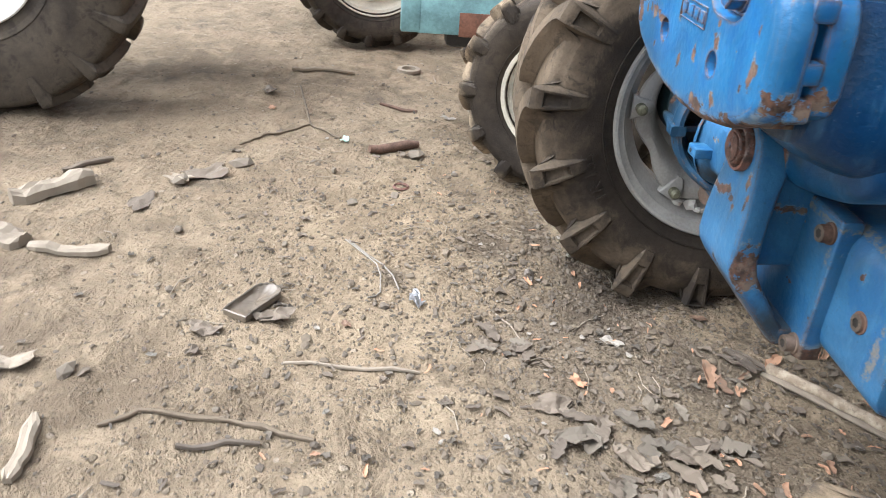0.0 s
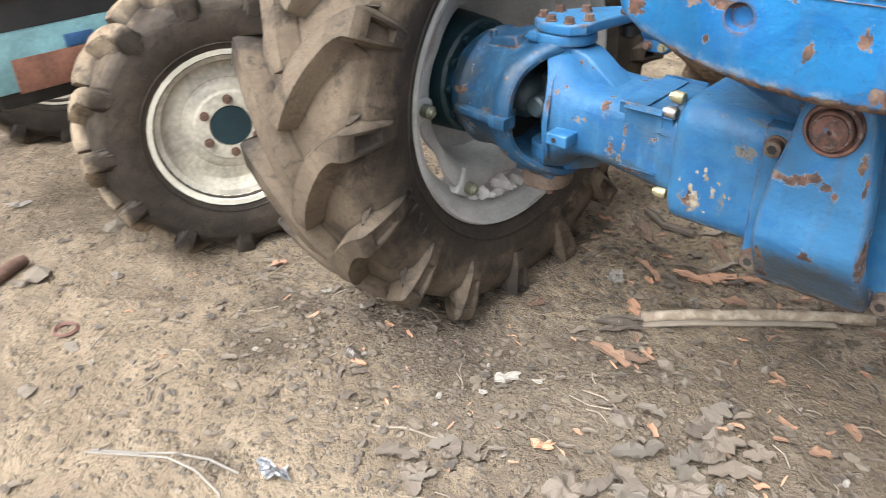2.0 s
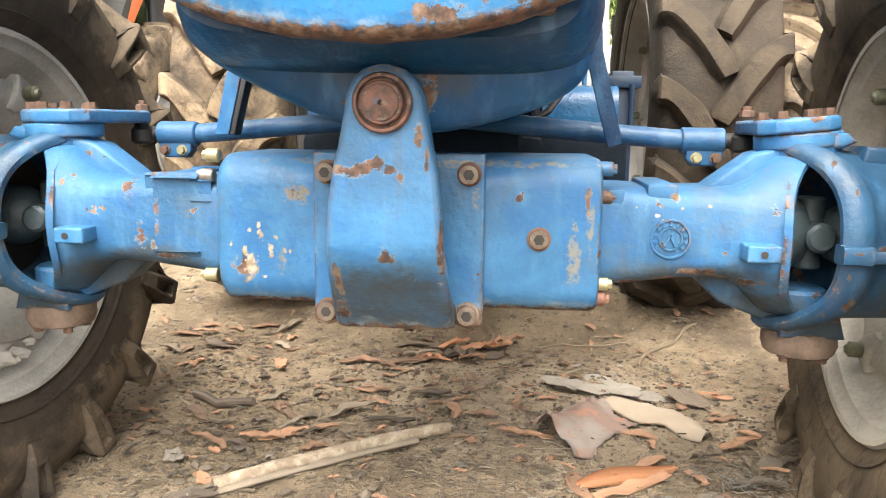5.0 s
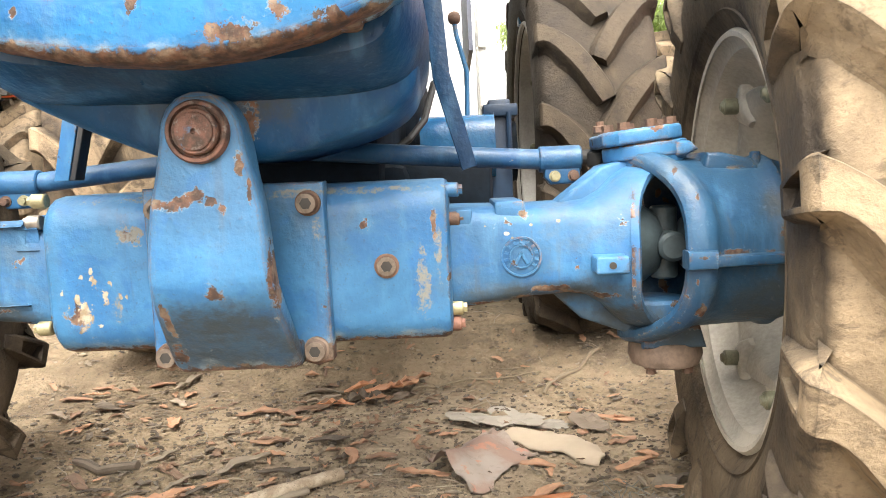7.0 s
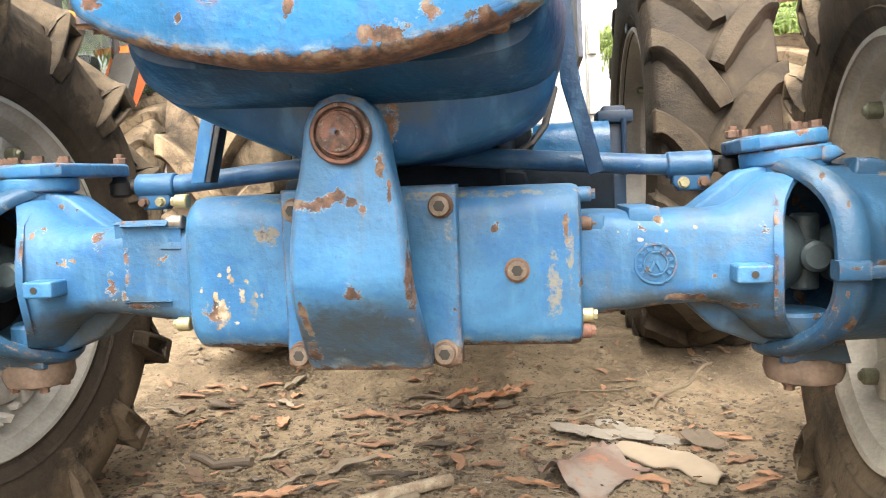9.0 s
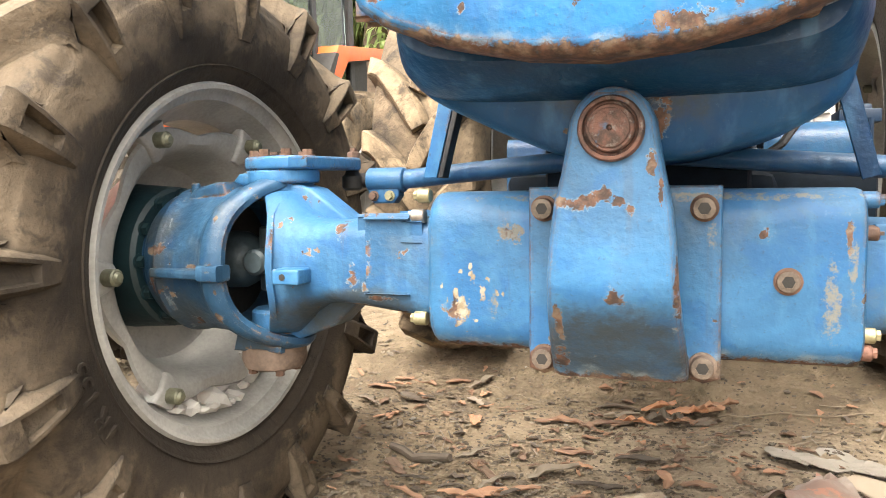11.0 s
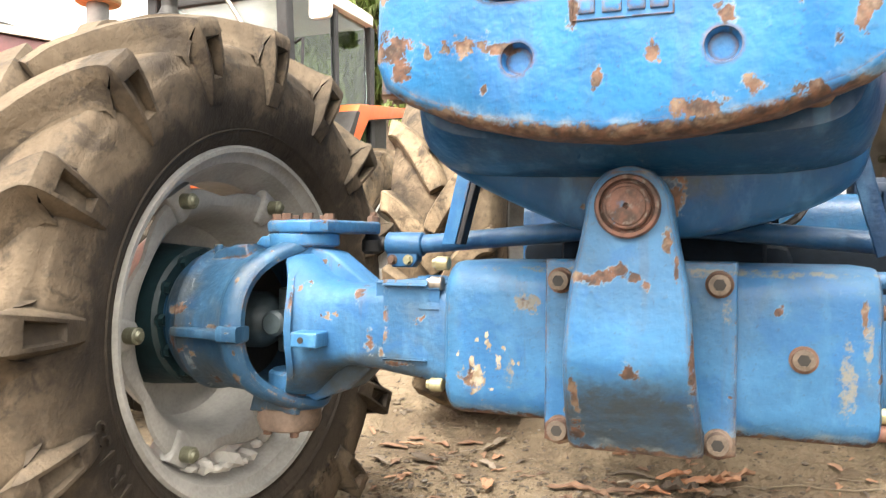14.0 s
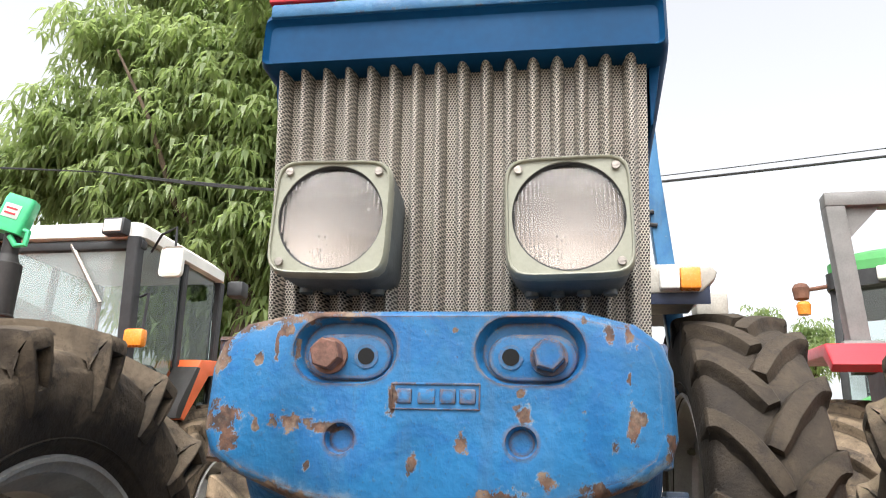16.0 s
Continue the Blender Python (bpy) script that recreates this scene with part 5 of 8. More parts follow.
for s, tip in ((-1, 0.606), (1, 0.632)):
    e = tip - 0.606
    bm = bmesh.new()
    cyl(bm, (s * (0.49 + e), 0.52, 0.792), (s * (0.575 + e), 0.52, 0.792), 0.0265, seg=18, bevel=0.003)
    slab(bm, [(s * (0.500 + e), 0.79), (s * (0.571 + e), 0.79), (s * (0.571 + e), 0.757), (s * (0.558 + e), 0.742), (s * (0.512 + e), 0.742), (s * (0.500 + e), 0.757)], 0.503, 0.537, bevel=0.004)
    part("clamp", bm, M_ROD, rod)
    for dx, mm in ((-0.015, M_ZINC), (0.022, M_RUST)):
        bm = bmesh.new()
        hexbolt(bm, (s * (0.535 + e + dx), 0.503, 0.758), (0, -1, 0), 0.0085, 0.010)
        part("clamp_bolt", bm, mm, rod)
    bm = bmesh.new()
    tube(bm, [(s * (tip - 0.036), 0.52, 0.792), (s * (tip - 0.008), 0.512, 0.792), (s * (tip + 0.006), 0.502, 0.792)], [0.016, 0.017, 0.018], 12)
    lathe(bm, [(0.770, 0.0), (0.770, 0.016), (0.776, 0.022), (0.800, 0.022), (0.806, 0.016), (0.813, 0.014)], "z", 16, (s * tip, 0.50, 0))
    part("ball_joint", bm, M_DARK, rod, "black greasy ball joint")

# flat stays beside the support
# This stay's shade beneath the bowl comes from the darkened blue.
bm = bmesh.new()
slab(bm, [(0.300, 1.14), (0.334, 1.14), (0.346, 0.96), (0.390, 0.786), (0.362, 0.778), (0.314, 0.95)], 0.415, 0.424, bevel=0.002)
part("flat_stay", bm, M_BLUE_SHADED, tractor, "bent flat blue stay")
bm = bmesh.new()
slab(bm, [(-0.352, 1.06), (-0.318, 1.06), (-0.385, 0.793), (-0.413, 0.793)], 0.420, 0.430, bevel=0.002)
stay = part("flat_stay", bm, M_BLUE, tractor, "leaning flat blue stay with black edge")
bm = bmesh.new()
slab(bm, [(-0.317, 1.06), (-0.305, 1.06), (-0.373, 0.793), (-0.384, 0.793)], 0.422, 0.46, bevel=0.002)
part("stay_bracket", bm, M_BLACK, stay)

# grille: a sheet folded into flutes, leaning a little forward at the top
bm = bmesh.new()
cols = []
nf = 16
x0g, x1g = -0.317, 0.309
for k in range(nf):
    p = (x1g - x0g) / nf
    a = x0g + k * p
    for u in (0.0, 0.05, 0.10, 0.15, 0.22, 0.30, 0.38, 0.45, 0.50, 0.55, 0.60):
        cols.append((a + u * p, -0.034 * math.sin(math.pi * min(1.0, u / 0.60)) ** 0.6 if 0 < u < 0.60 else 0.0))
cols.append((x1g, 0.0))
lean = (lambda z: 0.105 - 0.05 * (z - 1.2) / 0.48)
for z0, z1 in ((1.14, 1.70),):
    lo = [(x, lean(z0) + d, z0) for x, d in cols]
    hi = [(x * 1.03, lean(z1) + d, z1) for x, d in cols]
    rings(bm, [lo, hi], closed=False, cap0=False, cap1=False)
    rings(bm, [[(x, y + 0.004, z) for x, y, z in hi], [(x, y + 0.004, z) for x, y, z in lo]], closed=False, cap0=False, cap1=False)
part("grille", bm, M_GRILLE, tractor, "fluted grey punched-metal radiator grille", angle=20)
bm = bmesh.new()
box(bm, -0.30, 0.30, 0.16, 0.22, 1.1, 1.70, 0.01)
part("radiator", bm, M_DARK, tractor)

# bonnet
bm = bmesh.new()
rr = []
for y, w, zt, zb in ((0.012, 0.335, 1.742, 1.668), (0.004, 0.341, 1.748, 1.662), (0.0, 0.3425, 1.750, 1.661), (0.02, 0.350, 1.772, 1.661), (0.10, 0.358, 1.825, 1.655), (0.5, 0.360, 1.86, 1.60), (1.5, 0.36, 1.90, 1.45)):
    r = 0.012 if y < 0.03 else 0.035
    rr.append([(u, y, v) for u, v in rrect(-w, w, zb, zt, min(r, (zt - zb) * 0.45), 4)])
rings(bm, rr)
bonnet = part("bonnet", bm, M_HOOD, tractor, "blue bonnet over the grille, shade in its colour", angle=40)
bm = bmesh.new()
for s in (-1, 1):
    box(bm, s * 0.285, s * 0.312, 0.13, 1.5, 1.12, 1.68, 0.01)
part("bonnet_side", bm, M_HOOD, bonnet)
for s in (-1, 1):
    bm = bmesh.new()
    slab(bm, [(s * 0.322, 1.665), (s * 0.342, 1.665), (s * 0.334, 1.61), (s * 0.325, 1.55), (s * 0.321, 1.55)], 0.07, 0.16, bevel=0.003)
    part("bonnet_cheek", bm, M_HOOD, bonnet, "blue bonnet edge beside the grille, shade in its colour")
bm = bmesh.new()
box(bm, -0.335, 0.335, -0.004, 0.02, 1.752, 1.780, 0.006)
part("bonnet_strip", bm, M_BLUE, bonnet, "lighter blue strip along the bonnet nose")
bm = bmesh.new()
box(bm, -0.34, -0.22, -0.006, 0.014, 1.782, 1.80, 0.004)
part("nose_stripe", bm, M_RED, bonnet, "red stripe")

# headlights


def headlight(cx, cz, tilt):
    y0 = -0.038
    bm = bmesh.new()
    o = rrect(-0.094, 0.094, -0.094, 0.094, 0.032, 5)
    k = lambda q: [(u * q, v * q) for u, v in o]
    rings(bm, [[(u, y, v) for u, v in k(q)] for y, q in ((0.160, 0.84), (0.15, 0.90), (0.10, 0.96), (0.03, 0.99), (0.008, 1.0))], cap1=False)
    for u in (-0.06, -0.02, 0.02, 0.06):
        cyl(bm, (u, 0.09, -0.075), (u, 0.09, -0.098), 0.011, seg=12)
    shell = part("headlight", bm, M_GREYPLASTIC, tractor, "square grey headlight with round ribbed lens", m=pose(cx, y0, cz, 0, tilt, 0))
    bm = bmesh.new()
    # bezel: square outside, round inside
    oo = []
    for i in range(64):
        a = 2 * math.pi * (i + 0.5) / 64
        c, q = math.cos(a), math.sin(a)
        k = (abs(c / 0.094) ** 7 + abs(q / 0.094) ** 7) ** (-1 / 7)
        oo.append((c * k, q * k))
    ii = [(0.0835 * math.cos(2 * math.pi * (i + 0.5) / 64), 0.0855 * math.sin(2 * math.pi * (i + 0.5) / 64)) for i in range(64)]
    rings(bm, [[(u * q, y, v * q) for u, v in oo] for y, q in ((0.012, 1.0), (0.002, 1.005), (-0.012, 0.985), (-0.0145, 0.965), (-0.0135, 0.945), (-0.009, 0.935))] + [[(u, -0.009, v) for u, v in ii], [(u * 0.985, -0.004, v * 0.985) for u, v in ii], [(u * 0.98, 0.012, v * 0.98) for u, v in ii]], cap0=False, cap1=False)
    part("bezel", bm, M_BEZEL, shell, "beige square bezel")
    for u, v in ((-0.072, 0.074), (0.072, 0.074), ((-0.072 if cx < 0 else 0.072), -0.074)):
        bm = bmesh.new()
        cyl(bm, (u, -0.011, v), (u, -0.0145, v), 0.0068, seg=14, bevel=0.001)
        box(bm, u - 0.005, u + 0.005, -0.0152, -0.0143, v - 0.0009, v + 0.0009)
        part("bezel_screw", bm, M_STEEL, shell)
    # Added black ring: paints the shaded gap between bezel and lens.
    bm = bmesh.new()
    lathe(bm, [(-0.008, 0.0845), (-0.0045, 0.0848), (0.004, 0.0825), (0.004, 0.0805), (-0.006, 0.0822)], "y", 40, closed=True)
    part("gap_ring", bm, M_BLACK, shell, "black ring painting the dark gap round the lens")
    bm = bmesh.new()
    lathe(bm, [(0.085, 0.012), (0.078, 0.03), (0.06, 0.055), (0.035, 0.073), (0.012, 0.083)], "y", 40)
    part("reflector", bm, M_CHROME, shell, "bright chrome reflector")
    bm = bmesh.new()
    rows = []
    for i in range(9):
        r = 0.0835 * i / 8
        rows.append([(r * math.cos(a), -0.004 - 0.016 * (1 - (i / 8) ** 2), r * math.sin(a)) for a in (2 * math.pi * j / 40 for j in range(40))])
    rows[0] = [(0.0004 * math.cos(2 * math.pi * j / 40), -0.020, 0.0004 * math.sin(2 * math.pi * j / 40)) for j in range(40)]
    rings(bm, rows, cap1=False)
    lens = part("lens", bm, M_LENS, shell, "round clear fluted lens")
    lens.visible_shadow = False


M_CHROME = plain("chrome_reflector", (0.235, 0.215, 0.20), 0.22, 1.0, 0.10, 10, 60, 0.05)


def lens_material():
    n = Nodes("fluted_lens_glass")
    n.bsdf.inputs["Transmission Weight"].default_value = 1.0
    n.bsdf.inputs["IOR"].default_value = 1.45
    w = n.math("ABSOLUTE", n.math("SINE", n.math("MULTIPLY", n.axis(0), 480.0)))
    return n.done((0.92, 0.88, 0.84), 0.06, 0.0, w, 0.55, 0.0022)


M_LENS = lens_material()
headlight(-0.180, 1.357, 1.5)
headlight(0.183, 1.352, -1.5)

# engine, gearbox and underside behind the axle
bm = bmesh.new()
box(bm, -0.20, 0.20, 0.55, 1.45, 0.72, 1.30, 0.03)
box(bm, -0.21, 0.25, 0.60, 1.30, 0.60, 0.80, 0.03)
engine = part("engine_block", bm, M_GREASE_SHADE, tractor, "greasy engine block and sump, shade put into the black")
# Added block that keeps the gap behind the axle black.
bm = bmesh.new()
box(bm, -0.30, 0.43, 0.64, 0.74, 0.60, 0.80, 0.02)
part("gap_block", bm, M_GREASE_SHADE, tractor, "near-black block added to darken the gap behind the axle")
bm = bmesh.new()
box(bm, -0.24, 0.24, 1.45, 2.75, 0.62, 1.20, 0.04)
cyl(bm, (-0.62, 2.35, 0.85), (0.62, 2.35, 0.85), 0.13, seg=20)
part("gearbox", bm, M_GREASE_SHADE, tractor)
bm = bmesh.new()
rings(bm, [[(x, u, v) for u, v in rrect(1.15, 1.45, 0.755, 0.935, 0.06, 6)] for x in (0.255, 0.262, 0.46, 0.468)])
part("side_tank", bm, blue_paint("glossy_blue", (0.006, 0.080, 0.190), rust=-0.2, dirt=0.15, rough=0.2, wear=0), tractor, "shiny blue rounded side tank", angle=40)
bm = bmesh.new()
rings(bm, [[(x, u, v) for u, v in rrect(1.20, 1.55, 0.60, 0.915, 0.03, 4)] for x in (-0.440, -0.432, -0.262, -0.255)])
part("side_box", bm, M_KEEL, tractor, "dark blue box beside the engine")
bm = bmesh.new()
box(bm, 0.455, 0.52, 1.25, 1.35, 0.55, 0.98, 0.006)
box(bm, 0.44, 0.54, 1.23, 1.37, 0.93, 0.965, 0.004)
for u in (0.462, 0.512):
    cyl(bm, (u, 1.22, 0.78), (u, 1.22, 0.94), 0.008, seg=8)
part("step_bracket", bm, plain("dark_teal_steel", (0.006, 0.024, 0.055), 0.5), tractor)
bm = bmesh.new()
cyl(bm, (0.10, 0.62, 0.70), (0.32, 0.85, 0.74), 0.035, seg=14)
part("steering_ram", bm, M_STEEL, tractor, "dull steel steering ram")
bm = bmesh.new()
tube(bm, [(0.31, 0.75, 0.98), (0.285, 0.68, 0.89), (0.255, 0.62, 0.85), (0.18, 0.60, 0.80)], 0.008, 8)
part("hydraulic_hose", bm, M_BLACK, tractor)

# cab side panel and lever seen past the engine
bm = bmesh.new()
slab(bm, [(0.445, 0.95), (0.512, 0.95), (0.496, 1.20), (0.486, 1.62), (0.445, 1.62)], 1.78, 1.82, bevel=0.006)
slab(bm, [(0.452, 1.0), (0.492, 1.0), (0.486, 1.18), (0.452, 1.18)], 1.764, 1.785, bevel=0.006)
slab(bm, [(0.452, 1.21), (0.482, 1.21), (0.476, 1.42), (0.452, 1.42)], 1.764, 1.785, bevel=0.006)
part("side_panel", bm, M_WHITE, tractor, "pale grey ribbed side panel")
bm = bmesh.new()
tube(bm, [(0.40, 1.55, 0.95), (0.405, 1.55, 1.10), (0.375, 1.55, 1.22), (0.37, 1.55, 1.26)], 0.008, 8)
lever = part("lever", bm, M_BLUE, tractor, "bent blue lever with ball knob")
bm = bmesh.new()
bmesh.ops.create_uvsphere(bm, u_segments=14, v_segments=10, radius=0.022, matrix=Matrix.Translation((0.37, 1.55, 1.275)))
part("knob", bm, M_RUST, lever)

M_NAVY = plain("navy_mudguard", (0.012, 0.02, 0.05), 0.5, 0.0, 0.3, 8, 90, 0.2)

# rear wheels, mudguards, roll frame
for s in (-1, 1):
    wm = pose(s * 0.853, 2.36, 0.875)
    tractor_wheel(tractor, -s, wm, 0.860, 0.432, 0.515, 0.18, M_TYRE_TAN if s < 0 else M_TYRE_REAR, M_RIM, 18, radians(5), "rear_wheel", "large rear wheel with deep chevron lugs", nuts=8, sweep=0.26, lug_w=0.068, lug_h=0.05, pocket=False, disc_r=0.42, hub=0.15, flat=0.768)
    bm = bmesh.new()
    prof = [(1.905, 1.70), (1.91, 1.80), (2.05, 1.83), (2.4, 1.84), (2.9, 1.82)]
    top = [(y, z) for y, z in prof]
    o = top + [(y + 0.004, z - 0.014) for y, z in top[::-1]]
    slab(bm, [(y, z) for y, z in o], s * 0.42, s * 0.74, "yz")
    o = top + [(2.9, 1.2), (1.75, 1.2)]
    slab(bm, o, s * 0.42, s * 0.435, "yz")
    guard = part("mudguard", bm, M_NAVY, tractor, "navy rear mudguard")
    bm = bmesh.new()
    slab(bm, [(s * 0.44, 1.725), (s * 0.44, 1.848), (s * 0.70, 1.848), (s * 0.755, 1.835), (s * 0.772, 1.815), (s * 0.762, 1.785), (s * 0.712, 1.735)], 1.90, 2.3, bevel=0.010)
    part("guard_trim", bm, M_RIM_PALE, guard, "grey mudguard edge trim")
    for x0, x1, mm, lab in ((0.548, 0.623, M_CLEARLENS, "clear side lamp"), (0.625, 0.702, M_AMBER, "amber indicator lamp")):
        bm = bmesh.new()
        box(bm, s * x0, s * x1, 1.855, 1.91, 1.737, 1.823, 0.008)
        part("lamp_lens", bm, mm, guard, lab)
    bm = bmesh.new()
    rings(bm, [[(s * (x + u), 2.40 + v, z) for u, v in rrect(-0.04, 0.04, 0.0, 0.08, 0.008, 2)] for x, z in ((0.70, 1.4), (0.645, 2.008), (0.60, 2.50), (0.56, 3.3))])
    part("roll_post", bm, M_BLUE, tractor, "square blue roll-frame post")
    bm = bmesh.new()
    tube(bm, [(s * 0.60, 2.39, 2.25), (s * 0.555, 2.39, 2.24), (s * 0.553, 2.39, 2.19), (s * 0.615, 2.39, 2.18)], 0.012, 8)
    part("post_loop", bm, M_BLACK, tractor)
    bm = bmesh.new()
    box(bm, s * 0.80, s * 0.95, 2.6, 2.75, 1.80, 1.91, 0.012)
    part("tail_lamp", bm, M_RIM_PALE, tractor, "pale grey tail lamp box")
bm = bmesh.new()
box(bm, -0.58, 0.58, 2.40, 2.48, 3.25, 3.33, 0.008)
part("roll_bar", bm, M_BLUE, tractor)

# ---- ground ----


def ground_height(x, y):
    v = Vector((x, y, 0))
    near = 1.0 / (1.0 + (max(0.0, math.hypot(x + 0.8, y) - 6) / 6) ** 2)
    h = 0.035 * noise.noise(v * 0.55) + 0.016 * noise.noise(v * 2.1 + Vector((3, 1, 0))) + 0.018 * noise.noise(v * 6.3) + 0.012 * noise.noise(v * 14.0) + 0.006 * noise.noise(v * 31.0)
    # the earth lies higher where the rear wheels stand
    rise = max(0.0, min(1.0, (y - 1.65) / 0.5)) * max(0.0, min(1.0, (4.6 - y) / 1.2)) * max(0.0, min(1.0, (2.0 - abs(x)) / 0.6))
    return (h - 0.004) * near + 0.108 * rise * rise * (3 - 2 * rise)


def ticks(lo, hi, fine, grow):
    out = [0.0]
    step = fine
    a = 0.0
    while a < hi:
        a += step
        if a > 3.2:
            step *= grow
        out.append(a)
    neg = []
    a, step = 0.0, fine
    while a > lo:
        a -= step
        if a < -4.2:
            step *= grow
        neg.append(a)
    return neg[::-1] + out


def build_ground():
    xs, ys = ticks(-400, 400, 0.026, 1.12), ticks(-400, 400, 0.026, 1.12)
    ys = [v for v in ys]
    verts = [(x, y, ground_height(x, y)) for y in ys for x in xs]
    w = len(xs)
    fs = [(j * w + i, j * w + i + 1, (j + 1) * w + i + 1, (j + 1) * w + i) for j in range(len(ys) - 1) for i in range(w - 1)]
    me = bpy.data.meshes.new("ground")
    me.from_pydata(verts, [], fs)
    me.polygons.foreach_set("use_smooth", [True] * len(me.polygons))
    me.materials.append(M_DIRT)
    return tagged(new("ground", me), "trodden grey-brown dry earth yard strewn with grit", "ground", kind="structure")


build_ground()


def lump(bm, c, r, rng, flat=0.6):
    """A rough little stone."""
    b = bmesh.new()
    bmesh.ops.create_icosphere(b, subdivisions=1, radius=1.0)
    rot = Euler((rng.uniform(0, 6), rng.uniform(0, 6), rng.uniform(0, 6))).to_matrix()
    k = Vector((rng.uniform(0.7, 1.3), rng.uniform(0.6, 1.1), flat * rng.uniform(0.7, 1.2)))
    for v in b.verts:
        p = rot @ (v.co * rng.uniform(0.75, 1.15))
        v.co = Vector(c) + Vector((p.x * k.x, p.y * k.y, p.z * k.z)) * r
    merge(bm, b)


def fast_lumps(name, material, rows, label, category, rng, flat=0.6):
    """Many stones in one mesh."""
    b = bmesh.new()
    bmesh.ops.create_icosphere(b, subdivisions=1, radius=1.0)
    base = np.array([v.co[:] for v in b.verts])
    tri = np.array([[v.index for v in f.verts] for f in b.faces])
    b.free()
    g = np.random.RandomState(rng.randint(0, 9999))
    vs, fs = [], []
    for i, (x, y, r) in enumerate(rows):
        e = Euler(g.uniform(0, 6.28, 3)).to_matrix()
        p = (base * g.uniform(0.72, 1.18, (len(base), 1))) @ np.array(e).T
        p = p * np.array([g.uniform(0.7, 1.4), g.uniform(0.6, 1.1), flat * g.uniform(0.6, 1.2)]) * r
        vs.append(p + np.array([x, y, ground_height(x, y) + r * 0.18]))
        fs.append(tri + i * len(base))
    me = bpy.data.meshes.new(name)
    me.from_pydata(np.concatenate(vs).tolist(), [], np.concatenate(fs).tolist())
    me.materials.append(material)
    return tagged(new(name, me), label, category, kind="stuff")


rg = random.Random(11)
rows = []
for _ in range(14000):
    x, y = rg.gauss(-0.6, 1.6), rg.gauss(0.6, 1.3)
    rows.append((x, y, min(0.014, 0.0016 + rg.expovariate(1 / 0.0022))))
for _ in range(1000):
    x, y = rg.gauss(-0.85, 0.30), rg.gauss(-0.1, 0.26)
    rows.append((x, y, min(0.018, 0.002 + rg.expovariate(1 / 0.0034))))
clods = []
for _ in range(9000):
    x, y = rg.gauss(-0.7, 1.3), rg.gauss(0.1, 1.1)
    clods.append((x, y, min(0.018, 0.0015 + rg.expovariate(1 / 0.0026))))
for _ in range(1300):
    x, y = rg.choice(((-1.15, -0.1), (-0.8, -0.05), (-0.4, 0.25))), 0
    x, y = x[0] + rg.gauss(0, 0.20), x[1] + rg.gauss(0, 0.15)
    clods.append((x, y, min(0.022, 0.002 + rg.expovariate(1 / 0.0036))))
for _ in range(4200):
    clods.append((rg.uniform(-1.9, 1.0), rg.uniform(-1.3, 1.7), min(0.016, 0.003 + rg.expovariate(1 / 0.0026))))
for _ in range(2200):
    rows.append((rg.uniform(-1.7, 1.0), rg.uniform(-1.2, 1.7), min(0.013, 0.003 + rg.expovariate(1 / 0.0022))))
fast_lumps("soil_clods", M_CLOD, clods, "loose crumbs and clods of dry soil", "soil", rg, 0.5)
fast_lumps("gravel", M_STONE, rows, "loose grey-brown grit and small stones on the earth", "gravel", rg)

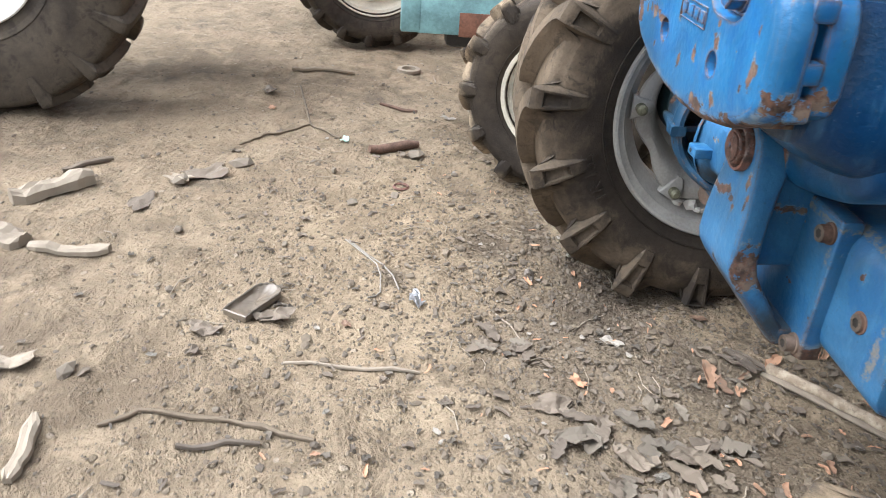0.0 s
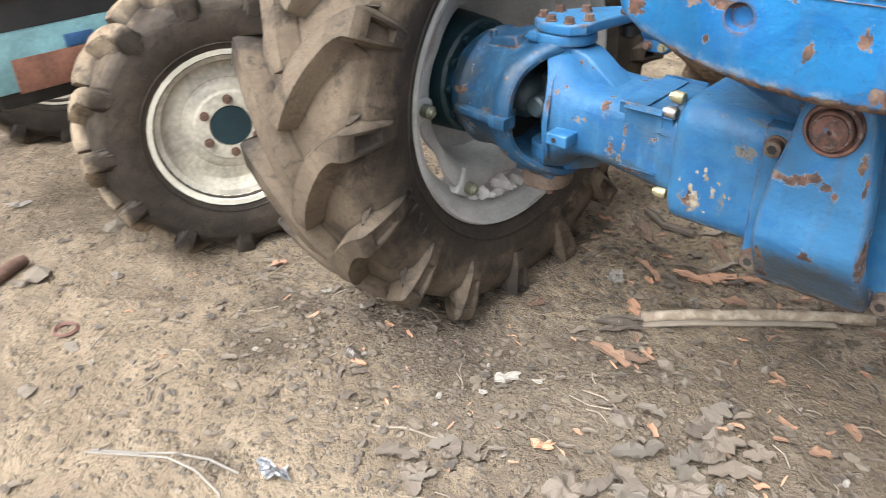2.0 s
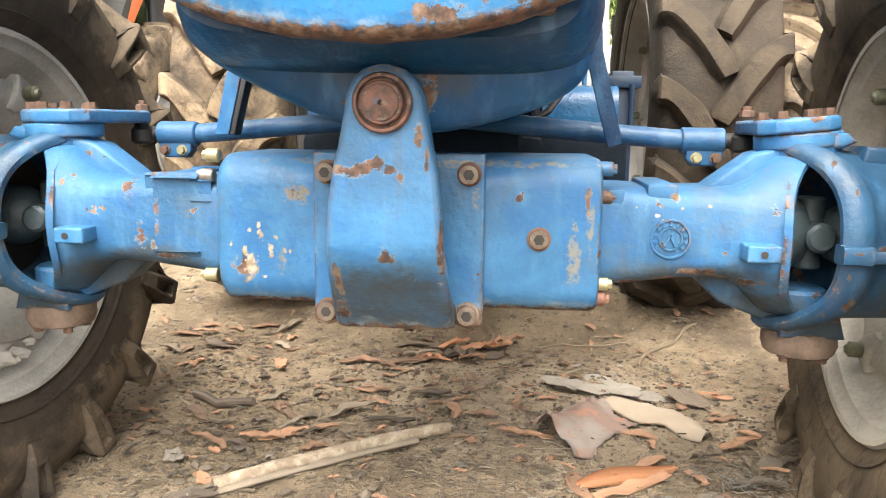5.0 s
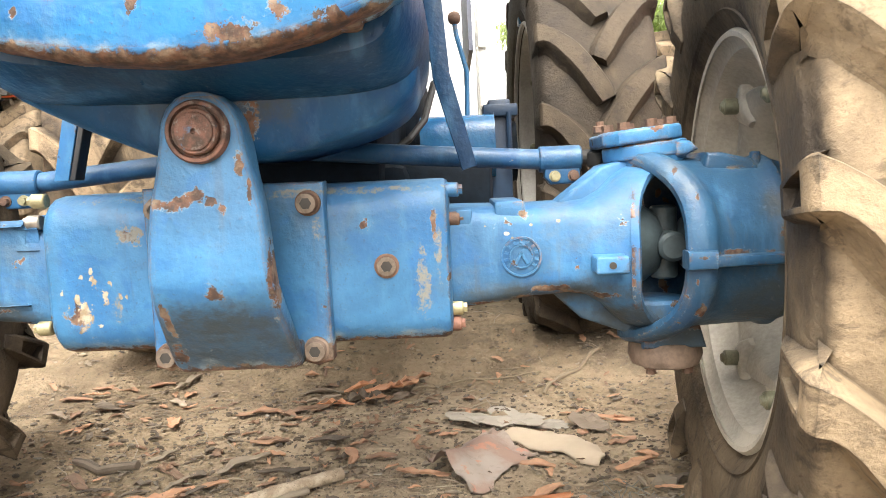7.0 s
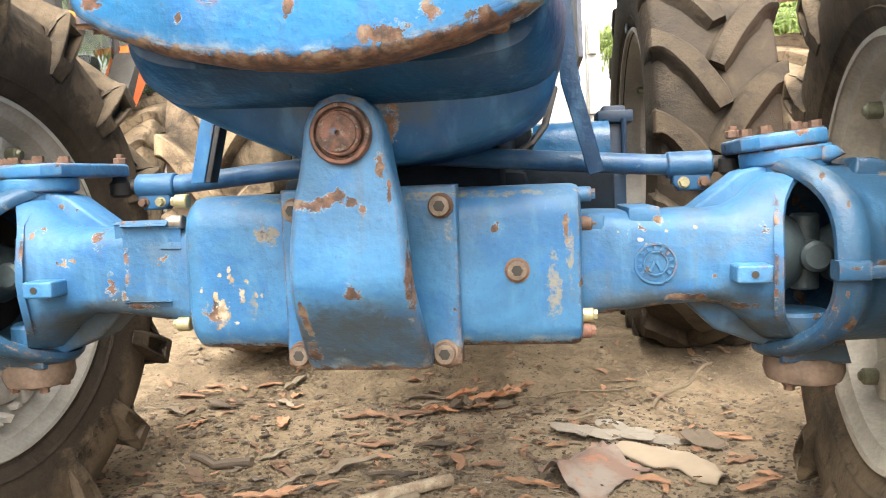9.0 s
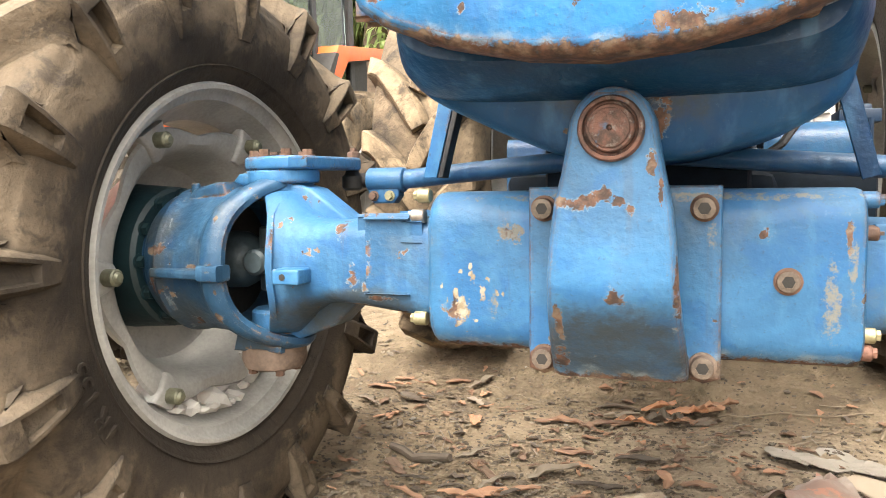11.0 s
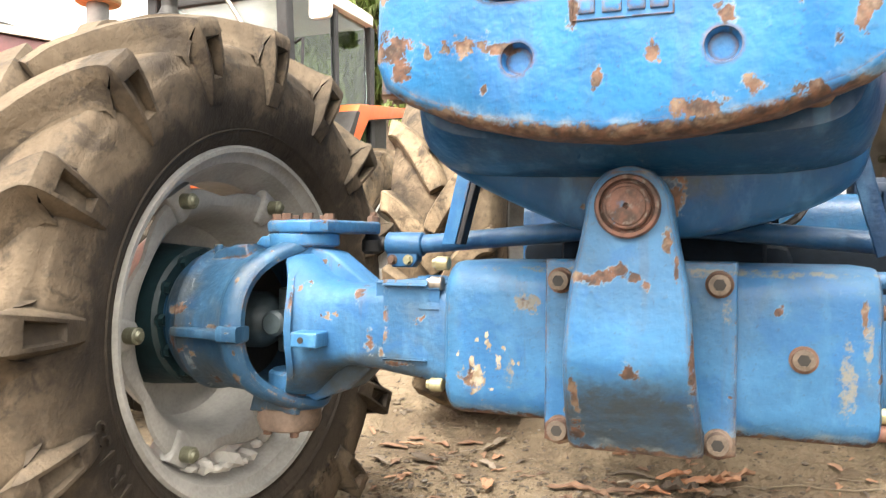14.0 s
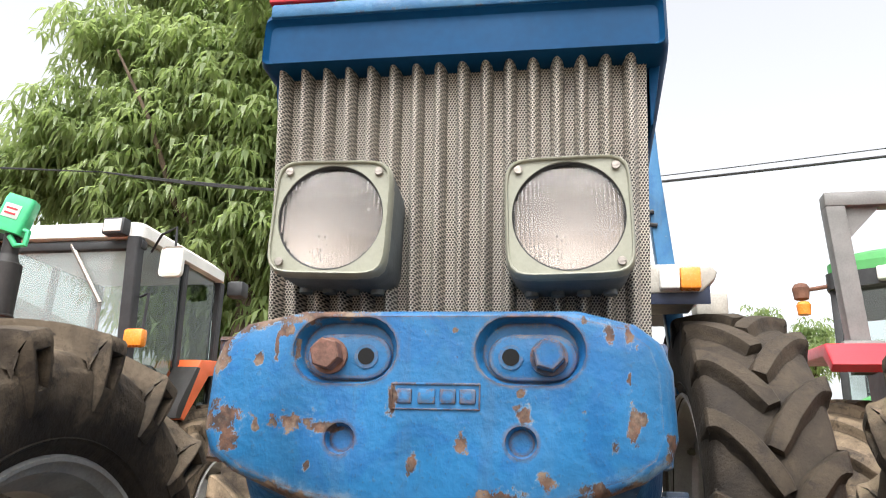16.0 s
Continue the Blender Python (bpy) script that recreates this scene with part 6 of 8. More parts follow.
# ---- other tractors ----


def small_tractor():
    """Small orange tractor with white wheels and a turquoise front frame."""
    t = thing("orange_compact_tractor", "small tractor with orange bonnet, white wheels and rusty turquoise frame", "tractor", pose(-2.42, 0.02, 0))
    bm = bmesh.new()
    box(bm, -0.20, -0.17, -0.7, 1.4, 0.50, 0.66, 0.006)
    box(bm, 0.222, 0.25, -0.62, 1.4, 0.515, 0.69, 0.006)
    box(bm, -0.25, 0.25, -0.70, -0.60, 0.515, 0.69, 0.012)
    part("front_frame", bm, M_TURQ, t, "worn turquoise steel front frame")
    bm = bmesh.new()
    box(bm, 0.25, 0.258, -0.44, 0.6, 0.51, 0.615, 0.003)
    part("rusty_rail", bm, M_BROWNRUST, t, "rusted brown side rail")
    bm = bmesh.new()
    box(bm, 0.25, 0.2585, -0.27, -0.18, 0.618, 0.655, 0.001)
    part("sticker", bm, plain("blue_sticker", (0.05, 0.12, 0.25), 0.4), t, "small blue sticker")
    bm = bmesh.new()
    box(bm, -0.28, 0.28, -0.70, 1.0, 0.78, 1.42, 0.06, 3)
    part("bonnet", bm, M_ORANGE, t, "orange bonnet")
    bm = bmesh.new()
    box(bm, -0.22, 0.22, -0.5, 1.3, 0.45, 0.80, 0.03)
    part("engine_block", bm, M_DARK, t)
    bm = bmesh.new()
    cyl(bm, (-0.60, 0.0, 0.40), (0.60, 0.0, 0.40), 0.05, seg=14)
    part("front_axle", bm, M_DARK, t)
    bm = bmesh.new()
    cyl(bm, (0.22, 1.18, 1.25), (0.22, 1.18, 1.72), 0.04, seg=16)
    stack = part("intake_pipe", bm, M_GREYFRAME, t, "grey air intake pipe with tan cap")
    bm = bmesh.new()
    cyl(bm, (0.22, 1.18, 1.70), (0.22, 1.18, 1.82), 0.085, seg=22, bevel=0.008)
    part("cap", bm, plain("tan_cap", (0.52, 0.36, 0.19), 0.6), stack, "tan plastic intake cap")
    bm = bmesh.new()
    tube(bm, [(0.30, 0.1, 1.16), (0.33, 0.5, 1.20), (0.32, 0.9, 1.18)], 0.014, 8)
    part("grab_rail", bm, M_ORANGE, t)
    for s in (-1, 1):
        m = pose(s * 0.67, 0.0, 0.405, 0, 0, -22)
        w = tractor_wheel(t, -s, m, 0.455, 0.225, 0.245, 0.085, M_TYRE_SMALL, M_OLDWHITE, 13, 0.3, "front_wheel", "small white front wheel with rust-spotted dish", nuts=0, sweep=0.11, lug_w=0.05, lug_h=0.048, pocket=False, disc_r=0.19, hub=0.06, disc_x=-0.03, deep=0.2)
        bm = bmesh.new()
        prof = [(s * 0.012, 0.19), (s * 0.022, 0.186), (s * 0.034, 0.150), (s * 0.030, 0.136), (s * 0.018, 0.126), (s * 0.014, 0.122), (s * 0.014, 0.118), (s * 0.052, 0.112), (s * 0.058, 0.106), (s * 0.058, 0.065), (s * 0.03, 0.055), (s * 0.03, 0.0)]
        lathe(bm, prof, "x", 40)
        part("wheel_dish", bm, M_OLDWHITE, w, "white dished disc, chipped and rust-stained")
        # Disc closes the hub; the hollow's darkness is in its teal colour.
        bm = bmesh.new()
        cyl(bm, (s * 0.05, 0, 0), (s * 0.058, 0, 0), 0.062, seg=24)
        part("hub_dark_disc", bm, plain("dark_teal", (0.01, 0.03, 0.035), 0.6), w, "dark teal disc painted as the open hub")
        for k in range(6):
            a = math.pi * (k + 0.5) / 3
            bm = bmesh.new()
            hexbolt(bm, (s * 0.058, 0.086 * math.cos(a), 0.086 * math.sin(a)), (s, 0, 0), 0.011, 0.012)
            part("wheel_bolt", bm, M_RUST, w)
        bm = bmesh.new()
        lathe(bm, [(s * 0.094, 0.245), (s * 0.10, 0.250), (s * 0.098, 0.234), (s * 0.07, 0.226), (s * 0.03, 0.212), (s * 0.026, 0.218)], "x", 40, closed=True)
        part("rim_band", bm, M_CREAM, w, "cream rim edge streaked with rust")
    return t


small_tractor()


def cab_tractor():
    """Orange tractor with a white-roofed glass cab, behind the compact one."""
    t = thing("orange_cab_tractor", "orange tractor with white-roofed glazed cab and exhaust stack", "tractor", pose(-3.12, 3.1, 0))
    hw, y0, y1, z0, z1 = 0.56, 0.0, 1.02, 1.30, 2.42
    bm = bmesh.new()
    rr = [[(u, v, z) for u, v in rrect(-hw - e, hw + e, y0 - 0.08 - e, y1 + 0.08 + e, 0.07, 4)] for z, e in ((2.42, -0.02), (2.43, 0.0), (2.50, 0.0), (2.54, -0.05), (2.55, -0.15))]
    rings(bm, rr)
    part("cab_roof", bm, M_WHITE, t, "white cab roof")
    for s in (-1, 1):
        for y, w in ((y0, 0.04), (0.55, 0.025), (y1, 0.035)):
            bm = bmesh.new()
            lean = 0.06 if y == y0 else (-0.05 if y == y1 else 0)
            rings(bm, [[(s * (hw - 0.05 * k) + u, y + v - lean * k, z0 - 0.35 + (z1 - z0 + 0.35) * k) for u, v in rrect(-w, w, -w, w, 0.008, 1)] for k in (0, 1)])
            part("cab_pillar", bm, M_BLACK, t, "dark cab pillar")
        for ya, yb in ((y0 + 0.03, 0.53), (0.575, y1 - 0.02)):
            bm = bmesh.new()
            rings(bm, [[(s * (hw - 0.05 * k) + e, y, z0 - 0.1 + (z1 - z0 + 0.1) * k) for e, y in ((-0.005, ya), (0.005, ya), (0.005, yb), (-0.005, yb))] for k in (0, 1)])
            part("side_window", bm, M_GLASSDARK, t, "dusty side window").visible_shadow = False
        # mudguard and rear wheel
        bm = bmesh.new()
        o = [(0.36, 1.36), (0.37, 1.42), (0.585, 1.755), (1.35, 1.85), (1.36, 1.78), (0.72, 1.665), (0.46, 1.34)]
        slab(bm, o, s * 0.50, s * 0.71, "yz", 0.006)
        part("mudguard", bm, M_ORANGE, t, "orange rear mudguard with dark underside")
        bm = bmesh.new()
        slab(bm, [(0.40, 1.34), (0.64, 1.69), (1.35, 1.79), (1.35, 1.1), (0.44, 0.95)], s * 0.50, s * 0.53, "yz")
        slab(bm, [(0.45, 1.345), (0.71, 1.668), (1.35, 1.782), (1.35, 1.77), (0.72, 1.655), (0.46, 1.335)], s * 0.53, s * 0.69, "yz")
        slab(bm, [(0.345, 1.345), (0.355, 1.425), (0.532, 1.700), (0.58, 1.700), (0.40, 1.345)], s * 0.535, s * 0.716, "yz", 0.004)
        part("inner_guard", bm, M_DARK, t)
        tractor_wheel(t, -s, pose(s * 0.60, 1.0, 0.74), 0.76, 0.38, 0.40, 0.17, M_TYRE_TAN, M_RIM, 18, 0.1, "rear_wheel", "dusty rear wheel", nuts=0, sweep=0.22, lug_w=0.06, lug_h=0.045, pocket=False, disc_r=0.33)
        tractor_wheel(t, -s, pose(s * 0.72, -1.25, 0.50), 0.52, 0.3, 0.30, 0.12, M_TYRE_B, M_RIM, 16, 0.1, "front_wheel", "front wheel", nuts=0, sweep=0.15, pocket=False, disc_r=0.23, hub=0.08)
    bm = bmesh.new()
    box(bm, -hw + 0.04, hw - 0.04, y0 - 0.03, y0 - 0.018, z0 - 0.1, z1 - 0.06, 0)
    p = part("windscreen", bm, M_GLARE_GLASS, t, "cab windscreen, sky glare painted into the glass")
    p.visible_shadow = False
    bm = bmesh.new()
    box(bm, -hw, hw, y0 - 0.06, y0 + 0.0, z1 - 0.07, z1 - 0.01, 0.01)
    part("windscreen_header", bm, M_BLACK, t)
    bm = bmesh.new()
    box(bm, -0.25, 0.25, 0.7, 0.85, 1.0, 1.75, 0.06, 3)
    box(bm, -0.25, 0.25, 0.45, 0.85, 0.95, 1.1, 0.04)
    part("seat", bm, M_BLACK, t)
    bm = bmesh.new()
    lathe(bm, [(1.5, 0.18), (1.515, 0.195), (1.53, 0.18), (1.515, 0.165)], "z", 24, (0, 0.25, 0), closed=True)
    cyl(bm, (0, 0.15, 1.1), (0, 0.25, 1.5), 0.03, seg=10)
    part("steering_wheel", bm, M_BLACK, t)
    bm = bmesh.new()
    rings(bm, [[(u, y, v) for u, v in rrect(-0.32, 0.32, 0.75, zt, 0.05, 3)] for y, zt in ((-1.75, 1.28), (-1.7, 1.36), (0.0, 1.52))])
    part("bonnet", bm, M_ORANGE, t, "long orange bonnet")
    bm = bmesh.new()
    box(bm, -0.25, 0.25, -1.6, 1.4, 0.5, 0.85, 0.03)
    part("chassis", bm, M_DARK, t)
    # wiper, work lamps, mirror, indicator
    bm = bmesh.new()
    tube(bm, [(0.05, y0 - 0.05, z1 - 0.03), (0.33, y0 - 0.06, 2.0)], 0.014, 6)
    tube(bm, [(0.33, y0 - 0.06, 2.0), (0.34, y0 - 0.055, 1.55)], 0.010, 6)
    part("wiper", bm, M_STEEL, t)
    for u in (-0.5, 0.40):
        bm = bmesh.new()
        box(bm, u - 0.075, u + 0.075, y0 - 0.16, y0 - 0.08, 2.42, 2.53, 0.012)
        lamp = part("work_lamp", bm, M_BLACK, t, "square roof work lamp")
        bm = bmesh.new()
        box(bm, u - 0.06, u + 0.06, y0 - 0.168, y0 - 0.155, 2.435, 2.515, 0.004)
        part("lamp_lens", bm, M_CLEARLENS, lamp)
    bm = bmesh.new()
    tube(bm, [(hw, 0.05, 2.36), (hw + 0.12, -0.05, 2.44), (hw + 0.26, -0.12, 2.46), (hw + 0.27, -0.12, 2.32)], 0.008, 6)
    arm = part("mirror_arm", bm, M_BLACK, t)
    bm = bmesh.new()
    box(bm, hw + 0.19, hw + 0.34, -0.145, -0.115, 2.14, 2.33, 0.03, 3)
    part("mirror", bm, M_WHITE, arm, "white-backed door mirror")
    bm = bmesh.new()
    box(bm, hw + 0.0, hw + 0.13, -0.12, -0.05, 1.72, 1.83, 0.02)
    part("indicator_lamp", bm, M_AMBER, t, "amber indicator lamp on a stalk")
    bm = bmesh.new()
    tube(bm, [(hw, 0.0, 2.05), (hw + 0.09, -0.05, 2.06), (hw + 0.09, -0.06, 1.83)], 0.009, 6)
    part("grab_handle", bm, M_BLACK, t)
    bm = bmesh.new()
    box(bm, hw + 0.06, hw + 0.19, 0.98, 1.1, 2.30, 2.42, 0.02)
    part("rear_lamp", bm, M_BLACK, t)
    bm = bmesh.new()
    cyl(bm, (0.05, -0.55, 1.35), (0.05, -0.55, 2.12), 0.082, seg=20, bevel=0.01)
    for zc in (1.62, 1.68, 1.74, 1.80):
        cyl(bm, (0.05, -0.55, zc), (0.05, -0.55, zc + 0.02), 0.088, seg=20, bevel=0.006)
    cyl(bm, (0.05, -0.55, 2.11), (0.05, -0.55, 2.17), 0.07, 0.045, 18)
    cyl(bm, (0.05, -0.55, 2.16), (0.05, -0.55, 2.34), 0.046, seg=16)
    part("exhaust_pipe", bm, M_DARK, t, "sooty exhaust stack with ribbed silencer")
    return t


cab_tractor()


def green_can():
    """A cut plastic can turned over the exhaust pipe."""
    bm = bmesh.new()
    m = pose(-3.08, 2.52, 2.29, 0, 14, 20) @ Matrix.Scale(0.85, 4)
    o = rrect(-0.10, 0.10, -0.07, 0.07, 0.03, 4)
    rings(bm, [[(u * k, v * k, z) for u, v in o] for z, k in ((0.0, 0.96), (0.02, 1.0), (0.23, 1.0), (0.26, 0.93))])
    b = bmesh.new()
    tube(b, [(0.075, -0.03, 0.05), (0.135, -0.04, 0.04), (0.15, -0.04, -0.05), (0.09, -0.03, -0.07), (0.03, -0.03, -0.02)], 0.02, 10)
    merge(bm, b)
    can = solo("plastic_can", bm, M_MINT, "bright green plastic can turned over the exhaust pipe", "can", m)
    bm = bmesh.new()
    box(bm, -0.07, 0.04, -0.0735, -0.071, 0.09, 0.19, 0.002)
    part("label", bm, plain("pale_label", (0.55, 0.72, 0.62), 0.5), can, "pale label with red bars")
    for z in (0.115, 0.15):
        bm = bmesh.new()
        box(bm, -0.055, 0.02, -0.0755, -0.0738, z, z + 0.014)
        part("label_bar", bm, M_RED, can)


green_can()


def cream_tractor():
    """Further tractor with cream rims and a blue body."""
    t = thing("blue_parked_tractor", "blue tractor with cream wheel rims, parked further along the row", "tractor", pose(-4.75, -1.0, 0, 0, 0, 6))
    bm = bmesh.new()
    box(bm, -0.3, 0.3, -0.9, 1.6, 0.70, 1.45, 0.06, 3)
    part("body", bm, M_BLUE, t)
    bm = bmesh.new()
    cyl(bm, (-0.7, 0, 0.55), (0.7, 0, 0.55), 0.07, seg=14)
    part("front_axle", bm, M_BLUE, t)
    for s in (-1, 1):
        w = tractor_wheel(t, -s, pose(s * 0.72, 0.0, 0.555), 0.57, 0.32, 0.345, 0.13, M_TYRE_B, M_CREAM, 17, 0.2, "front_wheel", "black tyre on a cream ringed rim", nuts=0, sweep=0.15, lug_w=0.045, pocket=False, disc_r=0.27, hub=0.07, disc_x=-0.02)
        bm = bmesh.new()
        lathe(bm, [(s * 0.0, 0.29), (s * 0.03, 0.275), (s * 0.035, 0.22), (s * 0.06, 0.20), (s * 0.065, 0.10), (s * 0.09, 0.09), (s * 0.095, 0.0)], "x", 36)
        part("wheel_dish", bm, M_CREAM, w, "cream ribbed wheel dish")


cream_tractor()


def facing_tractor():
    """The wheel and nose of a tractor in the facing row."""
    t = thing("white_wheel_tractor", "tractor in the facing row with mud-edged tyre and white rim", "tractor", pose(-2.38, -2.62, 0, 0, 0, 4))
    w = tractor_wheel(t, 1, pose(0.0, 0.0, 0.76), 0.79, 0.40, 0.35, 0.17, M_TYRE_B, M_WHITE, 17, 0.3, "front_wheel", "black tyre with a white rim", nuts=0, sweep=0.16, pocket=False, disc_r=0.29, hub=0.08, disc_x=-0.02)
    bm = bmesh.new()
    lathe(bm, [(0.0, 0.30), (0.03, 0.28), (0.04, 0.12), (0.07, 0.10), (0.07, 0.0)], "x", 36)
    part("wheel_dish", bm, M_WHITE, w)
    bm = bmesh.new()
    box(bm, -1.0, -0.4, -0.6, 1.2, 0.65, 1.3, 0.05)
    cyl(bm, (-0.5, 0, 0.76), (-0.05, 0, 0.76), 0.07, seg=14)
    part("body", bm, M_BLUE_SHADED, t)


facing_tractor()


def red_tractor():
    """Red tractor with a square grey roll frame, beside the blue one."""
    t = thing("red_tractor", "red tractor with square grey roll frame and muddy rear tyres", "tractor", pose(2.26, 3.0, 0))
    for s in (-1, 1):
        bm = bmesh.new()
        slab(bm, [(-0.16, 1.60), (-0.05, 1.72), (0.6, 1.77), (0.6, 1.71), (0.0, 1.66), (-0.11, 1.57)], s * 0.50, s * 0.93, "yz", 0.01)
        part("mudguard", bm, M_RED, t, "bright red rear mudguard")
        bm = bmesh.new()
        slab(bm, [(-0.14, 1.58), (0.0, 1.65), (0.6, 1.70), (0.6, 1.0), (-0.1, 1.0)], s * 0.50, s * 0.54, "yz")
        part("inner_guard", bm, M_MAROON, t)
        tractor_wheel(t, -s, pose(s * 0.76, 0.40, 0.74), 0.76, 0.42, 0.42, 0.17, M_TYRE_TAN, M_RIM, 18, 0.2, "rear_wheel", "muddy rear wheel", nuts=0, sweep=0.22, lug_w=0.06, lug_h=0.045, pocket=False, disc_r=0.34)
        bm = bmesh.new()
        rings(bm, [[(s * (xc + u), 0.1 + v, zc) for u, v in rrect(-0.05, 0.05, 0.0, 0.1, 0.008, 2)] for xc, zc in ((0.70, 1.6), (0.75, 2.497))])
        part("roll_post", bm, M_GREYFRAME, t, "square grey roll-frame post")
        bm = bmesh.new()
        slab(bm, [(s * 0.70, 2.50), (s * 0.52, 2.50), (s * 0.69, 2.32)], 0.14, 0.16)
        part("corner_gusset", bm, M_GREYFRAME, t)
        bm = bmesh.new()
        box(bm, s * 0.72 - 0.09, s * 0.72 + 0.12, 0.06, 0.24, 1.68, 1.76, 0.02)
        part("post_foot", bm, M_GREYFRAME, t)
    bm = bmesh.new()
    box(bm, -0.80, 0.80, 0.1, 0.2, 2.50, 2.58, 0.006)
    part("roll_bar", bm, M_GREYFRAME, t)
    bm = bmesh.new()
    box(bm, -0.28, 0.28, -2.1, -0.2, 0.8, 1.45, 0.06, 3)
    part("bonnet", bm, M_RED, t)
    bm = bmesh.new()
    box(bm, -0.22, 0.22, -2.0, 0.9, 0.5, 0.85, 0.03)
    cyl(bm, (-0.7, 0.4, 0.74), (0.7, 0.4, 0.74), 0.1, seg=14)
    part("chassis", bm, M_DARK, t)
    bm = bmesh.new()
    box(bm, -0.25, 0.25, 0.15, 0.6, 1.1, 1.2, 0.04)
    box(bm, -0.25, 0.25, 0.5, 0.6, 1.1, 1.6, 0.04)
    part("seat", bm, M_BLACK, t)


red_tractor()


def green_tractor():
    """Green-roofed cab tractor at the back."""
    t = thing("green_cab_tractor", "distant tractor with green cab roof and orange beacon", "tractor", pose(3.26, 6.6, 0, 0, 0, -25) @ Matrix.Diagonal((1, 1, 1.075, 1)))
    bm = bmesh.new()
    rings(bm, [[(u, v, z) for u, v in rrect(-0.80 + e, 0.80 - e, -0.1 + e, 1.6 - e, 0.10, 4)] for z, e in ((2.93, 0.0), (3.02, 0.0), (3.10, 0.08), (3.18, 0.30))])
    part("cab_roof", bm, M_GREEN, t, "green cab roof")
    bm = bmesh.new()
    rings(bm, [[(u, v, z) for u, v in rrect(-0.82 + e, 0.82 - e, -0.12 + e, 1.62 - e, 0.10, 4)] for z, e in ((2.78, 0.0), (2.93, 0.0))])
    part("roof_band", bm, M_BLACK, t)
    for s in (-1, 1):
        for y in (0.0, 1.5):
            bm = bmesh.new()
            box(bm, s * 0.76 - 0.035, s * 0.76 + 0.035, y - 0.035, y + 0.035, 1.2, 2.8, 0.006)
            part("cab_pillar", bm, M_BLACK, t)
        bm = bmesh.new()
        box(bm, s * 0.76 - 0.006, s * 0.76 + 0.006, 0.04, 1.46, 1.3, 2.78)
        part("side_window", bm, M_GLASS, t).visible_shadow = False
        tractor_wheel(t, -s, pose(s * 0.9, 1.2, 0.82), 0.85, 0.45, 0.48, 0.18, M_TYRE_B, M_CREAM, 18, 0.2, "rear_wheel", "rear wheel", nuts=0, sweep=0.24, lug_w=0.06, pocket=False, disc_r=0.38)
    bm = bmesh.new()
    box(bm, -0.73, 0.73, -0.01, 0.002, 1.3, 2.78)
    part("windscreen", bm, M_GLASS, t).visible_shadow = False
    bm = bmesh.new()
    box(bm, -0.80, 0.80, 0.0, 1.6, 0.9, 1.3, 0.03)
    box(bm, -0.4, 0.4, -2.0, 0.0, 0.9, 1.6, 0.08)
    part("body", bm, M_GREEN, t)
    bm = bmesh.new()
    box(bm, -0.35, -0.12, -0.2, -0.1, 2.80, 2.93, 0.02)
    part("work_lamp", bm, M_CLEARLENS, t)
    bm = bmesh.new()
    tube(bm, [(-0.80, -0.05, 2.82), (-1.02, -0.08, 2.80)], 0.02, 8)
    lathe(bm, [(2.70, 0.0), (2.72, 0.07), (2.82, 0.085), (2.86, 0.06), (2.88, 0.0)], "z", 16, (-1.05, -0.08, 0))
    beacon = part("beacon_lamp", bm, M_BROWNRUST, t, "brown lamp with orange beacon beneath")
    bm = bmesh.new()
    lathe(bm, [(2.56, 0.0), (2.57, 0.06), (2.66, 0.07), (2.69, 0.05), (2.70, 0.0)], "z", 16, (-1.04, -0.08, 0))
    part("beacon", bm, M_AMBER, beacon)


green_tractor()

# ---- tree, wires, buildings ----


def leaf_mass(name, blobs, count, size, rng, droop=0.8):
    """Long hanging leaves in small whorls, spread through a cloud of clumps."""
    g = np.random.RandomState(rng)
    vs, fs = [], []
    tot = sum(b[3] ** 2 for b in blobs)
    for bx, by, bz, br in blobs:
        for _ in range(int(count * br * br / tot)):
            d = g.normal(size=3)
            d /= np.linalg.norm(d)
            c = np.array([bx, by, bz]) + d * br * g.uniform(0.15, 1.15) * np.array([1, 1, 0.8])
            k = g.randint(5, 9)
            a0 = g.uniform(0, 6.28)
            for i in range(k):
                a = a0 + 6.28 * i / k + g.uniform(-0.3, 0.3)
                ln = size * g.uniform(0.7, 1.25)
                w = ln * 0.095
                out = np.array([math.cos(a), math.sin(a), 0])
                side = np.array([-math.sin(a), math.cos(a), 0])
                dr = droop * g.uniform(0.5, 1.3)
                p0 = c
                p1 = c + out * ln * 0.45 + np.array([0, 0, -ln * 0.22 * dr])
                p2 = c + out * ln * 0.68 + np.array([0, 0, -ln * 0.75 * dr])
                n = len(vs)
                vs += [p0, p1 + side * w, p1 - side * w, p2]
                fs += [(n, n + 2, n + 1), (n + 1, n + 2, n + 3)]
    me = bpy.data.meshes.new(name)
    me.from_pydata([tuple(v) for v in vs], [], fs)
    me.materials.append(M_FOLIAGE)
    return me


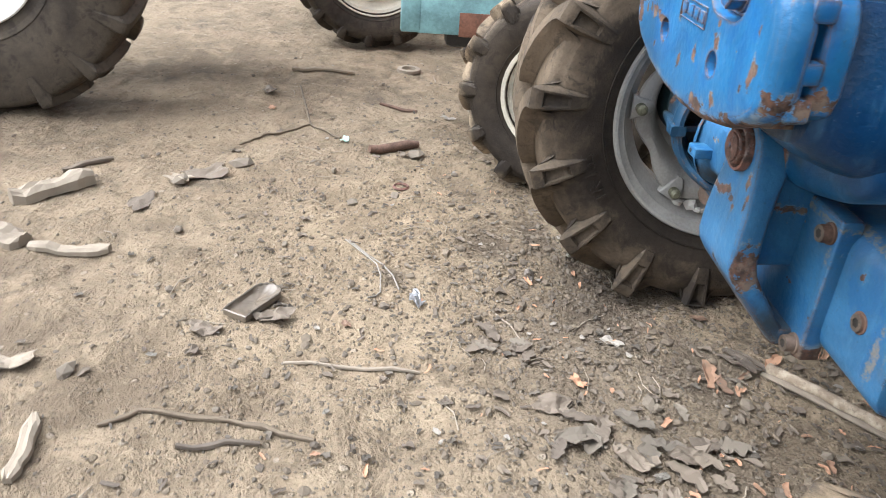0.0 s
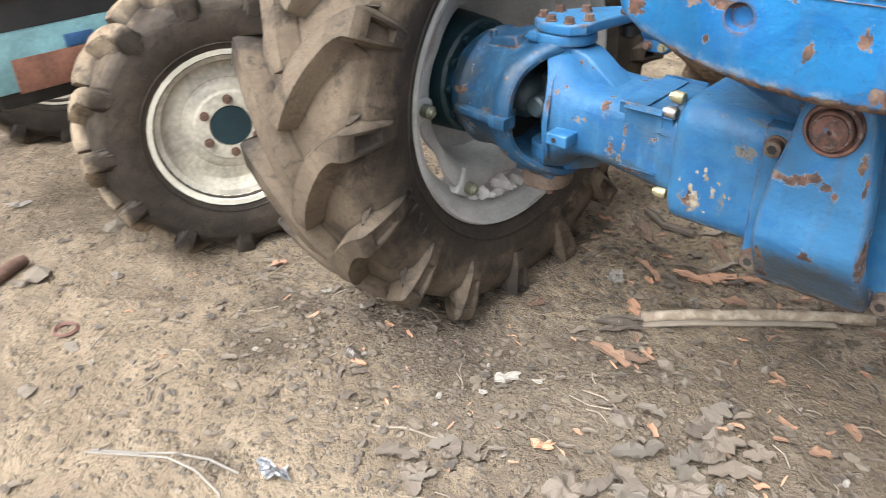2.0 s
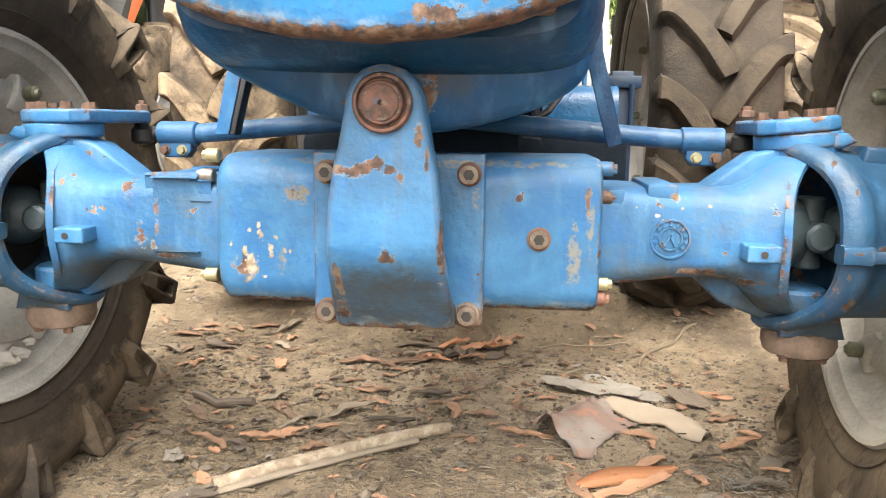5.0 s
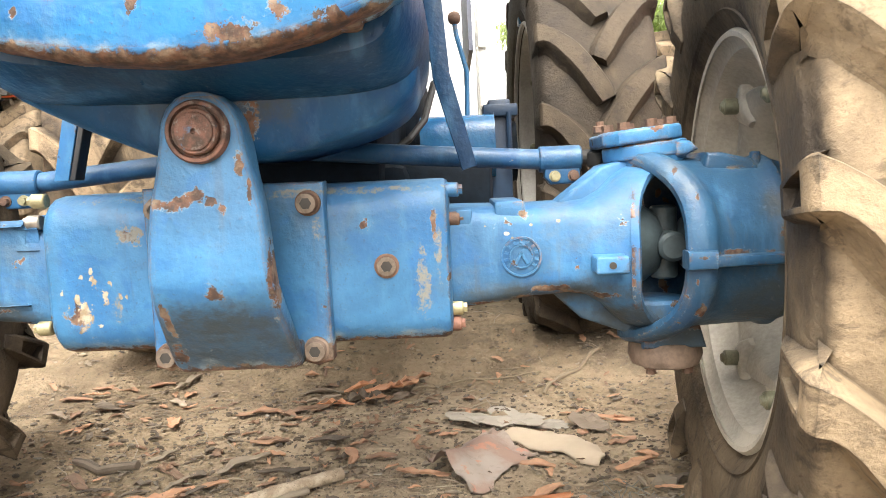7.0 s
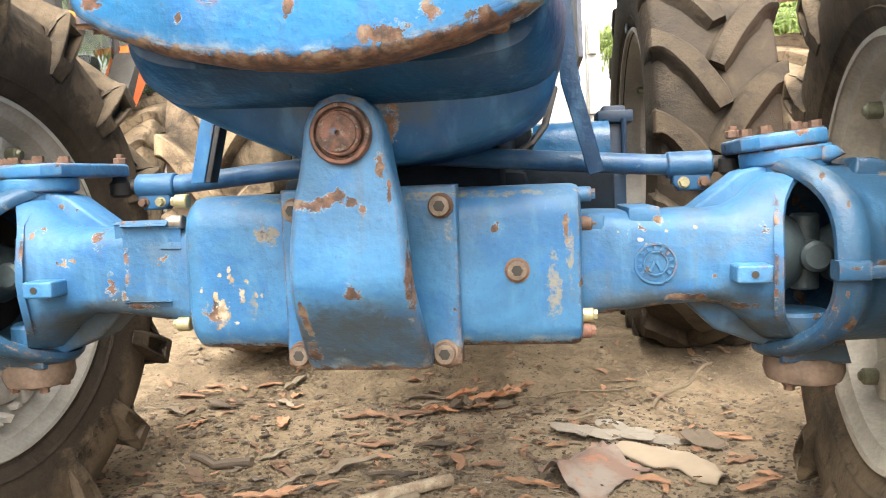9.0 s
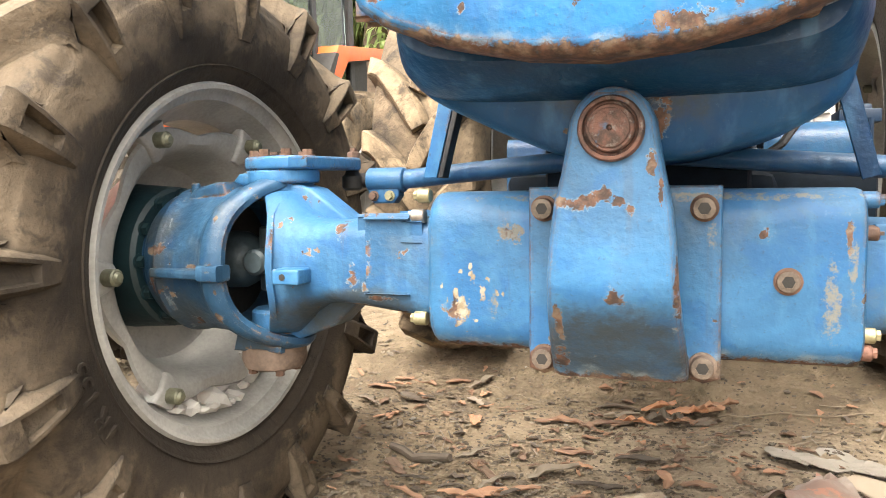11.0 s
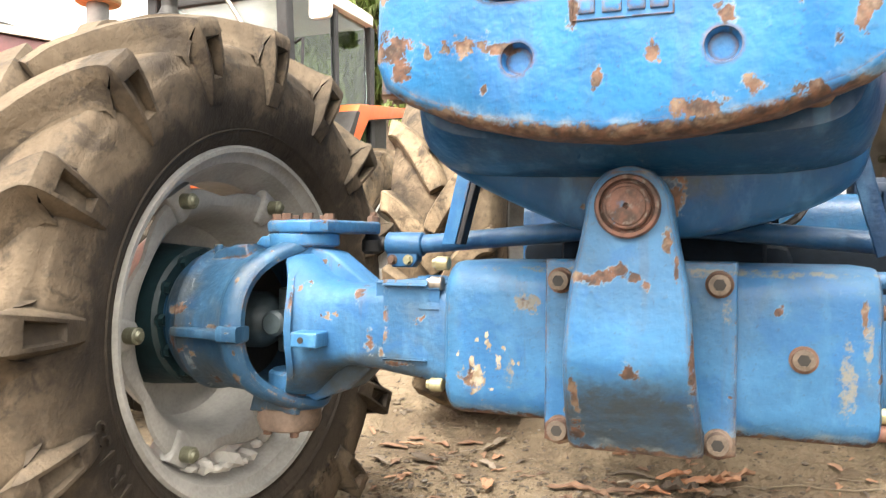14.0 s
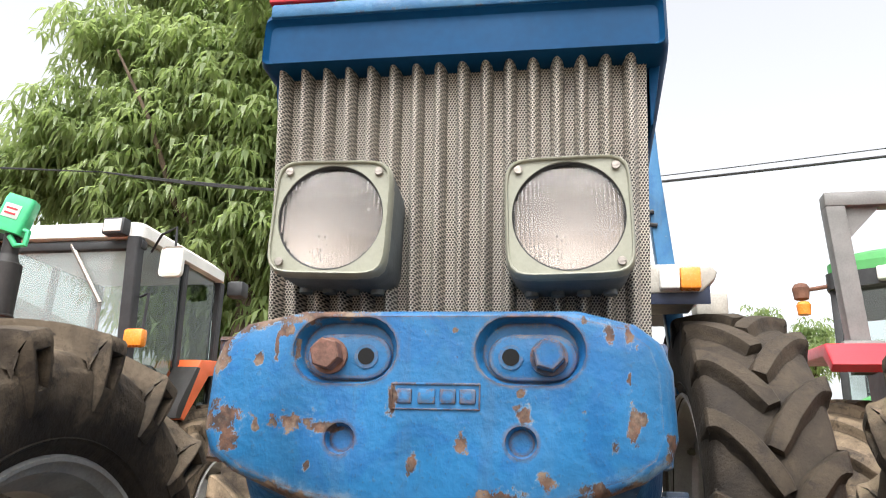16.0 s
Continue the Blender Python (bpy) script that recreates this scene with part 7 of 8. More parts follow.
def mango_tree():
    t = thing("mango_tree", "big leafy mango tree with hanging dark green leaves", "tree", pose(-4.3, 8.2, 0))
    bm = bmesh.new()
    tube(bm, [(0, 0, -0.1), (0.05, 0.1, 1.2), (-0.05, 0.1, 2.6), (0.0, 0.1, 3.6)], [0.30, 0.24, 0.21, 0.19], 14)
    limbs = [((0, 0.1, 3.4), (-1.2, 0.0, 4.6), (-2.8, -0.3, 5.6)), ((0, 0.1, 3.5), (0.6, -0.2, 5.0), (1.0, -0.4, 7.0)), ((0, 0.1, 3.2), (-0.8, -0.8, 4.4), (-1.6, -1.4, 6.4)), ((0, 0.1, 3.5), (-0.4, 0.5, 5.5), (-0.8, 0.4, 8.0)), ((0, 0.1, 3.3), (1.1, 0.2, 4.2), (2.0, 0.4, 5.4)), ((-1.2, 0, 4.6), (-2.2, 0.2, 4.7), (-3.6, 0.0, 4.9))]
    for a, b, c in limbs:
        tube(bm, [a, tuple((Vector(a) + Vector(b)) / 2 + Vector((0.05, 0, 0.1))), b, tuple((Vector(b) + Vector(c)) / 2 + Vector((0, 0.05, 0.12))), c], [0.085, 0.06, 0.045, 0.03, 0.015], 9)
    part("trunk", bm, M_BARKTREE, t)
    blobs = []
    g = random.Random(5)
    for bx, by, bz, br, k in ((-1.3, 0, 6.6, 1.9, 14), (0.3, 0, 7.2, 1.9, 14), (-2.8, -0.2, 5.9, 1.1, 6), (0.9, 0.1, 5.0, 1.2, 10), (-1.2, -0.4, 5.0, 1.3, 9), (-0.5, 0.3, 8.8, 1.5, 9), (0.6, 0.3, 4.0, 0.8, 5), (-0.3, 0.1, 4.3, 1.0, 9), (-1.2, 0.3, 3.5, 0.8, 8), (-0.2, 0.5, 3.2, 0.7, 7), (1.2, 0.4, 3.3, 0.8, 7), (-2.2, 0.3, 4.2, 0.9, 4), (1.6, 0.3, 6.2, 1.3, 10), (-3.2, 0, 5.3, 0.9, 5), (-1.6, 0.2, 8.4, 1.3, 7), (0.2, -0.2, 5.6, 1.4, 12), (1.0, 0.2, 4.2, 0.9, 8), (-0.6, 0.0, 6.0, 1.5, 12), (1.2, 0.2, 7.6, 1.4, 10), (0.9, 0.4, 2.9, 0.6, 5)):
        for _ in range(k):
            d = Vector((g.gauss(0, 1), g.gauss(0, 1), g.gauss(0, 1))).normalized() * br * g.uniform(0.35, 0.95)
            # the crown is open to the west near its top
            if bz + d.z * 0.8 > 6.4 and bx + d.x < -2.7 or bz + d.z * 0.8 > 5.6 and bx + d.x < -3.6:
                continue
            blobs.append((bx + d.x, by + d.y * 0.8, bz + d.z * 0.8, g.uniform(0.45, 0.85)))
    me = leaf_mass("crown", blobs, 20000, 0.295, 3, 1.15)
    ob = new("crown", me)
    ob.parent = t
    ob["label"] = "crown of long hanging leaves with gaps of sky"


mango_tree()


def far_trees(name, x, y, label, seed, n=12, h=3.0):
    t = thing(name, label, "tree", pose(x, y, 0))
    bm = bmesh.new()
    tube(bm, [(0, 0, 0), (0.05, 0, h * 0.5), (0, 0, h)], [0.22, 0.17, 0.08], 10)
    part("trunk", bm, M_BARKTREE, t)
    g = random.Random(seed)
    blobs = [(g.uniform(-1.8, 1.8), g.uniform(-1, 1), h + g.uniform(-0.7, 0.9), g.uniform(0.5, 0.9)) for _ in range(n)]
    ob = new("crown", leaf_mass("crown", blobs, 1800, 0.32, seed))
    ob.parent = t


far_trees("distant_tree", 6.2, 22.0, "distant rounded green tree behind the yard", 8, 14, 5.0)
far_trees("distant_tree", 3.4, 24.0, "distant low green tree behind the yard", 9, 10, 4.4)


def wire(name, pts, r, label):
    bm = bmesh.new()
    tube(bm, pts, r, 6)
    return solo(name, bm, M_BLACK, label, "cable", group="overhead cables")


def sag(a, b, drop, n=14):
    return [tuple(Vector(a).lerp(Vector(b), i / n) - Vector((0, 0, drop * 4 * (i / n) * (1 - i / n)))) for i in range(n + 1)]


for k in range(5):
    pts = [(-9.5, 6.0, 4.62 + 0.01 * k), (-5.3, 6.0, 4.27)] + sag((-5.2, 6.0, 4.265), (-0.2, 6.0, 3.66 + 0.06 * k), 0.05 + 0.03 * k, 10)
    wire("overhead_cable", pts, 0.007, "thin black overhead cable strung past the tree")
wire("overhead_cable", sag((-0.6, 6.0, 3.76), (9.0, 6.2, 4.72), 0.06), 0.013, "thick twisted black overhead cable")
wire("overhead_cable", sag((-0.6, 6.0, 3.80), (9.0, 6.2, 4.82), 0.04), 0.005, "thin black overhead cable above the yard")


def back_wall():
    bm = bmesh.new()
    box(bm, -9.0, -1.0, 11.0, 11.2, 0, 3.0, 0.01)
    solo("wall_back", bm, M_WALL, "stained pale concrete yard wall", "wall", kind="structure")
    bm = bmesh.new()
    box(bm, -16, -9.0, 4.0, 11.0, 0, 3.4, 0.02)
    shed = thing("shed", "low shed with dark grey sheet roof", "building")
    part("shed_wall", bm, M_WALL, shed)
    bm = bmesh.new()
    slab(bm, [(-16.5, 5.6), (-8.6, 3.5), (-8.6, 3.4), (-16.5, 5.4)], 3.6, 11.4)
    part("shed_roof", bm, M_ROOF, shed)


back_wall()


def maroon_trailer():
    """Dark maroon covered trailer with a pale rail, far along the row."""
    t = thing("maroon_trailer", "dark maroon covered trailer with pale top rail", "trailer", pose(-5.1, 4.3, 0, 0, 0, 12))
    bm = bmesh.new()
    slab(bm, [(-1.4, 0.6), (0.9, 0.6), (0.9, 2.18), (-1.4, 2.62)], -0.7, 0.9, bevel=0.02)
    part("trailer_body", bm, M_MAROON, t)
    bm = bmesh.new()
    slab(bm, [(-1.42, 2.63), (0.92, 2.19), (0.92, 2.25), (-1.42, 2.70)], -0.74, 0.94)
    part("top_rail", bm, M_RIM_PALE, t, "pale metal top rail")
    for s in (-1, 1):
        bm = bmesh.new()
        lathe(bm, [(-0.1, 0.0), (-0.1, 0.40), (-0.06, 0.44), (0.06, 0.44), (0.1, 0.40), (0.1, 0.0)], "x", 28, (s * 0.7 - 0.2, 0.1, 0.43))
        part("trailer_wheel", bm, M_TYRE_B, t)


maroon_trailer()

# ---- litter on the earth ----


def on(x, y, lift=0.0):
    return Vector((x, y, ground_height(x, y) + lift))


def strip_mesh(bm, p, q, width, rng, thick=0.003, curl=0.25, n=7):
    """A torn strip of bark or leaf: bent, cupped and ragged, with thickness."""
    p, q = Vector(p), Vector(q)
    d = q - p
    side = Vector((-d.y, d.x, 0)).normalized()
    bow = rng.uniform(-0.12, 0.12) * d.length
    rows_t = []
    for i in range(n):
        t = i / (n - 1)
        c = p.lerp(q, t) + side * bow * math.sin(math.pi * t)
        c.z += 0.006 + 0.02 * d.length * math.sin(math.pi * t) * rng.uniform(0.3, 1.6)
        w = width * (0.15 + 0.85 * math.sin(math.pi * (0.10 + 0.8 * t)) ** 0.8) * rng.uniform(0.55, 1.25) / 2
        c = c + side * width * rng.uniform(-0.12, 0.12)
        cup = curl * w * rng.uniform(-0.2, 1.3)
        rows_t.append([c - side * w + Vector((0, 0, cup)), c - side * w * 0.4, c + side * w * 0.4, c + side * w + Vector((0, 0, cup * 0.8))])
    vt = [[bm.verts.new(v + Vector((0, 0, thick))) for v in r] for r in rows_t]
    vb = [[bm.verts.new(v) for v in r] for r in rows_t]
    for g in (vt, vb):
        for a, b in zip(g, g[1:]):
            for i in range(3):
                bm.faces.new((a[i], a[i + 1], b[i + 1], b[i]))
    for k in range(n - 1):
        for i in (0, 3):
            bm.faces.new((vt[k][i], vt[k + 1][i], vb[k + 1][i], vb[k][i]))
    for k in (0, n - 1):
        for i in range(3):
            bm.faces.new((vt[k][i], vt[k][i + 1], vb[k][i + 1], vb[k][i]))


def sheet_mesh(bm, c, size, rng, ratio=0.7, crumple=0.16, thick=0.002, sides=13):
    """A ragged crumpled sheet, thicker than paper, with folds that run across it."""
    sides = max(sides, 18) if size > 0.05 else sides
    a0, seed = rng.uniform(0, 6.28), Vector((rng.uniform(0, 50), rng.uniform(0, 50), rng.uniform(0, 50)))
    rot = Matrix.Rotation(a0, 3, "Z")
    fx, fk = rng.uniform(-0.2, 0.2), rng.uniform(0.3, 0.9)
    rows = []
    for f in (0.06, 0.35, 0.65, 0.88, 1.0):
        row = []
        for i in range(sides):
            a = 2 * math.pi * i / sides
            d = Vector((math.cos(a), math.sin(a), 0))
            box_r = 1 / max(abs(d.x), abs(d.y), 0.001) ** 0.6
            r = size / 2 * f * box_r * (0.86 + 0.42 * noise.noise(d * 1.3 + seed) + (0.38 * noise.noise(d * 5.0 + seed) if f > 0.8 else 0))
            p = Vector((d.x * r, d.y * r * ratio, 0))
            z = abs(noise.noise(p * (2.6 / size) + seed)) + 0.5 * noise.noise(p * (6.0 / size) + seed) + fk * abs(p.x / size - fx)
            p.z = 0.005 + max(0.0, size * crumple * z)
            row.append(Vector(c) + rot @ p)
        rows.append(row)
    top = [[bm.verts.new(v + Vector((0, 0, thick))) for v in r] for r in rows]
    bot = [[bm.verts.new(v) for v in r] for r in rows]
    for g in (top, bot):
        bm.faces.new(g[0])
        for a, b in zip(g, g[1:]):
            for i in range(sides):
                j = (i + 1) % sides
                bm.faces.new((a[i], a[j], b[j], b[i]))
    for i in range(sides):
        j = (i + 1) % sides
        bm.faces.new((top[-1][i], top[-1][j], bot[-1][j], bot[-1][i]))


lr = random.Random(21)

# orange-brown bark strips, ends as (x, y)
BARK = [(-0.286, 1.459, -0.133, 1.601), (-0.471, 1.443, -0.31, 1.438), (-1.187, 1.628, -1.075, 1.641), (-1.121, 1.744, -0.939, 1.719), (-0.912, 1.759, -0.818, 1.781), (-0.356, 1.206, -0.242, 1.232), (-0.544, 1.001, -0.442, 0.914), (-0.49, 0.741, -0.394, 0.874), (-0.394, 0.874, -0.312, 0.875)]
BARK += [(-0.565, 0.544, -0.49, 0.475), (-0.548, 0.311, -0.418, 0.29), (-0.471, 0.327, -0.394, 0.344), (-0.37, 0.699, -0.303, 0.731), (-0.938, 1.285, -0.942, 1.378), (-0.044, 1.112, -0.008, 1.009), (0.023, 1.052, 0.112, 1.036), (-0.168, 1.184, -0.066, 1.186), (-0.795, 0.984, -0.704, 0.892)]
BARK += [(0.359, 0.551, 0.536, 0.674), (0.315, 0.673, 0.345, 0.538), (0.435, 0.92, 0.538, 0.899), (0.413, 0.489, 0.46, 0.513), (0.577, 0.682, 0.608, 0.614), (0.695, 1.035, 0.777, 1.062), (0.653, 1.262, 0.806, 1.241), (0.758, 0.975, 0.806, 0.929), (0.463, 0.74, 0.542, 0.781)]
for x0, y0, x1, y1 in BARK:
    bm = bmesh.new()
    ln = math.hypot(x1 - x0, y1 - y0)
    strip_mesh(bm, on(x0, y0), on(x1, y1), min(0.055, 0.02 + 0.16 * ln), lr, curl=0.45)
    solo("bark_strip", bm, M_BARK, "torn orange-brown bark strip lying on the dirt", "bark", group="bark strips", smooth=False)
for x0, y0, x1, y1, w in ((-0.58, 0.375, -0.475, 0.45, 0.030), (-0.565, 0.40, -0.48, 0.465, 0.022), (-0.55, 0.345, -0.465, 0.435, 0.026)):
    bm = bmesh.new()
    strip_mesh(bm, on(x0, y0, 0.004), on(x1, y1, 0.012), w, lr, 0.002, curl=0.7, n=8)
    solo("curled_bark", bm, M_LEAFDRY, "grey-brown curled bark at the end of the stick", "bark", group="curled bark", smooth=False)

# more torn bark heaped behind the stick and beside it
hr = random.Random(77)
for cx, cy, sx, sy, count in ((-0.98, 1.62, 0.16, 0.10, 7), (-0.52, 0.80, 0.10, 0.09, 8), (-0.30, 1.05, 0.30, 0.10, 6), (0.62, 0.78, 0.12, 0.08, 5)):
    for _ in range(count):
        x, y, a, ln = cx + hr.gauss(0, sx), cy + hr.gauss(0, sy), hr.gauss(0, 0.8), hr.uniform(0.05, 0.16)
        bm = bmesh.new()
        strip_mesh(bm, on(x, y, hr.uniform(0, 0.01)), on(x + ln * math.cos(a), y + ln * math.sin(a), hr.uniform(0, 0.014)), ln * hr.uniform(0.16, 0.36), hr, 0.002, hr.uniform(0.3, 0.9), 8)
        mat, lab = hr.choice(((M_BARK, "torn orange-brown bark strip lying on the dirt"), (M_LEAFDRY, "weathered grey-brown bark strip on the dirt"), (M_PALE, "pale tan splinter of bark on the dirt")))
        solo("bark_strip", bm, mat, lab, "bark", group="bark strips", smooth=False)

# a heap of broad torn bark under the axle
for x, y, a, ln, w, mat in ((-0.02, 1.66, 0.15, 0.17, 0.075, M_CURL), (0.04, 1.71, -0.2, 0.15, 0.070, M_BARK), (-0.06, 1.60, 0.5, 0.13, 0.085, M_LEAFDRY), (-0.16, 1.53, -0.1, 0.14, 0.035, M_CURL), (-0.10, 1.71, 0.3, 0.12, 0.050, M_CURL), (0.06, 1.63, 0.9, 0.11, 0.060, M_LEAFDRY), (-0.21, 1.60, 0.2, 0.12, 0.028, M_PALE), (0.10, 1.74, 0.1, 0.12, 0.055, M_BARK), (-0.03, 1.56, -0.5, 0.10, 0.045, M_BARK), (-0.24, 1.70, 0.0, 0.16, 0.030, M_LEAFDRY)):
    bm = bmesh.new()
    strip_mesh(bm, on(x - ln / 2 * math.cos(a), y - ln / 2 * math.sin(a), hr.uniform(0.0, 0.012)), on(x + ln / 2 * math.cos(a), y + ln / 2 * math.sin(a), hr.uniform(0.0, 0.03)), w, hr, 0.003, 0.6, 9)
    solo("bark_piece", bm, mat, "broad torn bark piece curled on the dirt", "bark", group="heap of broad bark", smooth=False)

# the pale stick and other wood


def wood(name, pts, r, material, label, seg=10, ragged=0.12):
    bm = bmesh.new()
    rng = random.Random(len(pts) * 13 + int(abs(pts[0][0]) * 1000))
    full = []
    for a, b in zip(pts, pts[1:]):
        for i in range(5):
            t = i / 5
            full.append((a[0] + (b[0] - a[0]) * t, a[1] + (b[1] - a[1]) * t))
    full.append(pts[-1])
    rr = [r * rng.uniform(1 - ragged, 1 + ragged) for _ in full]
    rr[0] *= 0.8
    rr[-1] *= 0.75
    tube(bm, [on(x, y, r * 0.9 + rng.uniform(0, r * 0.25)) for x, y in full], rr, seg)
    return solo(name, bm, material, label, "wood")


wood("thin_board", [(-0.814, 1.041), (-0.603, 0.988)], 0.014, M_LEAFDRY, "weathered grey strip of wood")
wood("dark_twig", [(0.558, 1.555), (0.62, 1.69), (0.68, 1.73), (0.807, 1.896)], 0.007, M_TWIG, "thin crooked dark twig", 6)
wood("thin_root", [(0.087, 1.703), (0.3, 1.73), (0.563, 1.73)], 0.004, M_TWIG, "thin brown root on the dirt", 6)
wood("straw", [(-0.13, 0.179), (0.009, 0.12)], 0.004, M_BARK, "orange dry plant stalk", 6)
wood("straw", [(0.576, 0.233), (0.618, 0.136)], 0.003, M_PALE, "yellow dry plant stalk", 6)
wood("straw", [(-0.772, -0.293), (-0.68, -0.25), (-0.585, -0.204)], 0.003, M_PALE, "pale dry plant stalk", 6)
wood("thin_rod", [(-0.436, -0.906), (-0.429, -0.526)], 0.006, M_PALE, "straight pale dry reed", 6)
wood("iron_pipe", [(-2.028, -0.795), (-2.115, -0.575)], 0.022, M_RUST, "short dark rusty iron pipe", 14, 0.02)
wood("iron_rod", [(-2.731, -0.796), (-2.634, -0.594)], 0.009, M_RUST, "thin dark iron rod", 8, 0.02)
wood("dark_twig", [(-3.284, -1.36), (-3.257, -0.982)], 0.012, M_TWIG, "long dark crooked twig", 6)
wood("rope", [(-2.938, -1.257), (-2.62, -1.18), (-2.379, -1.119), (-2.25, -1.04), (-2.167, -0.944)], 0.006, M_TWIG, "frayed brown rope end", 6)
wood("rope", [(-2.367, -1.119), (-2.2, -1.26), (-2.095, -1.335), (-2.041, -1.393)], 0.006, M_TWIG, "frayed dark rope end", 6)
wood("branch", [(-0.146, -1.302), (-0.191, -1.215), (-0.181, -0.993), (-0.119, -0.773)], 0.007, M_TWIG, "thin peeling orange-brown branch", 8, 0.3)
wood("branch", [(-0.085, -1.096), (-0.107, -0.902)], 0.008, M_LEAFDRY, "thin broken grey branch", 6, 0.3)
wood("stick", [(-1.606, -2.006), (-1.756, -1.858)], 0.012, M_LEAFDRY, "thin brown weathered stick", 8)


def board(name, a, b, width, thick, material, label, seed):
    """A weathered split board with ragged ends and edges."""
    rng = random.Random(seed)
    d = Vector((b[0] - a[0], b[1] - a[1], 0))
    side = Vector((-d.y, d.x, 0)).normalized()
    n = 9
    rows = []
    for i in range(n):
        t = i / (n - 1)
        c = on(a[0] + d.x * t, a[1] + d.y * t, 0.004)
        taper = 0.55 if i in (0, n - 1) else 1.0
        l, r = width / 2 * taper * rng.uniform(0.8, 1.1), width / 2 * taper * rng.uniform(0.8, 1.1)
        h = thick * rng.uniform(0.8, 1.15)
        prof = [(-l, 0.0), (-l * 0.96, h * 0.7), (-l * 0.5, h * rng.uniform(0.9, 1.15)), (0.0, h * rng.uniform(0.75, 1.1)), (r * 0.5, h * rng.uniform(0.9, 1.15)), (r * 0.97, h * 0.6), (r, 0.0)]
        rows.append([c + side * u + Vector((0, 0, v)) for u, v in prof])
    bm = bmesh.new()
    rings(bm, rows)
    return solo(name, bm, material, label, "wood", smooth=False)


board("split_log", (-1.30, -2.06), (-1.519, -1.846), 0.085, 0.055, M_PALE, "weathered pale split log on dirt", 1)
board("plank", (-0.966, -1.841), (-0.975, -1.578), 0.055, 0.022, M_PALE, "pale broken wooden slat on dirt", 2)
board("plank", (-1.052, -2.02), (-1.002, -1.871), 0.10, 0.035, M_PALE, "pale broken board end on dirt", 3)
board("plank", (0.057, -1.416), (-0.162, -1.455), 0.04, 0.02, M_PALE, "short pale wooden slat on dirt", 4)


def split_stick():
    """Pale stick, split lengthwise: a round half and a thinner strip below it."""
    line = [(-0.498, 0.478), (-0.40, 0.572), (-0.301, 0.655), (-0.22, 0.722), (-0.15, 0.775), (-0.08, 0.824), (-0.01, 0.868)]
    bm = bmesh.new()
    rng = random.Random(9)
    full = []
    for a, b in zip(line, line[1:]):
        full += [(a[0] + (b[0] - a[0]) * k / 4, a[1] + (b[1] - a[1]) * k / 4) for k in range(4)]
    rows = []
    for i, (x, y) in enumerate(full + [line[-1]]):
        w = 0.0185 * (1 - 0.12 * i / len(full)) * rng.uniform(0.93, 1.06)
        k = i / len(full)
        c = on(*line[0], 0.016).lerp(on(*line[-1], 0.016), k)
        c = Vector((x, y, c.z))
        rows.append([c + Vector((-0.62, 0.78, 0)) * w * math.cos(a) + Vector((0, 0, 1)) * (w * 0.95 * math.sin(a) + rng.uniform(-0.0008, 0.0008)) for a in (2 * math.pi * k / 14 for k in range(14))])
    rings(bm, rows)
    st = solo("stick", bm, M_STICK, "pale barked stick split along one side", "wood")
    bm = bmesh.new()
    rows = []
    for i, (x, y) in enumerate(full[:20]):
        c = on(*line[0], 0.002).lerp(on(*line[-1], 0.002), i / len(full))
        c = Vector((x + 0.016, y - 0.020, c.z))
        w = 0.008 * rng.uniform(0.8, 1.15)
        rows.append([c + Vector((-0.62, 0.78, 0)) * w * math.cos(a) * 1.3 + Vector((0, 0, 1)) * w * (0.8 + math.sin(a)) for a in (2 * math.pi * k / 8 for k in range(8))])
    rings(bm, rows)
    part("split_strip", bm, M_PALE, st, "thin strip split from the stick")


split_stick()
# curled dead leaves in loose heaps
rn = random.Random(40)
for cx, cy, sx, sy, count in ((-0.15, 0.12, 0.08, 0.06, 6), (-0.22, -0.08, 0.10, 0.08, 6), (-0.05, 0.02, 0.07, 0.06, 5), (0.57, 0.49, 0.07, 0.04, 8), (-0.58, -0.27, 0.05, 0.05, 3), (-0.45, -0.22, 0.08, 0.05, 2)):
    for _ in range(count):
        x, y, a, ln = cx + rn.gauss(0, sx), cy + rn.gauss(0, sy), rn.uniform(0, 6.28), rn.uniform(0.05, 0.12)
        bm = bmesh.new()
        lift = rn.uniform(0, 0.012)
        strip_mesh(bm, on(x, y, lift), on(x + ln * math.cos(a), y + ln * math.sin(a), rn.uniform(0, 0.012)), ln * rn.uniform(0.35, 0.65), rn, 0.0012, rn.uniform(0.15, 0.6), 9)
        solo("dead_leaf", bm, rn.choice((M_LEAFDRY, M_LEAFDRY, M_LEAFPALE)), "curled grey-brown dead leaf on dirt", "leaf", group="dead leaves", smooth=False)
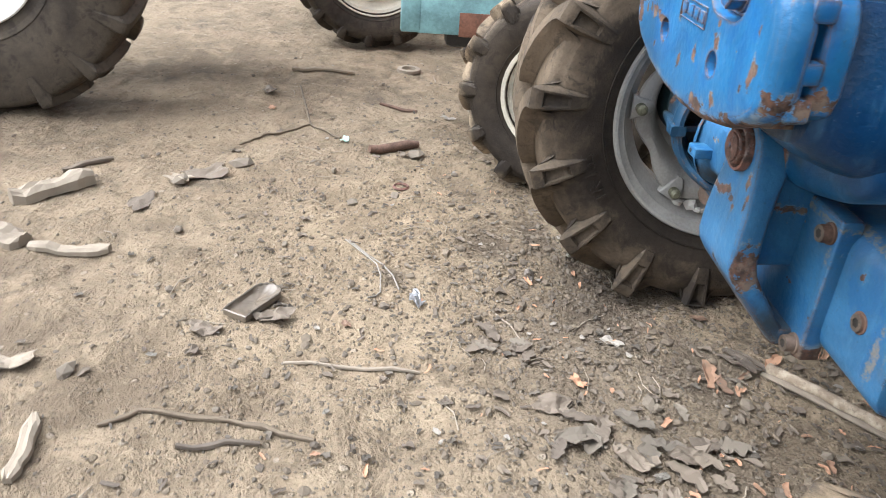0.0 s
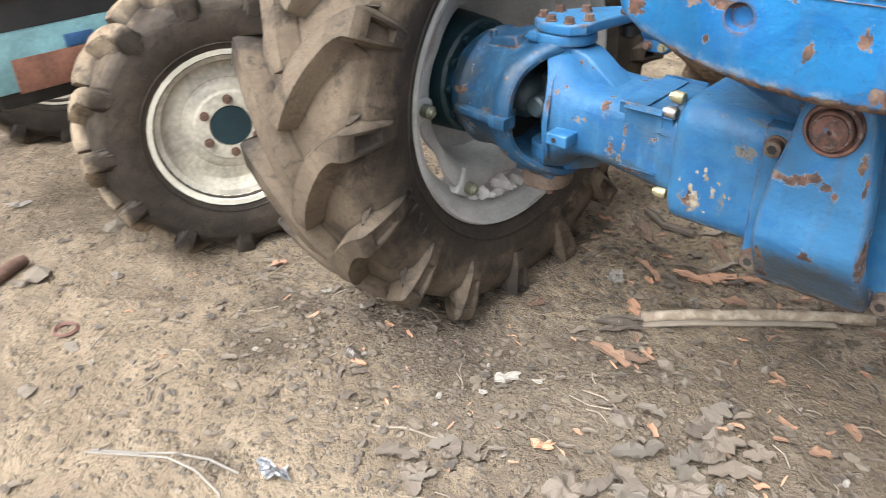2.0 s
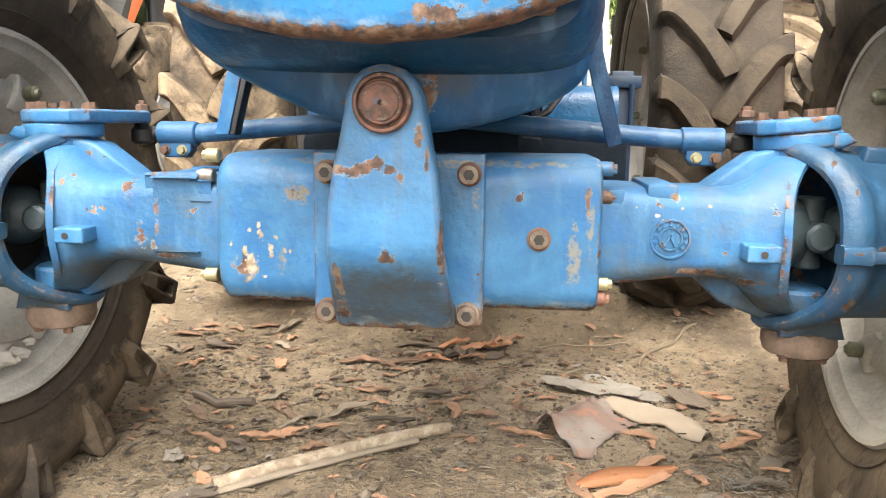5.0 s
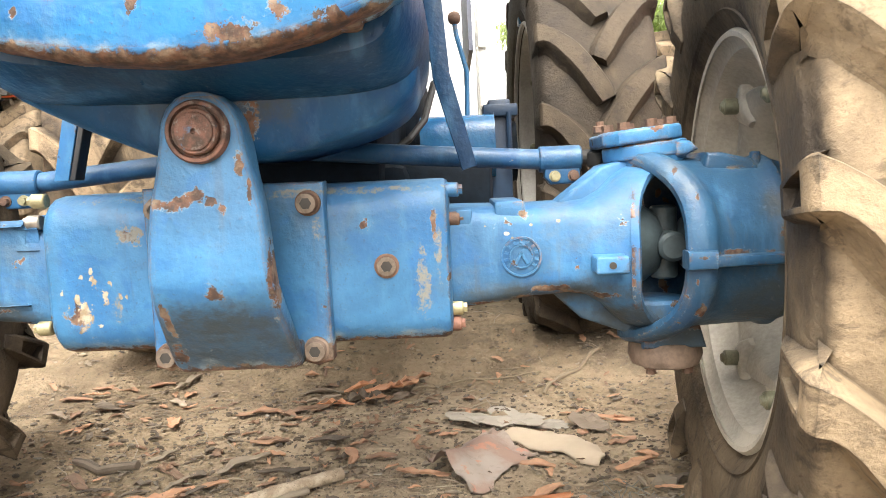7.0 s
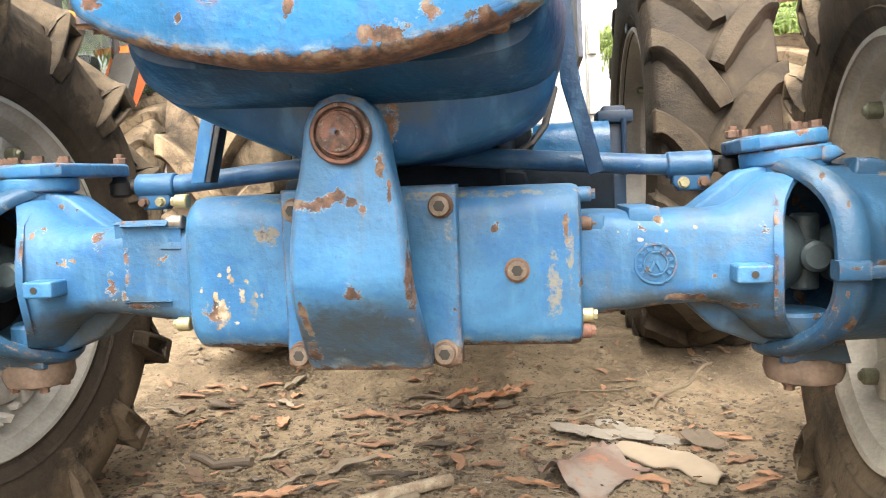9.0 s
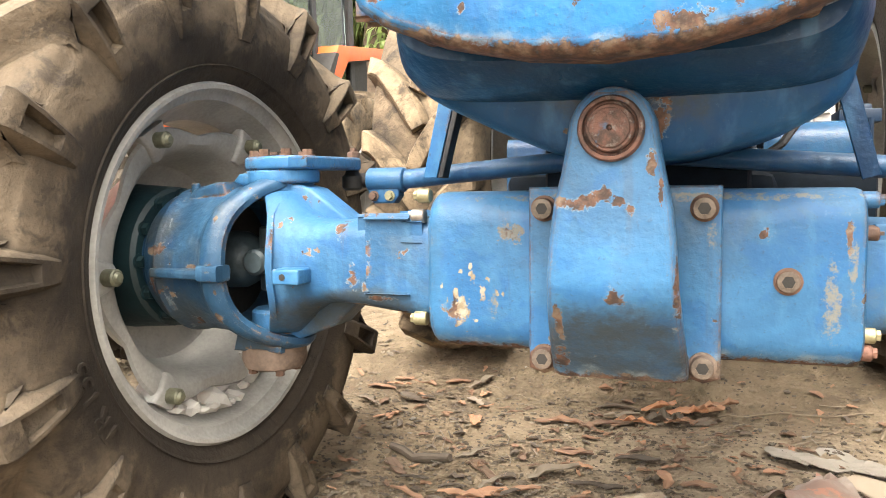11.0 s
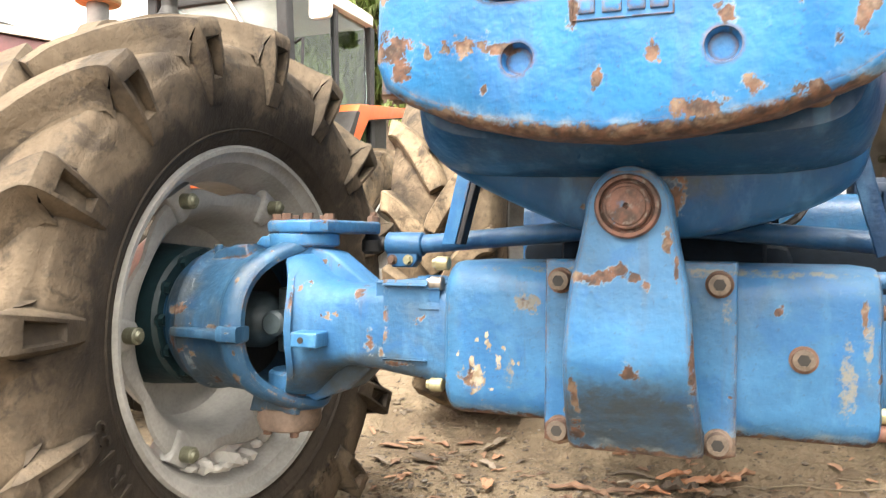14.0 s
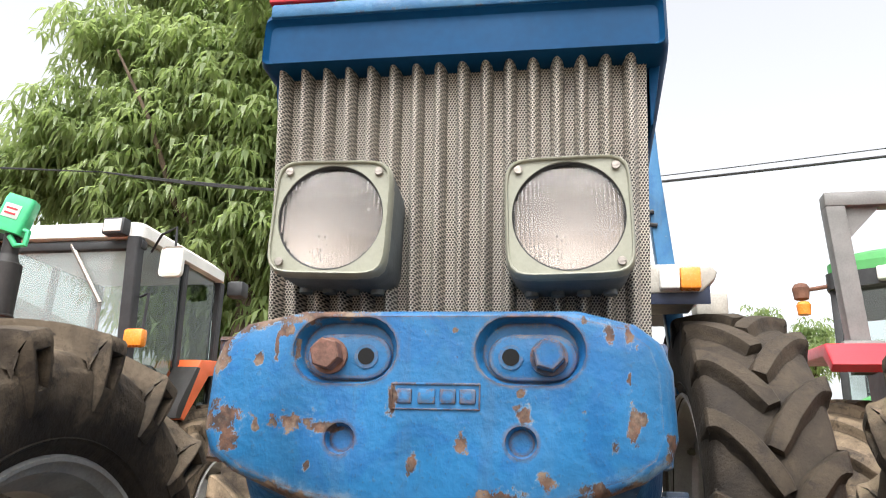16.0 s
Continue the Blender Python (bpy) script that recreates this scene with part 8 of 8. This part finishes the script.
# crushed plastic bottle, pressed flat, its clear edges standing up round a dusty hollow


def flat_bottle():
    a, d = on(-0.63, -1.085), Vector((-0.175, 0.085, 0.0))
    u = d.normalized()
    v = Vector((-u.y, u.x, 0))
    edge = []
    for i in range(33):
        t = i / 32
        ang = math.pi * t
        along = d.length * (0.62 + 0.38 * math.sin(ang)) if 0.2 < t < 0.8 else d.length * 0.845 * min(t, 1 - t) / 0.2
        wide = 0.056 * math.cos(ang) if 0.2 < t < 0.8 else 0.0453 * (1 if t < 0.5 else -1) * (0.92 + 0.08 * min(t, 1 - t) / 0.2)
        wide *= 1 + 0.10 * noise.noise(Vector((t * 6, 2, 5)))
        edge.append(a + u * along + v * wide)
    mid = a + d * 0.5
    bm = bmesh.new()
    rings(bm, [[mid + (p - mid) * k + Vector((0, 0, z + 0.004 * noise.noise(p * 40))) for p in edge] for k, z in ((0.02, 0.010), (0.45, 0.008), (0.80, 0.012), (0.96, 0.024), (1.0, 0.022), (1.0, 0.004))], cap1=False)
    ob = solo("crushed_bottle", bm, M_DUSTYCLEAR, "crushed dusty clear plastic bottle lying in sand", "bottle", angle=40)
    bm = bmesh.new()
    tube(bm, [mid + (p - mid) * 0.99 + Vector((0, 0, 0.024 + 0.005 * noise.noise(p * 30))) for p in edge], [0.0032 + 0.0014 * math.sin(i * 1.7) for i in range(33)], 7)
    part("bottle_edge", bm, M_LEAFPALE, ob, "pale worn edge")
    bm = bmesh.new()
    tube(bm, [on(x, y, 0.016) for x, y in ((-0.70, -0.982), (-0.722, -0.962), (-0.718, -0.942), (-0.69, -0.943), (-0.65, -0.97), (-0.628, -1.015))], 0.004, 7)
    part("torn_flap", bm, M_LEAFPALE, ob, "torn plastic loop beside the bottle")


flat_bottle()

# long curled orange leaf
bm = bmesh.new()
rr = []
for i in range(15):
    t = i / 14
    c = on(0.325, 0.59).lerp(on(0.56, 0.715), t)
    w = 0.003 + 0.021 * math.sin(math.pi * (0.08 + 0.9 * t)) ** 0.8
    rr.append([c + Vector((-0.47, 0.88, 0)) * w * math.cos(a) + Vector((0, 0, 0.012 + 0.006 * math.sin(6 * t) + w * 0.9 * math.sin(a))) for a in (radians(150 + 25 * q) for q in range(11))])
rings(bm, rr, closed=False, cap0=False, cap1=False)
rings(bm, [[v + Vector((0, 0, 0.0015)) for v in r] for r in rr], closed=False, cap0=False, cap1=False)
solo("curled_leaf", bm, M_CURL, "long curled orange-brown dead leaf", "leaf", angle=50)
# tangle of grey netting
bm = bmesh.new()
rn = random.Random(31)
for _ in range(20):
    a, x, y = rn.uniform(0, 6.28), 0.69 + rn.gauss(0, 0.04), 0.645 + rn.gauss(0, 0.03)
    pts = []
    for k in range(7):
        pts.append(on(x, y, 0.004 + rn.uniform(0, 0.018)))
        a += rn.uniform(-0.9, 0.9)
        x += 0.014 * math.cos(a)
        y += 0.014 * math.sin(a)
    tube(bm, pts, 0.0013, 5)
solo("netting", bm, M_NET, "tangled grey plastic netting on dirt", "netting")


def stringy(pts, label):
    bm = bmesh.new()
    tube(bm, [on(x, y, 0.005) for x, y in pts], 0.0028, 6)
    solo("string", bm, M_PAPER, label, "string", group="white strings")


stringy([(-1.176, -0.813), (-1.10, -0.74), (-1.031, -0.689), (-0.94, -0.67), (-0.857, -0.665), (-0.825, -0.68), (-0.805, -0.703)], "white looped string on the dirt")
stringy([(-1.170, -0.80), (-1.09, -0.72), (-1.033, -0.671), (-0.95, -0.63), (-0.87, -0.604)], "white string end on the dirt")

# sheets, scraps, leaves
for x, y, size, mat, nm, lab, cat in (
        (0.30, 1.30, 0.17, M_PAPER, "torn_paper", "torn dirty white paper sheet", "paper"), (0.43, 1.29, 0.26, M_PAPER, "torn_paper", "torn dirty white paper sheet", "paper"), (0.54, 1.26, 0.14, M_PAPER, "torn_paper", "torn dirty white paper piece", "paper"), (0.66, 1.20, 0.16, M_LEAFDRY, "dry_leaf", "flat dry brown leaf", "leaf"), (-0.657, 0.604, 0.09, M_PAPER, "paper_scrap", "crumpled white paper scrap", "paper"), (-0.818, -0.541, 0.085, M_FOIL, "foil_scrap", "crumpled silver foil scrap", "foil"),
        (-0.108, 0.138, 0.11, M_LEAFDRY, "dry_leaf", "large dry brown leaf", "leaf"),
        (-0.098, 0.007, 0.11, M_LEAFDRY, "dry_leaf", "large dry brown leaf", "leaf"), (0.028, 0.051, 0.08, M_LEAFDRY, "dry_leaf", "dry brown leaf on dirt", "leaf"), (-0.048, 0.055, 0.04, M_PAPER, "paper_scrap", "small white paper scrap", "paper"),
        (-0.294, -0.17, 0.12, M_LEAFDRY, "dry_leaf", "large dry brown leaf", "leaf"), (0.52, 0.506, 0.09, M_LEAFDRY, "dry_leaf", "dry curled brown leaf", "leaf"), (0.567, 0.497, 0.08, M_LEAFDRY, "dry_leaf", "dry curled brown leaf", "leaf"), (0.61, 0.46, 0.08, M_LEAFDRY, "dry_leaf", "dry curled brown leaf", "leaf"),
        (-2.14, -0.918, 0.07, M_MINTPALE, "plastic_scrap", "pale mint green plastic scrap", "plastic"), (-2.82, -1.405, 0.12, M_LEAFDRY, "card_scrap", "flat beige card scrap", "card"), (-2.60, -1.35, 0.06, M_BARK, "brick_chip", "small orange brick chip", "brick"), (-2.536, -0.428, 0.08, M_PAPER, "paper_scrap", "small white paper scrap", "paper"),
        (-1.67, -1.43, 0.22, M_LEAFDRY, "flat_slab", "thin pale broken slab", "slab"), (-1.561, -1.521, 0.12, M_PALE, "flat_slab", "thin pale broken slab", "slab"), (-0.66, -0.97, 0.12, M_LEAFDRY, "flat_bottle", "crushed dusty plastic piece", "bottle"), (-0.582, -1.158, 0.11, M_LEAFDRY, "shell_scrap", "pale curved broken shard", "shard"),
        (-0.585, -0.321, 0.07, M_LEAFDRY, "dry_leaf", "torn dry leaf scrap", "leaf"), (-0.553, -0.237, 0.07, M_LEAFDRY, "dry_leaf", "torn dry leaf scrap", "leaf"), (-0.411, -0.082, 0.06, M_BARK, "bark_chip", "small orange bark chip", "bark"), (-0.633, 0.055, 0.07, M_PAPER, "paper_scrap", "small white paper scrap", "paper"), (-0.322, 1.039, 0.045, M_BARK, "bark_chip", "small orange bark chip", "bark"),
        (0.05, 0.663, 0.035, M_PAPER, "paper_scrap", "small white paper scrap", "paper"), (-0.65, -0.753, 0.045, M_BARK, "bark_chip", "small orange bark chip", "bark"), (-0.35, -1.6, 0.12, M_PALE, "flat_slab", "pale broken flat slab", "slab"), (-1.36, -1.61, 0.16, M_LEAFDRY, "paper_scrap", "crumpled white plaster scraps", "scrap")):
    bm = bmesh.new()
    sheet_mesh(bm, on(x, y), size, lr, 0.62, (0.07 if nm == "torn_paper" else 0.10) if size > 0.12 else 0.2)
    solo(nm, bm, mat, lab, cat, smooth=False)

# pinkish bent card and the pale curved husk beside it
bm = bmesh.new()
rn = random.Random(17)
rr = []
n, m = 15, 11
for i in range(n):
    t = i / (n - 1)
    a, b = Vector((0.195, 0.93)).lerp(Vector((0.345, 1.17)), t), Vector((0.345, 0.735)).lerp(Vector((0.50, 0.985)), t)
    row = []
    r0, r1 = rn.uniform(0.0, 0.10) + 0.18 * max(0, 0.25 - t), 1 - rn.uniform(0.0, 0.07)
    for j in range(m):
        u = r0 + (r1 - r0) * j / (m - 1)
        q = a.lerp(b, u)
        fold = 0.055 * max(0.0, 1 - abs(u - 0.42) / 0.42) * (1 - 0.45 * t)
        row.append(on(q.x, q.y, 0.010 + fold + 0.004 * math.sin(9 * t + 4 * u) + (rn.uniform(-0.008, 0.014) if i in (0, n - 1) else 0)))
    rr.append(row)
rings(bm, rr, closed=False, cap0=False, cap1=False)
rings(bm, [[v - Vector((0, 0, 0.003)) for v in r] for r in rr], closed=False, cap0=False, cap1=False)
solo("bent_card", bm, M_CARD, "bent pinkish card torn at the edges", "card", angle=35)
bm = bmesh.new()
rr = []
for i in range(13):
    t = i / 12
    c = Vector((0.43, 1.15)).lerp(Vector((0.665, 0.90)), t) + Vector((0.73, 0.68)) * 0.035 * math.sin(math.pi * t)
    w = 0.062 * (math.sin(math.pi * (0.12 + 0.80 * t)) ** 0.6)
    rr.append([on(c.x + 0.73 * w * u, c.y + 0.68 * w * u, 0.010 + 0.016 * (1 - u * u) + 0.002 * math.sin(11 * t + 5 * u)) for u in (-1, -0.7, -0.35, 0, 0.35, 0.7, 1)])
rings(bm, rr, closed=False, cap0=False, cap1=False)
rings(bm, [[v - Vector((0, 0, 0.005)) for v in r] for r in rr], closed=False, cap0=False, cap1=False)
solo("pale_husk", bm, M_HUSK, "cream-white curved palm husk", "husk", angle=60)

# stones that stand out
for x, y, r in ((-0.319, 0.088, 0.028), (-0.353, 0.372, 0.024), (-0.299, 0.106, 0.02), (-0.149, 0.501, 0.02), (-0.157, 0.942, 0.022), (0.779, 0.748, 0.04), (0.731, 0.452, 0.035), (0.122, 0.334, 0.02), (0.15, 0.323, 0.018), (-2.006, -0.586, 0.045), (-1.99, -0.64, 0.03), (-1.618, -0.658, 0.03), (-1.496, -0.823, 0.028), (-1.788, -0.93, 0.025), (-2.10, -0.278, 0.05), (-1.785, -1.319, 0.06), (-1.554, -1.512, 0.055), (-0.338, -1.459, 0.035), (-1.198, -1.423, 0.025), (-0.76, -1.316, 0.02), (-1.136, -1.026, 0.02)):
    bm = bmesh.new()
    lump(bm, on(x, y, r * 0.25), r, lr, 0.5)
    solo("stone", bm, M_STONE, "rough grey stone half sunk in dirt", "stone", group="larger stones", smooth=False)

# rubble lying in the rim of the front wheel
for x, y, r in ((-0.945, 0.27, 0.022), (-0.95, 0.32, 0.032), (-0.935, 0.37, 0.022), (-0.96, 0.41, 0.038), (-0.94, 0.46, 0.022), (-0.985, 0.36, 0.026), (-0.95, 0.51, 0.018), (-0.93, 0.335, 0.014), (-0.928, 0.43, 0.013)):
    bm = bmesh.new()
    lump(bm, (x, y, 0.284 + 1.4 * (y - 0.40) ** 2 + r * 0.35), r, lr, 0.75)
    solo("rubble", bm, M_RUBBLE, "pale broken concrete lump lying in the wheel rim", "stone", group="rubble in the rim", smooth=False)

# small iron bits
bm = bmesh.new()
pts = [on(-0.98 + 0.03 * t / 6.28 / 4 - 0.015, -0.165 + 0.014 * math.cos(t), 0.016 + 0.014 * math.sin(t)) for t in (i * 0.5 for i in range(50))]
tube(bm, pts, 0.0028, 6)
solo("coil_spring", bm, M_STEEL, "small steel coil spring in the grit", "spring")
bm = bmesh.new()
lathe(bm, [(0.0, 0.03), (0.006, 0.036), (0.012, 0.03), (0.006, 0.024)], "z", 24, on(-1.698, -0.635), closed=True)
solo("iron_ring", bm, M_RUST_RED, "small rusty iron ring", "ring")
bm = bmesh.new()
lathe(bm, [(0.0, 0.075), (0.018, 0.07), (0.02, 0.045), (0.0, 0.04)], "z", 24, on(-3.399, -0.664), closed=True)
solo("washer", bm, M_PALE, "large pale flat washer", "washer")
bm = bmesh.new()
c = on(0.525, 0.088)
for k in range(4):
    lathe(bm, [(0.0, 0.012), (0.008, 0.018), (0.015, 0.012)], "x", 16, c + Vector((k * 0.014 - 0.03, 0, 0.012)))
solo("rusty_fitting", bm, M_RUST, "ribbed rusty iron fitting", "fitting")

# scattered small stuff nobody would count


def scatter(name, material, label, category, count, place, length, ratio, curl, thick=0.0012, n=5):
    """Torn scraps in one mesh, flung over the earth."""
    bm = bmesh.new()
    for _ in range(count):
        x, y = place()
        a, ln = lr.uniform(0, 6.28), lr.uniform(*length)
        strip_mesh(bm, on(x, y), on(x + ln * math.cos(a), y + ln * math.sin(a)), ln * lr.uniform(*ratio), lr, thick, curl, n)
    solo(name, bm, material, label, category, kind="stuff", smooth=False)


scatter("bark_crumbs", M_BARK, "scattered crumbs of orange-brown bark", "bark", 280, lambda: (lr.gauss(-0.15, 0.60), lr.gauss(1.25, 0.48)), (0.010, 0.060), (0.22, 0.6), 0.7)
scatter("leaf_crumbs", M_LEAFDRY, "scattered dry leaf scraps", "leaves", 900, lambda: (lr.gauss(-0.35, 0.95), lr.gauss(0.35, 0.85)), (0.010, 0.045), (0.25, 0.75), 0.7)
scatter("pale_crumbs", M_LEAFPALE, "scattered pale leaf and husk chips", "leaves", 700, lambda: (lr.gauss(-0.35, 1.0), lr.gauss(0.25, 0.85)), (0.006, 0.030), (0.30, 0.9), 0.6)
scatter("orange_crumbs", M_BARK, "scattered small orange bark chips in the open yard", "bark", 110, lambda: (lr.gauss(-0.30, 0.75), lr.gauss(0.10, 0.45)), (0.010, 0.040), (0.16, 0.45), 0.8)
bm = bmesh.new()
for _ in range(240):
    x, y = lr.gauss(-0.5, 1.2), lr.gauss(0.5, 1.0)
    a, ln = lr.uniform(0, 6.28), lr.uniform(0.03, 0.14)
    tube(bm, [on(x, y, 0.004), on(x + ln * 0.5 * math.cos(a), y + ln * 0.5 * math.sin(a), 0.008), on(x + ln * math.cos(a + 0.2), y + ln * math.sin(a + 0.2), 0.004)], lr.uniform(0.0010, 0.0022), 5)
solo("twig_crumbs", bm, M_PALE, "scattered thin twigs and straws", "twigs", kind="stuff")
bm = bmesh.new()
for _ in range(150):
    x, y = lr.gauss(-0.6, 1.2), lr.gauss(0.2, 0.9)
    sheet_mesh(bm, on(x, y), lr.uniform(0.010, 0.034), lr, 0.6, 0.2, 0.0015, 6)
solo("white_crumbs", bm, M_PAPER, "scattered tiny white scraps", "scraps", kind="stuff", smooth=False)
